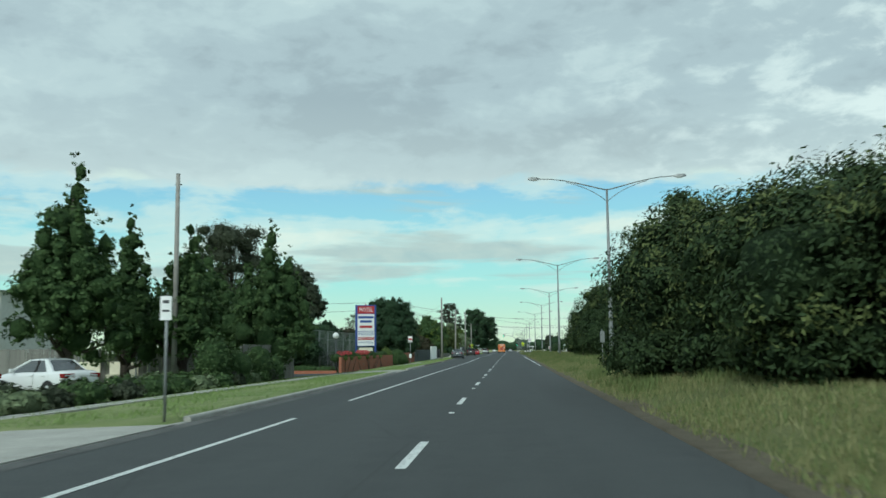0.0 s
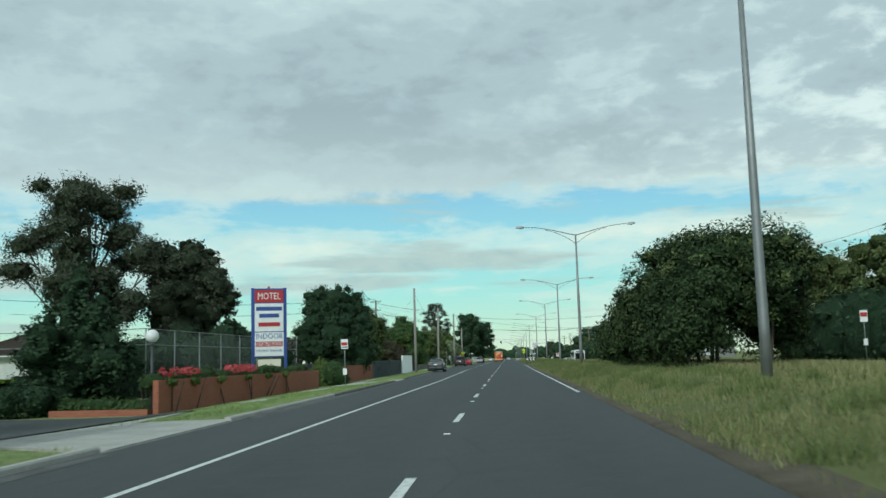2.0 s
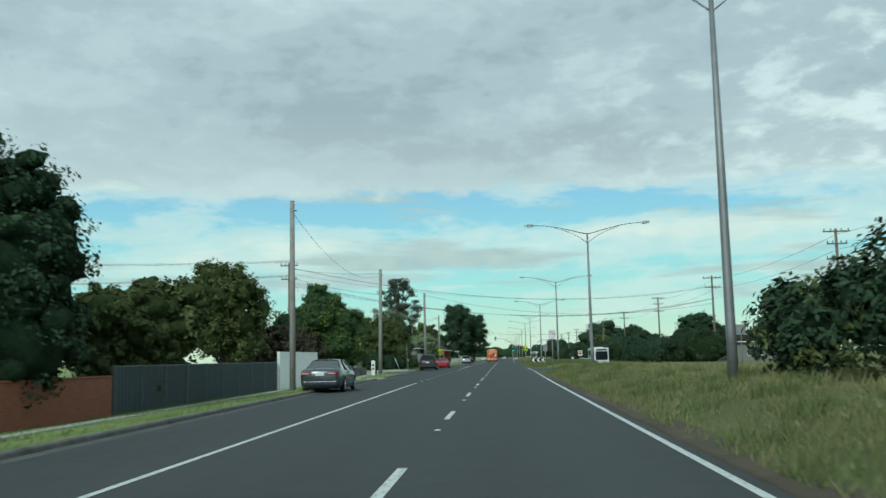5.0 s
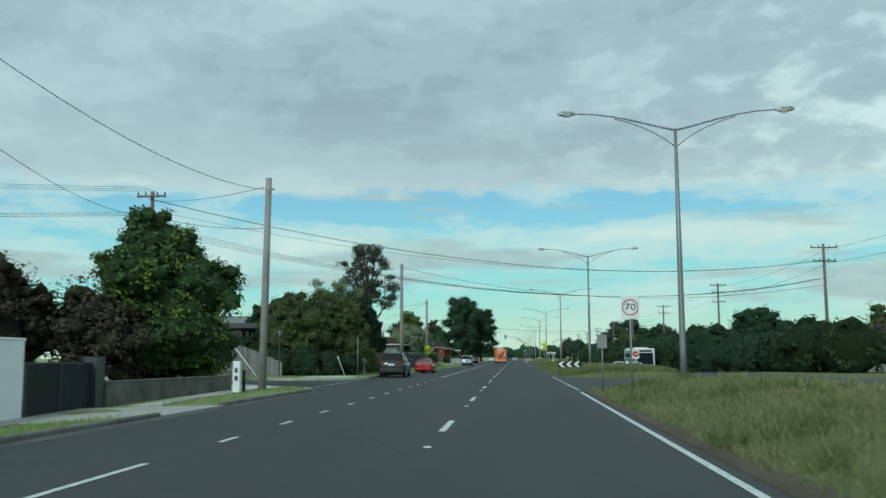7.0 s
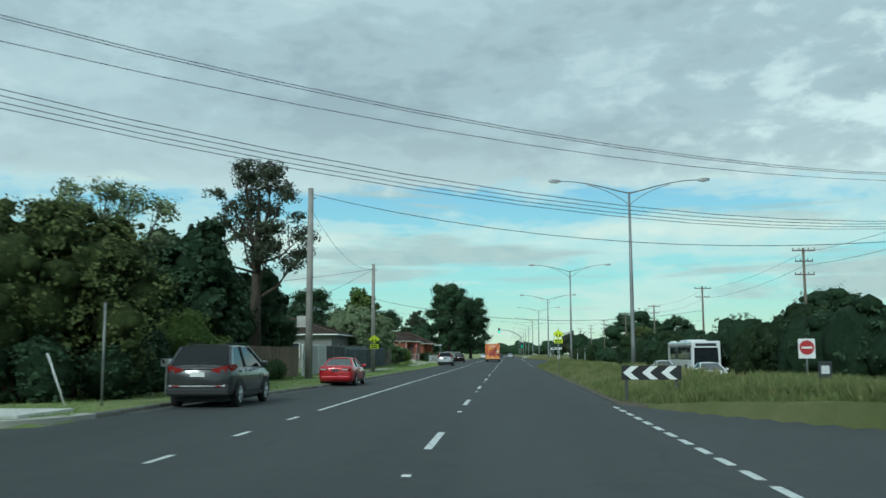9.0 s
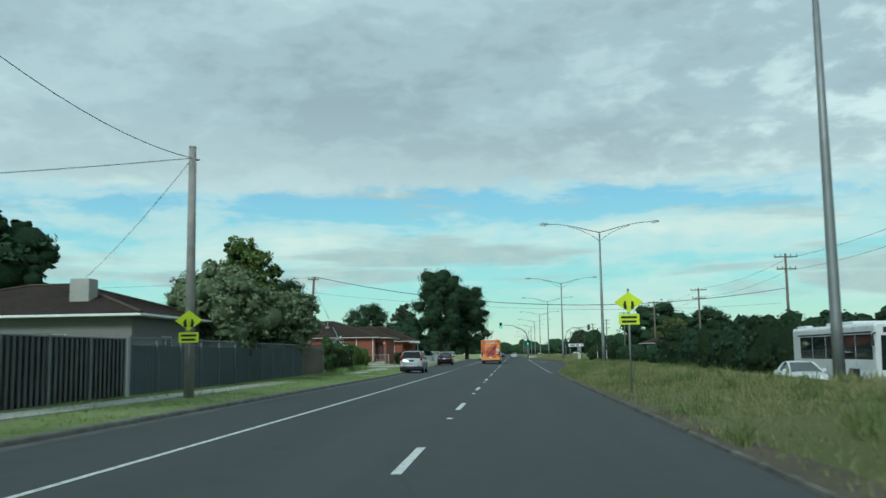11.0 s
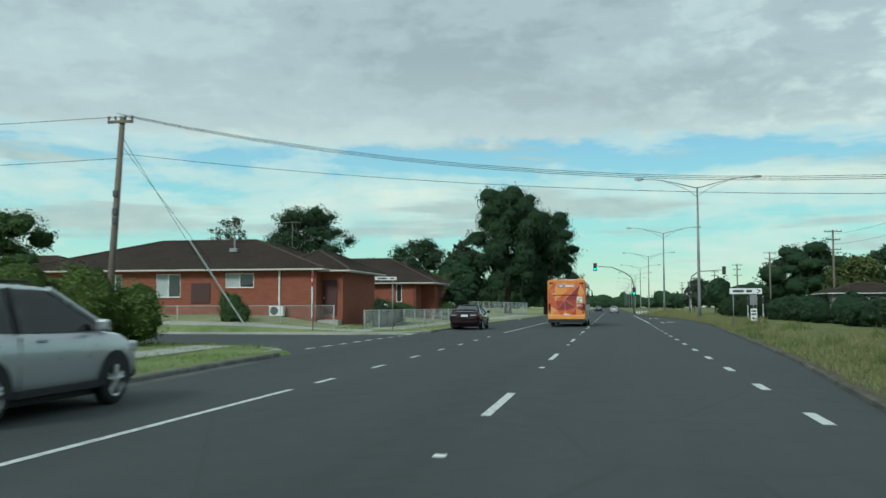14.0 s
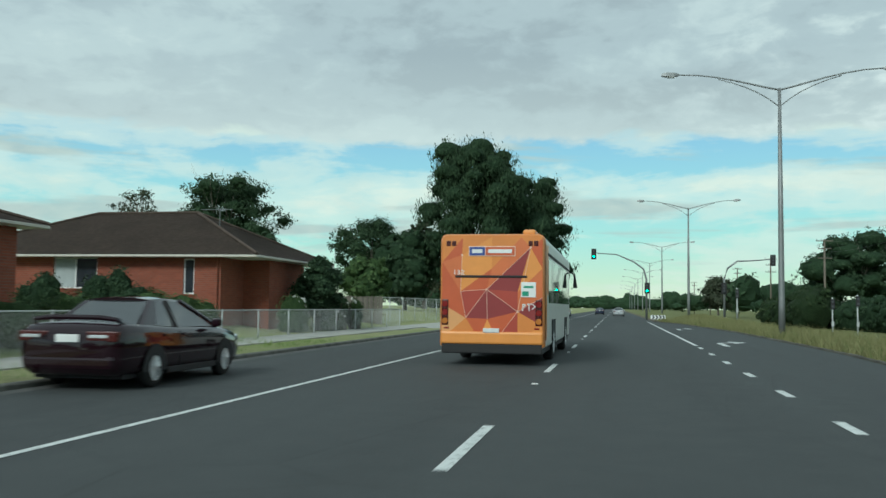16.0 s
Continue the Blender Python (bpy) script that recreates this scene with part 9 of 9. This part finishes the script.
for ax, az in ((-2.9, 5.35), (-5.0, 5.0)):
    t = thing("roof_aerial", -18.0 + ax, 206.5, 4.3, "thin metal television aerial on a roof", "aerial")
    bm = bmesh.new()
    tube(bm, [(0, 0, -0.1), (0, 0, az - 4.3)], 0.018, 5)
    tube(bm, [(-0.7, 0, az - 4.35), (0.7, 0, az - 4.3)], 0.014, 4)
    for k in range(6):
        tube(bm, [(-0.6 + 0.24 * k, -0.3, az - 4.32), (-0.6 + 0.24 * k, 0.3, az - 4.32)], 0.009, 4)
    part("antenna", bm, M["galv"], t)

# carport with cream vans behind the car park
t = thing("carport", -19.5, 46.0, wz(-19.5, 46.0), "low steel carport with a pale flat roof", "carport")
for a in (-1.9, 1.9):
    for b in (-1.2, 0.5):
        bm = bmesh.new()
        cyl(bm, a, b, 0, 2.1, 0.05, None, 8)
        part("post", bm, M["galv"], t)
bm = bmesh.new()
box(bm, -2.2, 2.2, -1.5, 0.65, 2.1, 2.22, 0.02)
part("roof", bm, M["roof_steel"], t, "pale steel roof")
for k in (-1.0, 1.0):
    t = thing("garden_bench", -19.5 + k, 45.2, wz(-19.5, 45.2), "cream slatted garden bench under the carport", "bench")
    bm = bmesh.new()
    box(bm, -0.75, 0.75, -0.25, 0.25, 0.42, 0.50, 0.01)
    part("seat", bm, M["cream"], t)
    bm = bmesh.new()
    box(bm, -0.75, 0.75, 0.2, 0.27, 0.5, 1.15, 0.01)
    part("backrest", bm, M["cream"], t)
    for s in (-0.65, 0.65):
        bm = bmesh.new()
        box(bm, s - 0.04, s + 0.04, -0.22, 0.22, 0, 0.42)
        part("leg", bm, M["cream"], t)

# ---- rough grass ----


def blades(name, n, xs, ys, h, mat, seed, label, keep, w=0.012):
    rs = np.random.RandomState(seed)
    P = []
    while len(P) < n:
        x, y = rs.uniform(*xs), rs.uniform(*ys)
        if keep(x, y, rs):
            P.append((x, y, ground_z(x, y)))
    P = np.array(P)
    hh = h * (0.35 + 0.9 * rs.rand(n, 1) ** 1.5)
    a = rs.rand(n, 1) * 2 * math.pi
    d = np.concatenate([np.cos(a), np.sin(a), np.zeros((n, 1))], 1)
    lean = rs.normal(size=(n, 3)) * np.array([0.35, 0.35, 0]) * hh
    ww = w * (0.6 + 0.9 * rs.rand(n, 1))
    q = np.stack([P - d * ww, P + d * ww, P + lean + np.concatenate([np.zeros((n, 2)), hh], 1)], 1)
    ob = fast_mesh(name, q.reshape(-1, 3), 3, M[mat])
    return tagged(ob, label, "grass", kind="stuff")


def on_median(x, y, rs):
    if not (mx(y) + 0.25 < x < fx(y) - 0.3) or in_gap(x, y) or in_gap(x - 0.3, y - 0.6):
        return False
    return rs.rand() < 0.25 + 0.75 * (noise.noise(Vector((x * 0.5, y * 0.22, 2))) > -0.12)


def on_verge(x, y, rs):
    d = kx(y) - x
    return 0.25 < d < 5.5 and not in_street(x, y, 0.3) and not any(a - 0.3 < y < b + 0.3 for a, b in DRIVES) and rs.rand() < 0.4 + noise.noise(Vector((x * 0.6, y * 0.3, 5)))


blades("grass", 135000, (3.6, 9.5), (4, 348), 0.16, "blade", 1, "long dry grass in the median", on_median, 0.010)
blades("grass", 70000, (3.6, 8.0), (4, 348), 0.14, "blade_green", 2, "green grass among the dry median grass", on_median, 0.011)
blades("grass", 30000, (9.5, 17), (60, 240), 0.32, "blade", 3, "long dry grass in the median", on_median, 0.03)


def under_roses(x, y, rs):
    return not in_street(x, y, 0.5) and kx(y) - x > 4.2 and noise.noise(Vector((x * 0.8, y * 0.6, 6))) > rs.uniform(-0.5, 0.3)


blades("grass", 9000, (-13.8, -10.6), (280.5, 297), 0.36, "blade_lawn", 14, "tall green grass under the rose bushes", under_roses, 0.014)
blades("grass", 60000, (-13, -4.9), (6, 345), 0.10, "blade_lawn", 4, "short green grass on the verge", on_verge, 0.012)


def edge_grass(x, y, rs):
    d = x - mx(y)
    return 0.15 < d < fx(y) - mx(y) - 0.2 and rs.rand() < 0.35 + 0.65 * (noise.noise(Vector((x * 0.7, y * 0.25, 3))) > -0.2)


blades("grass", 42000, (5.6, 11.4), (330, 411), 0.42, "blade", 16, "tall dry grass along the turning lane", edge_grass, 0.016)
blades("grass", 14000, (5.6, 11.4), (330, 411), 0.34, "blade_green", 17, "tall green grass along the turning lane", edge_grass, 0.016)


def tufts(x, y, rs):
    return on_median(x, y, rs) and noise.noise(Vector((x * 0.9, y * 0.5, 9))) > 0.28


blades("grass", 30000, (4.2, 9.5), (20, 340), 0.34, "blade_green", 11, "rough green tufts in the median grass", tufts, 0.016)


def hummocks(x, y, rs):
    edge = 0.9 + 0.8 * noise.noise(Vector((y * 0.7, 3, 1)))
    return on_median(x, y, rs) and x > mx(y) + edge and noise.noise(Vector((x * 1.1, y * 0.8, 4))) > rs.uniform(-0.25, 0.35) and (y < 202.6 or rs.rand() < 0.25)


blades("grass", 26000, (4.2, 12), (187, 208), 0.15, "blade_green", 15, "short green grass on the median island", on_median, 0.014)
blades("grass", 24000, (4.6, 11.2), (188.5, 207), 0.34, "blade_green", 8, "tall green grass round the arrow board", hummocks, 0.016)
blades("grass", 6000, (4.6, 11.2), (188.5, 207), 0.36, "blade", 12, "tall dry grass round the arrow board", hummocks, 0.014)
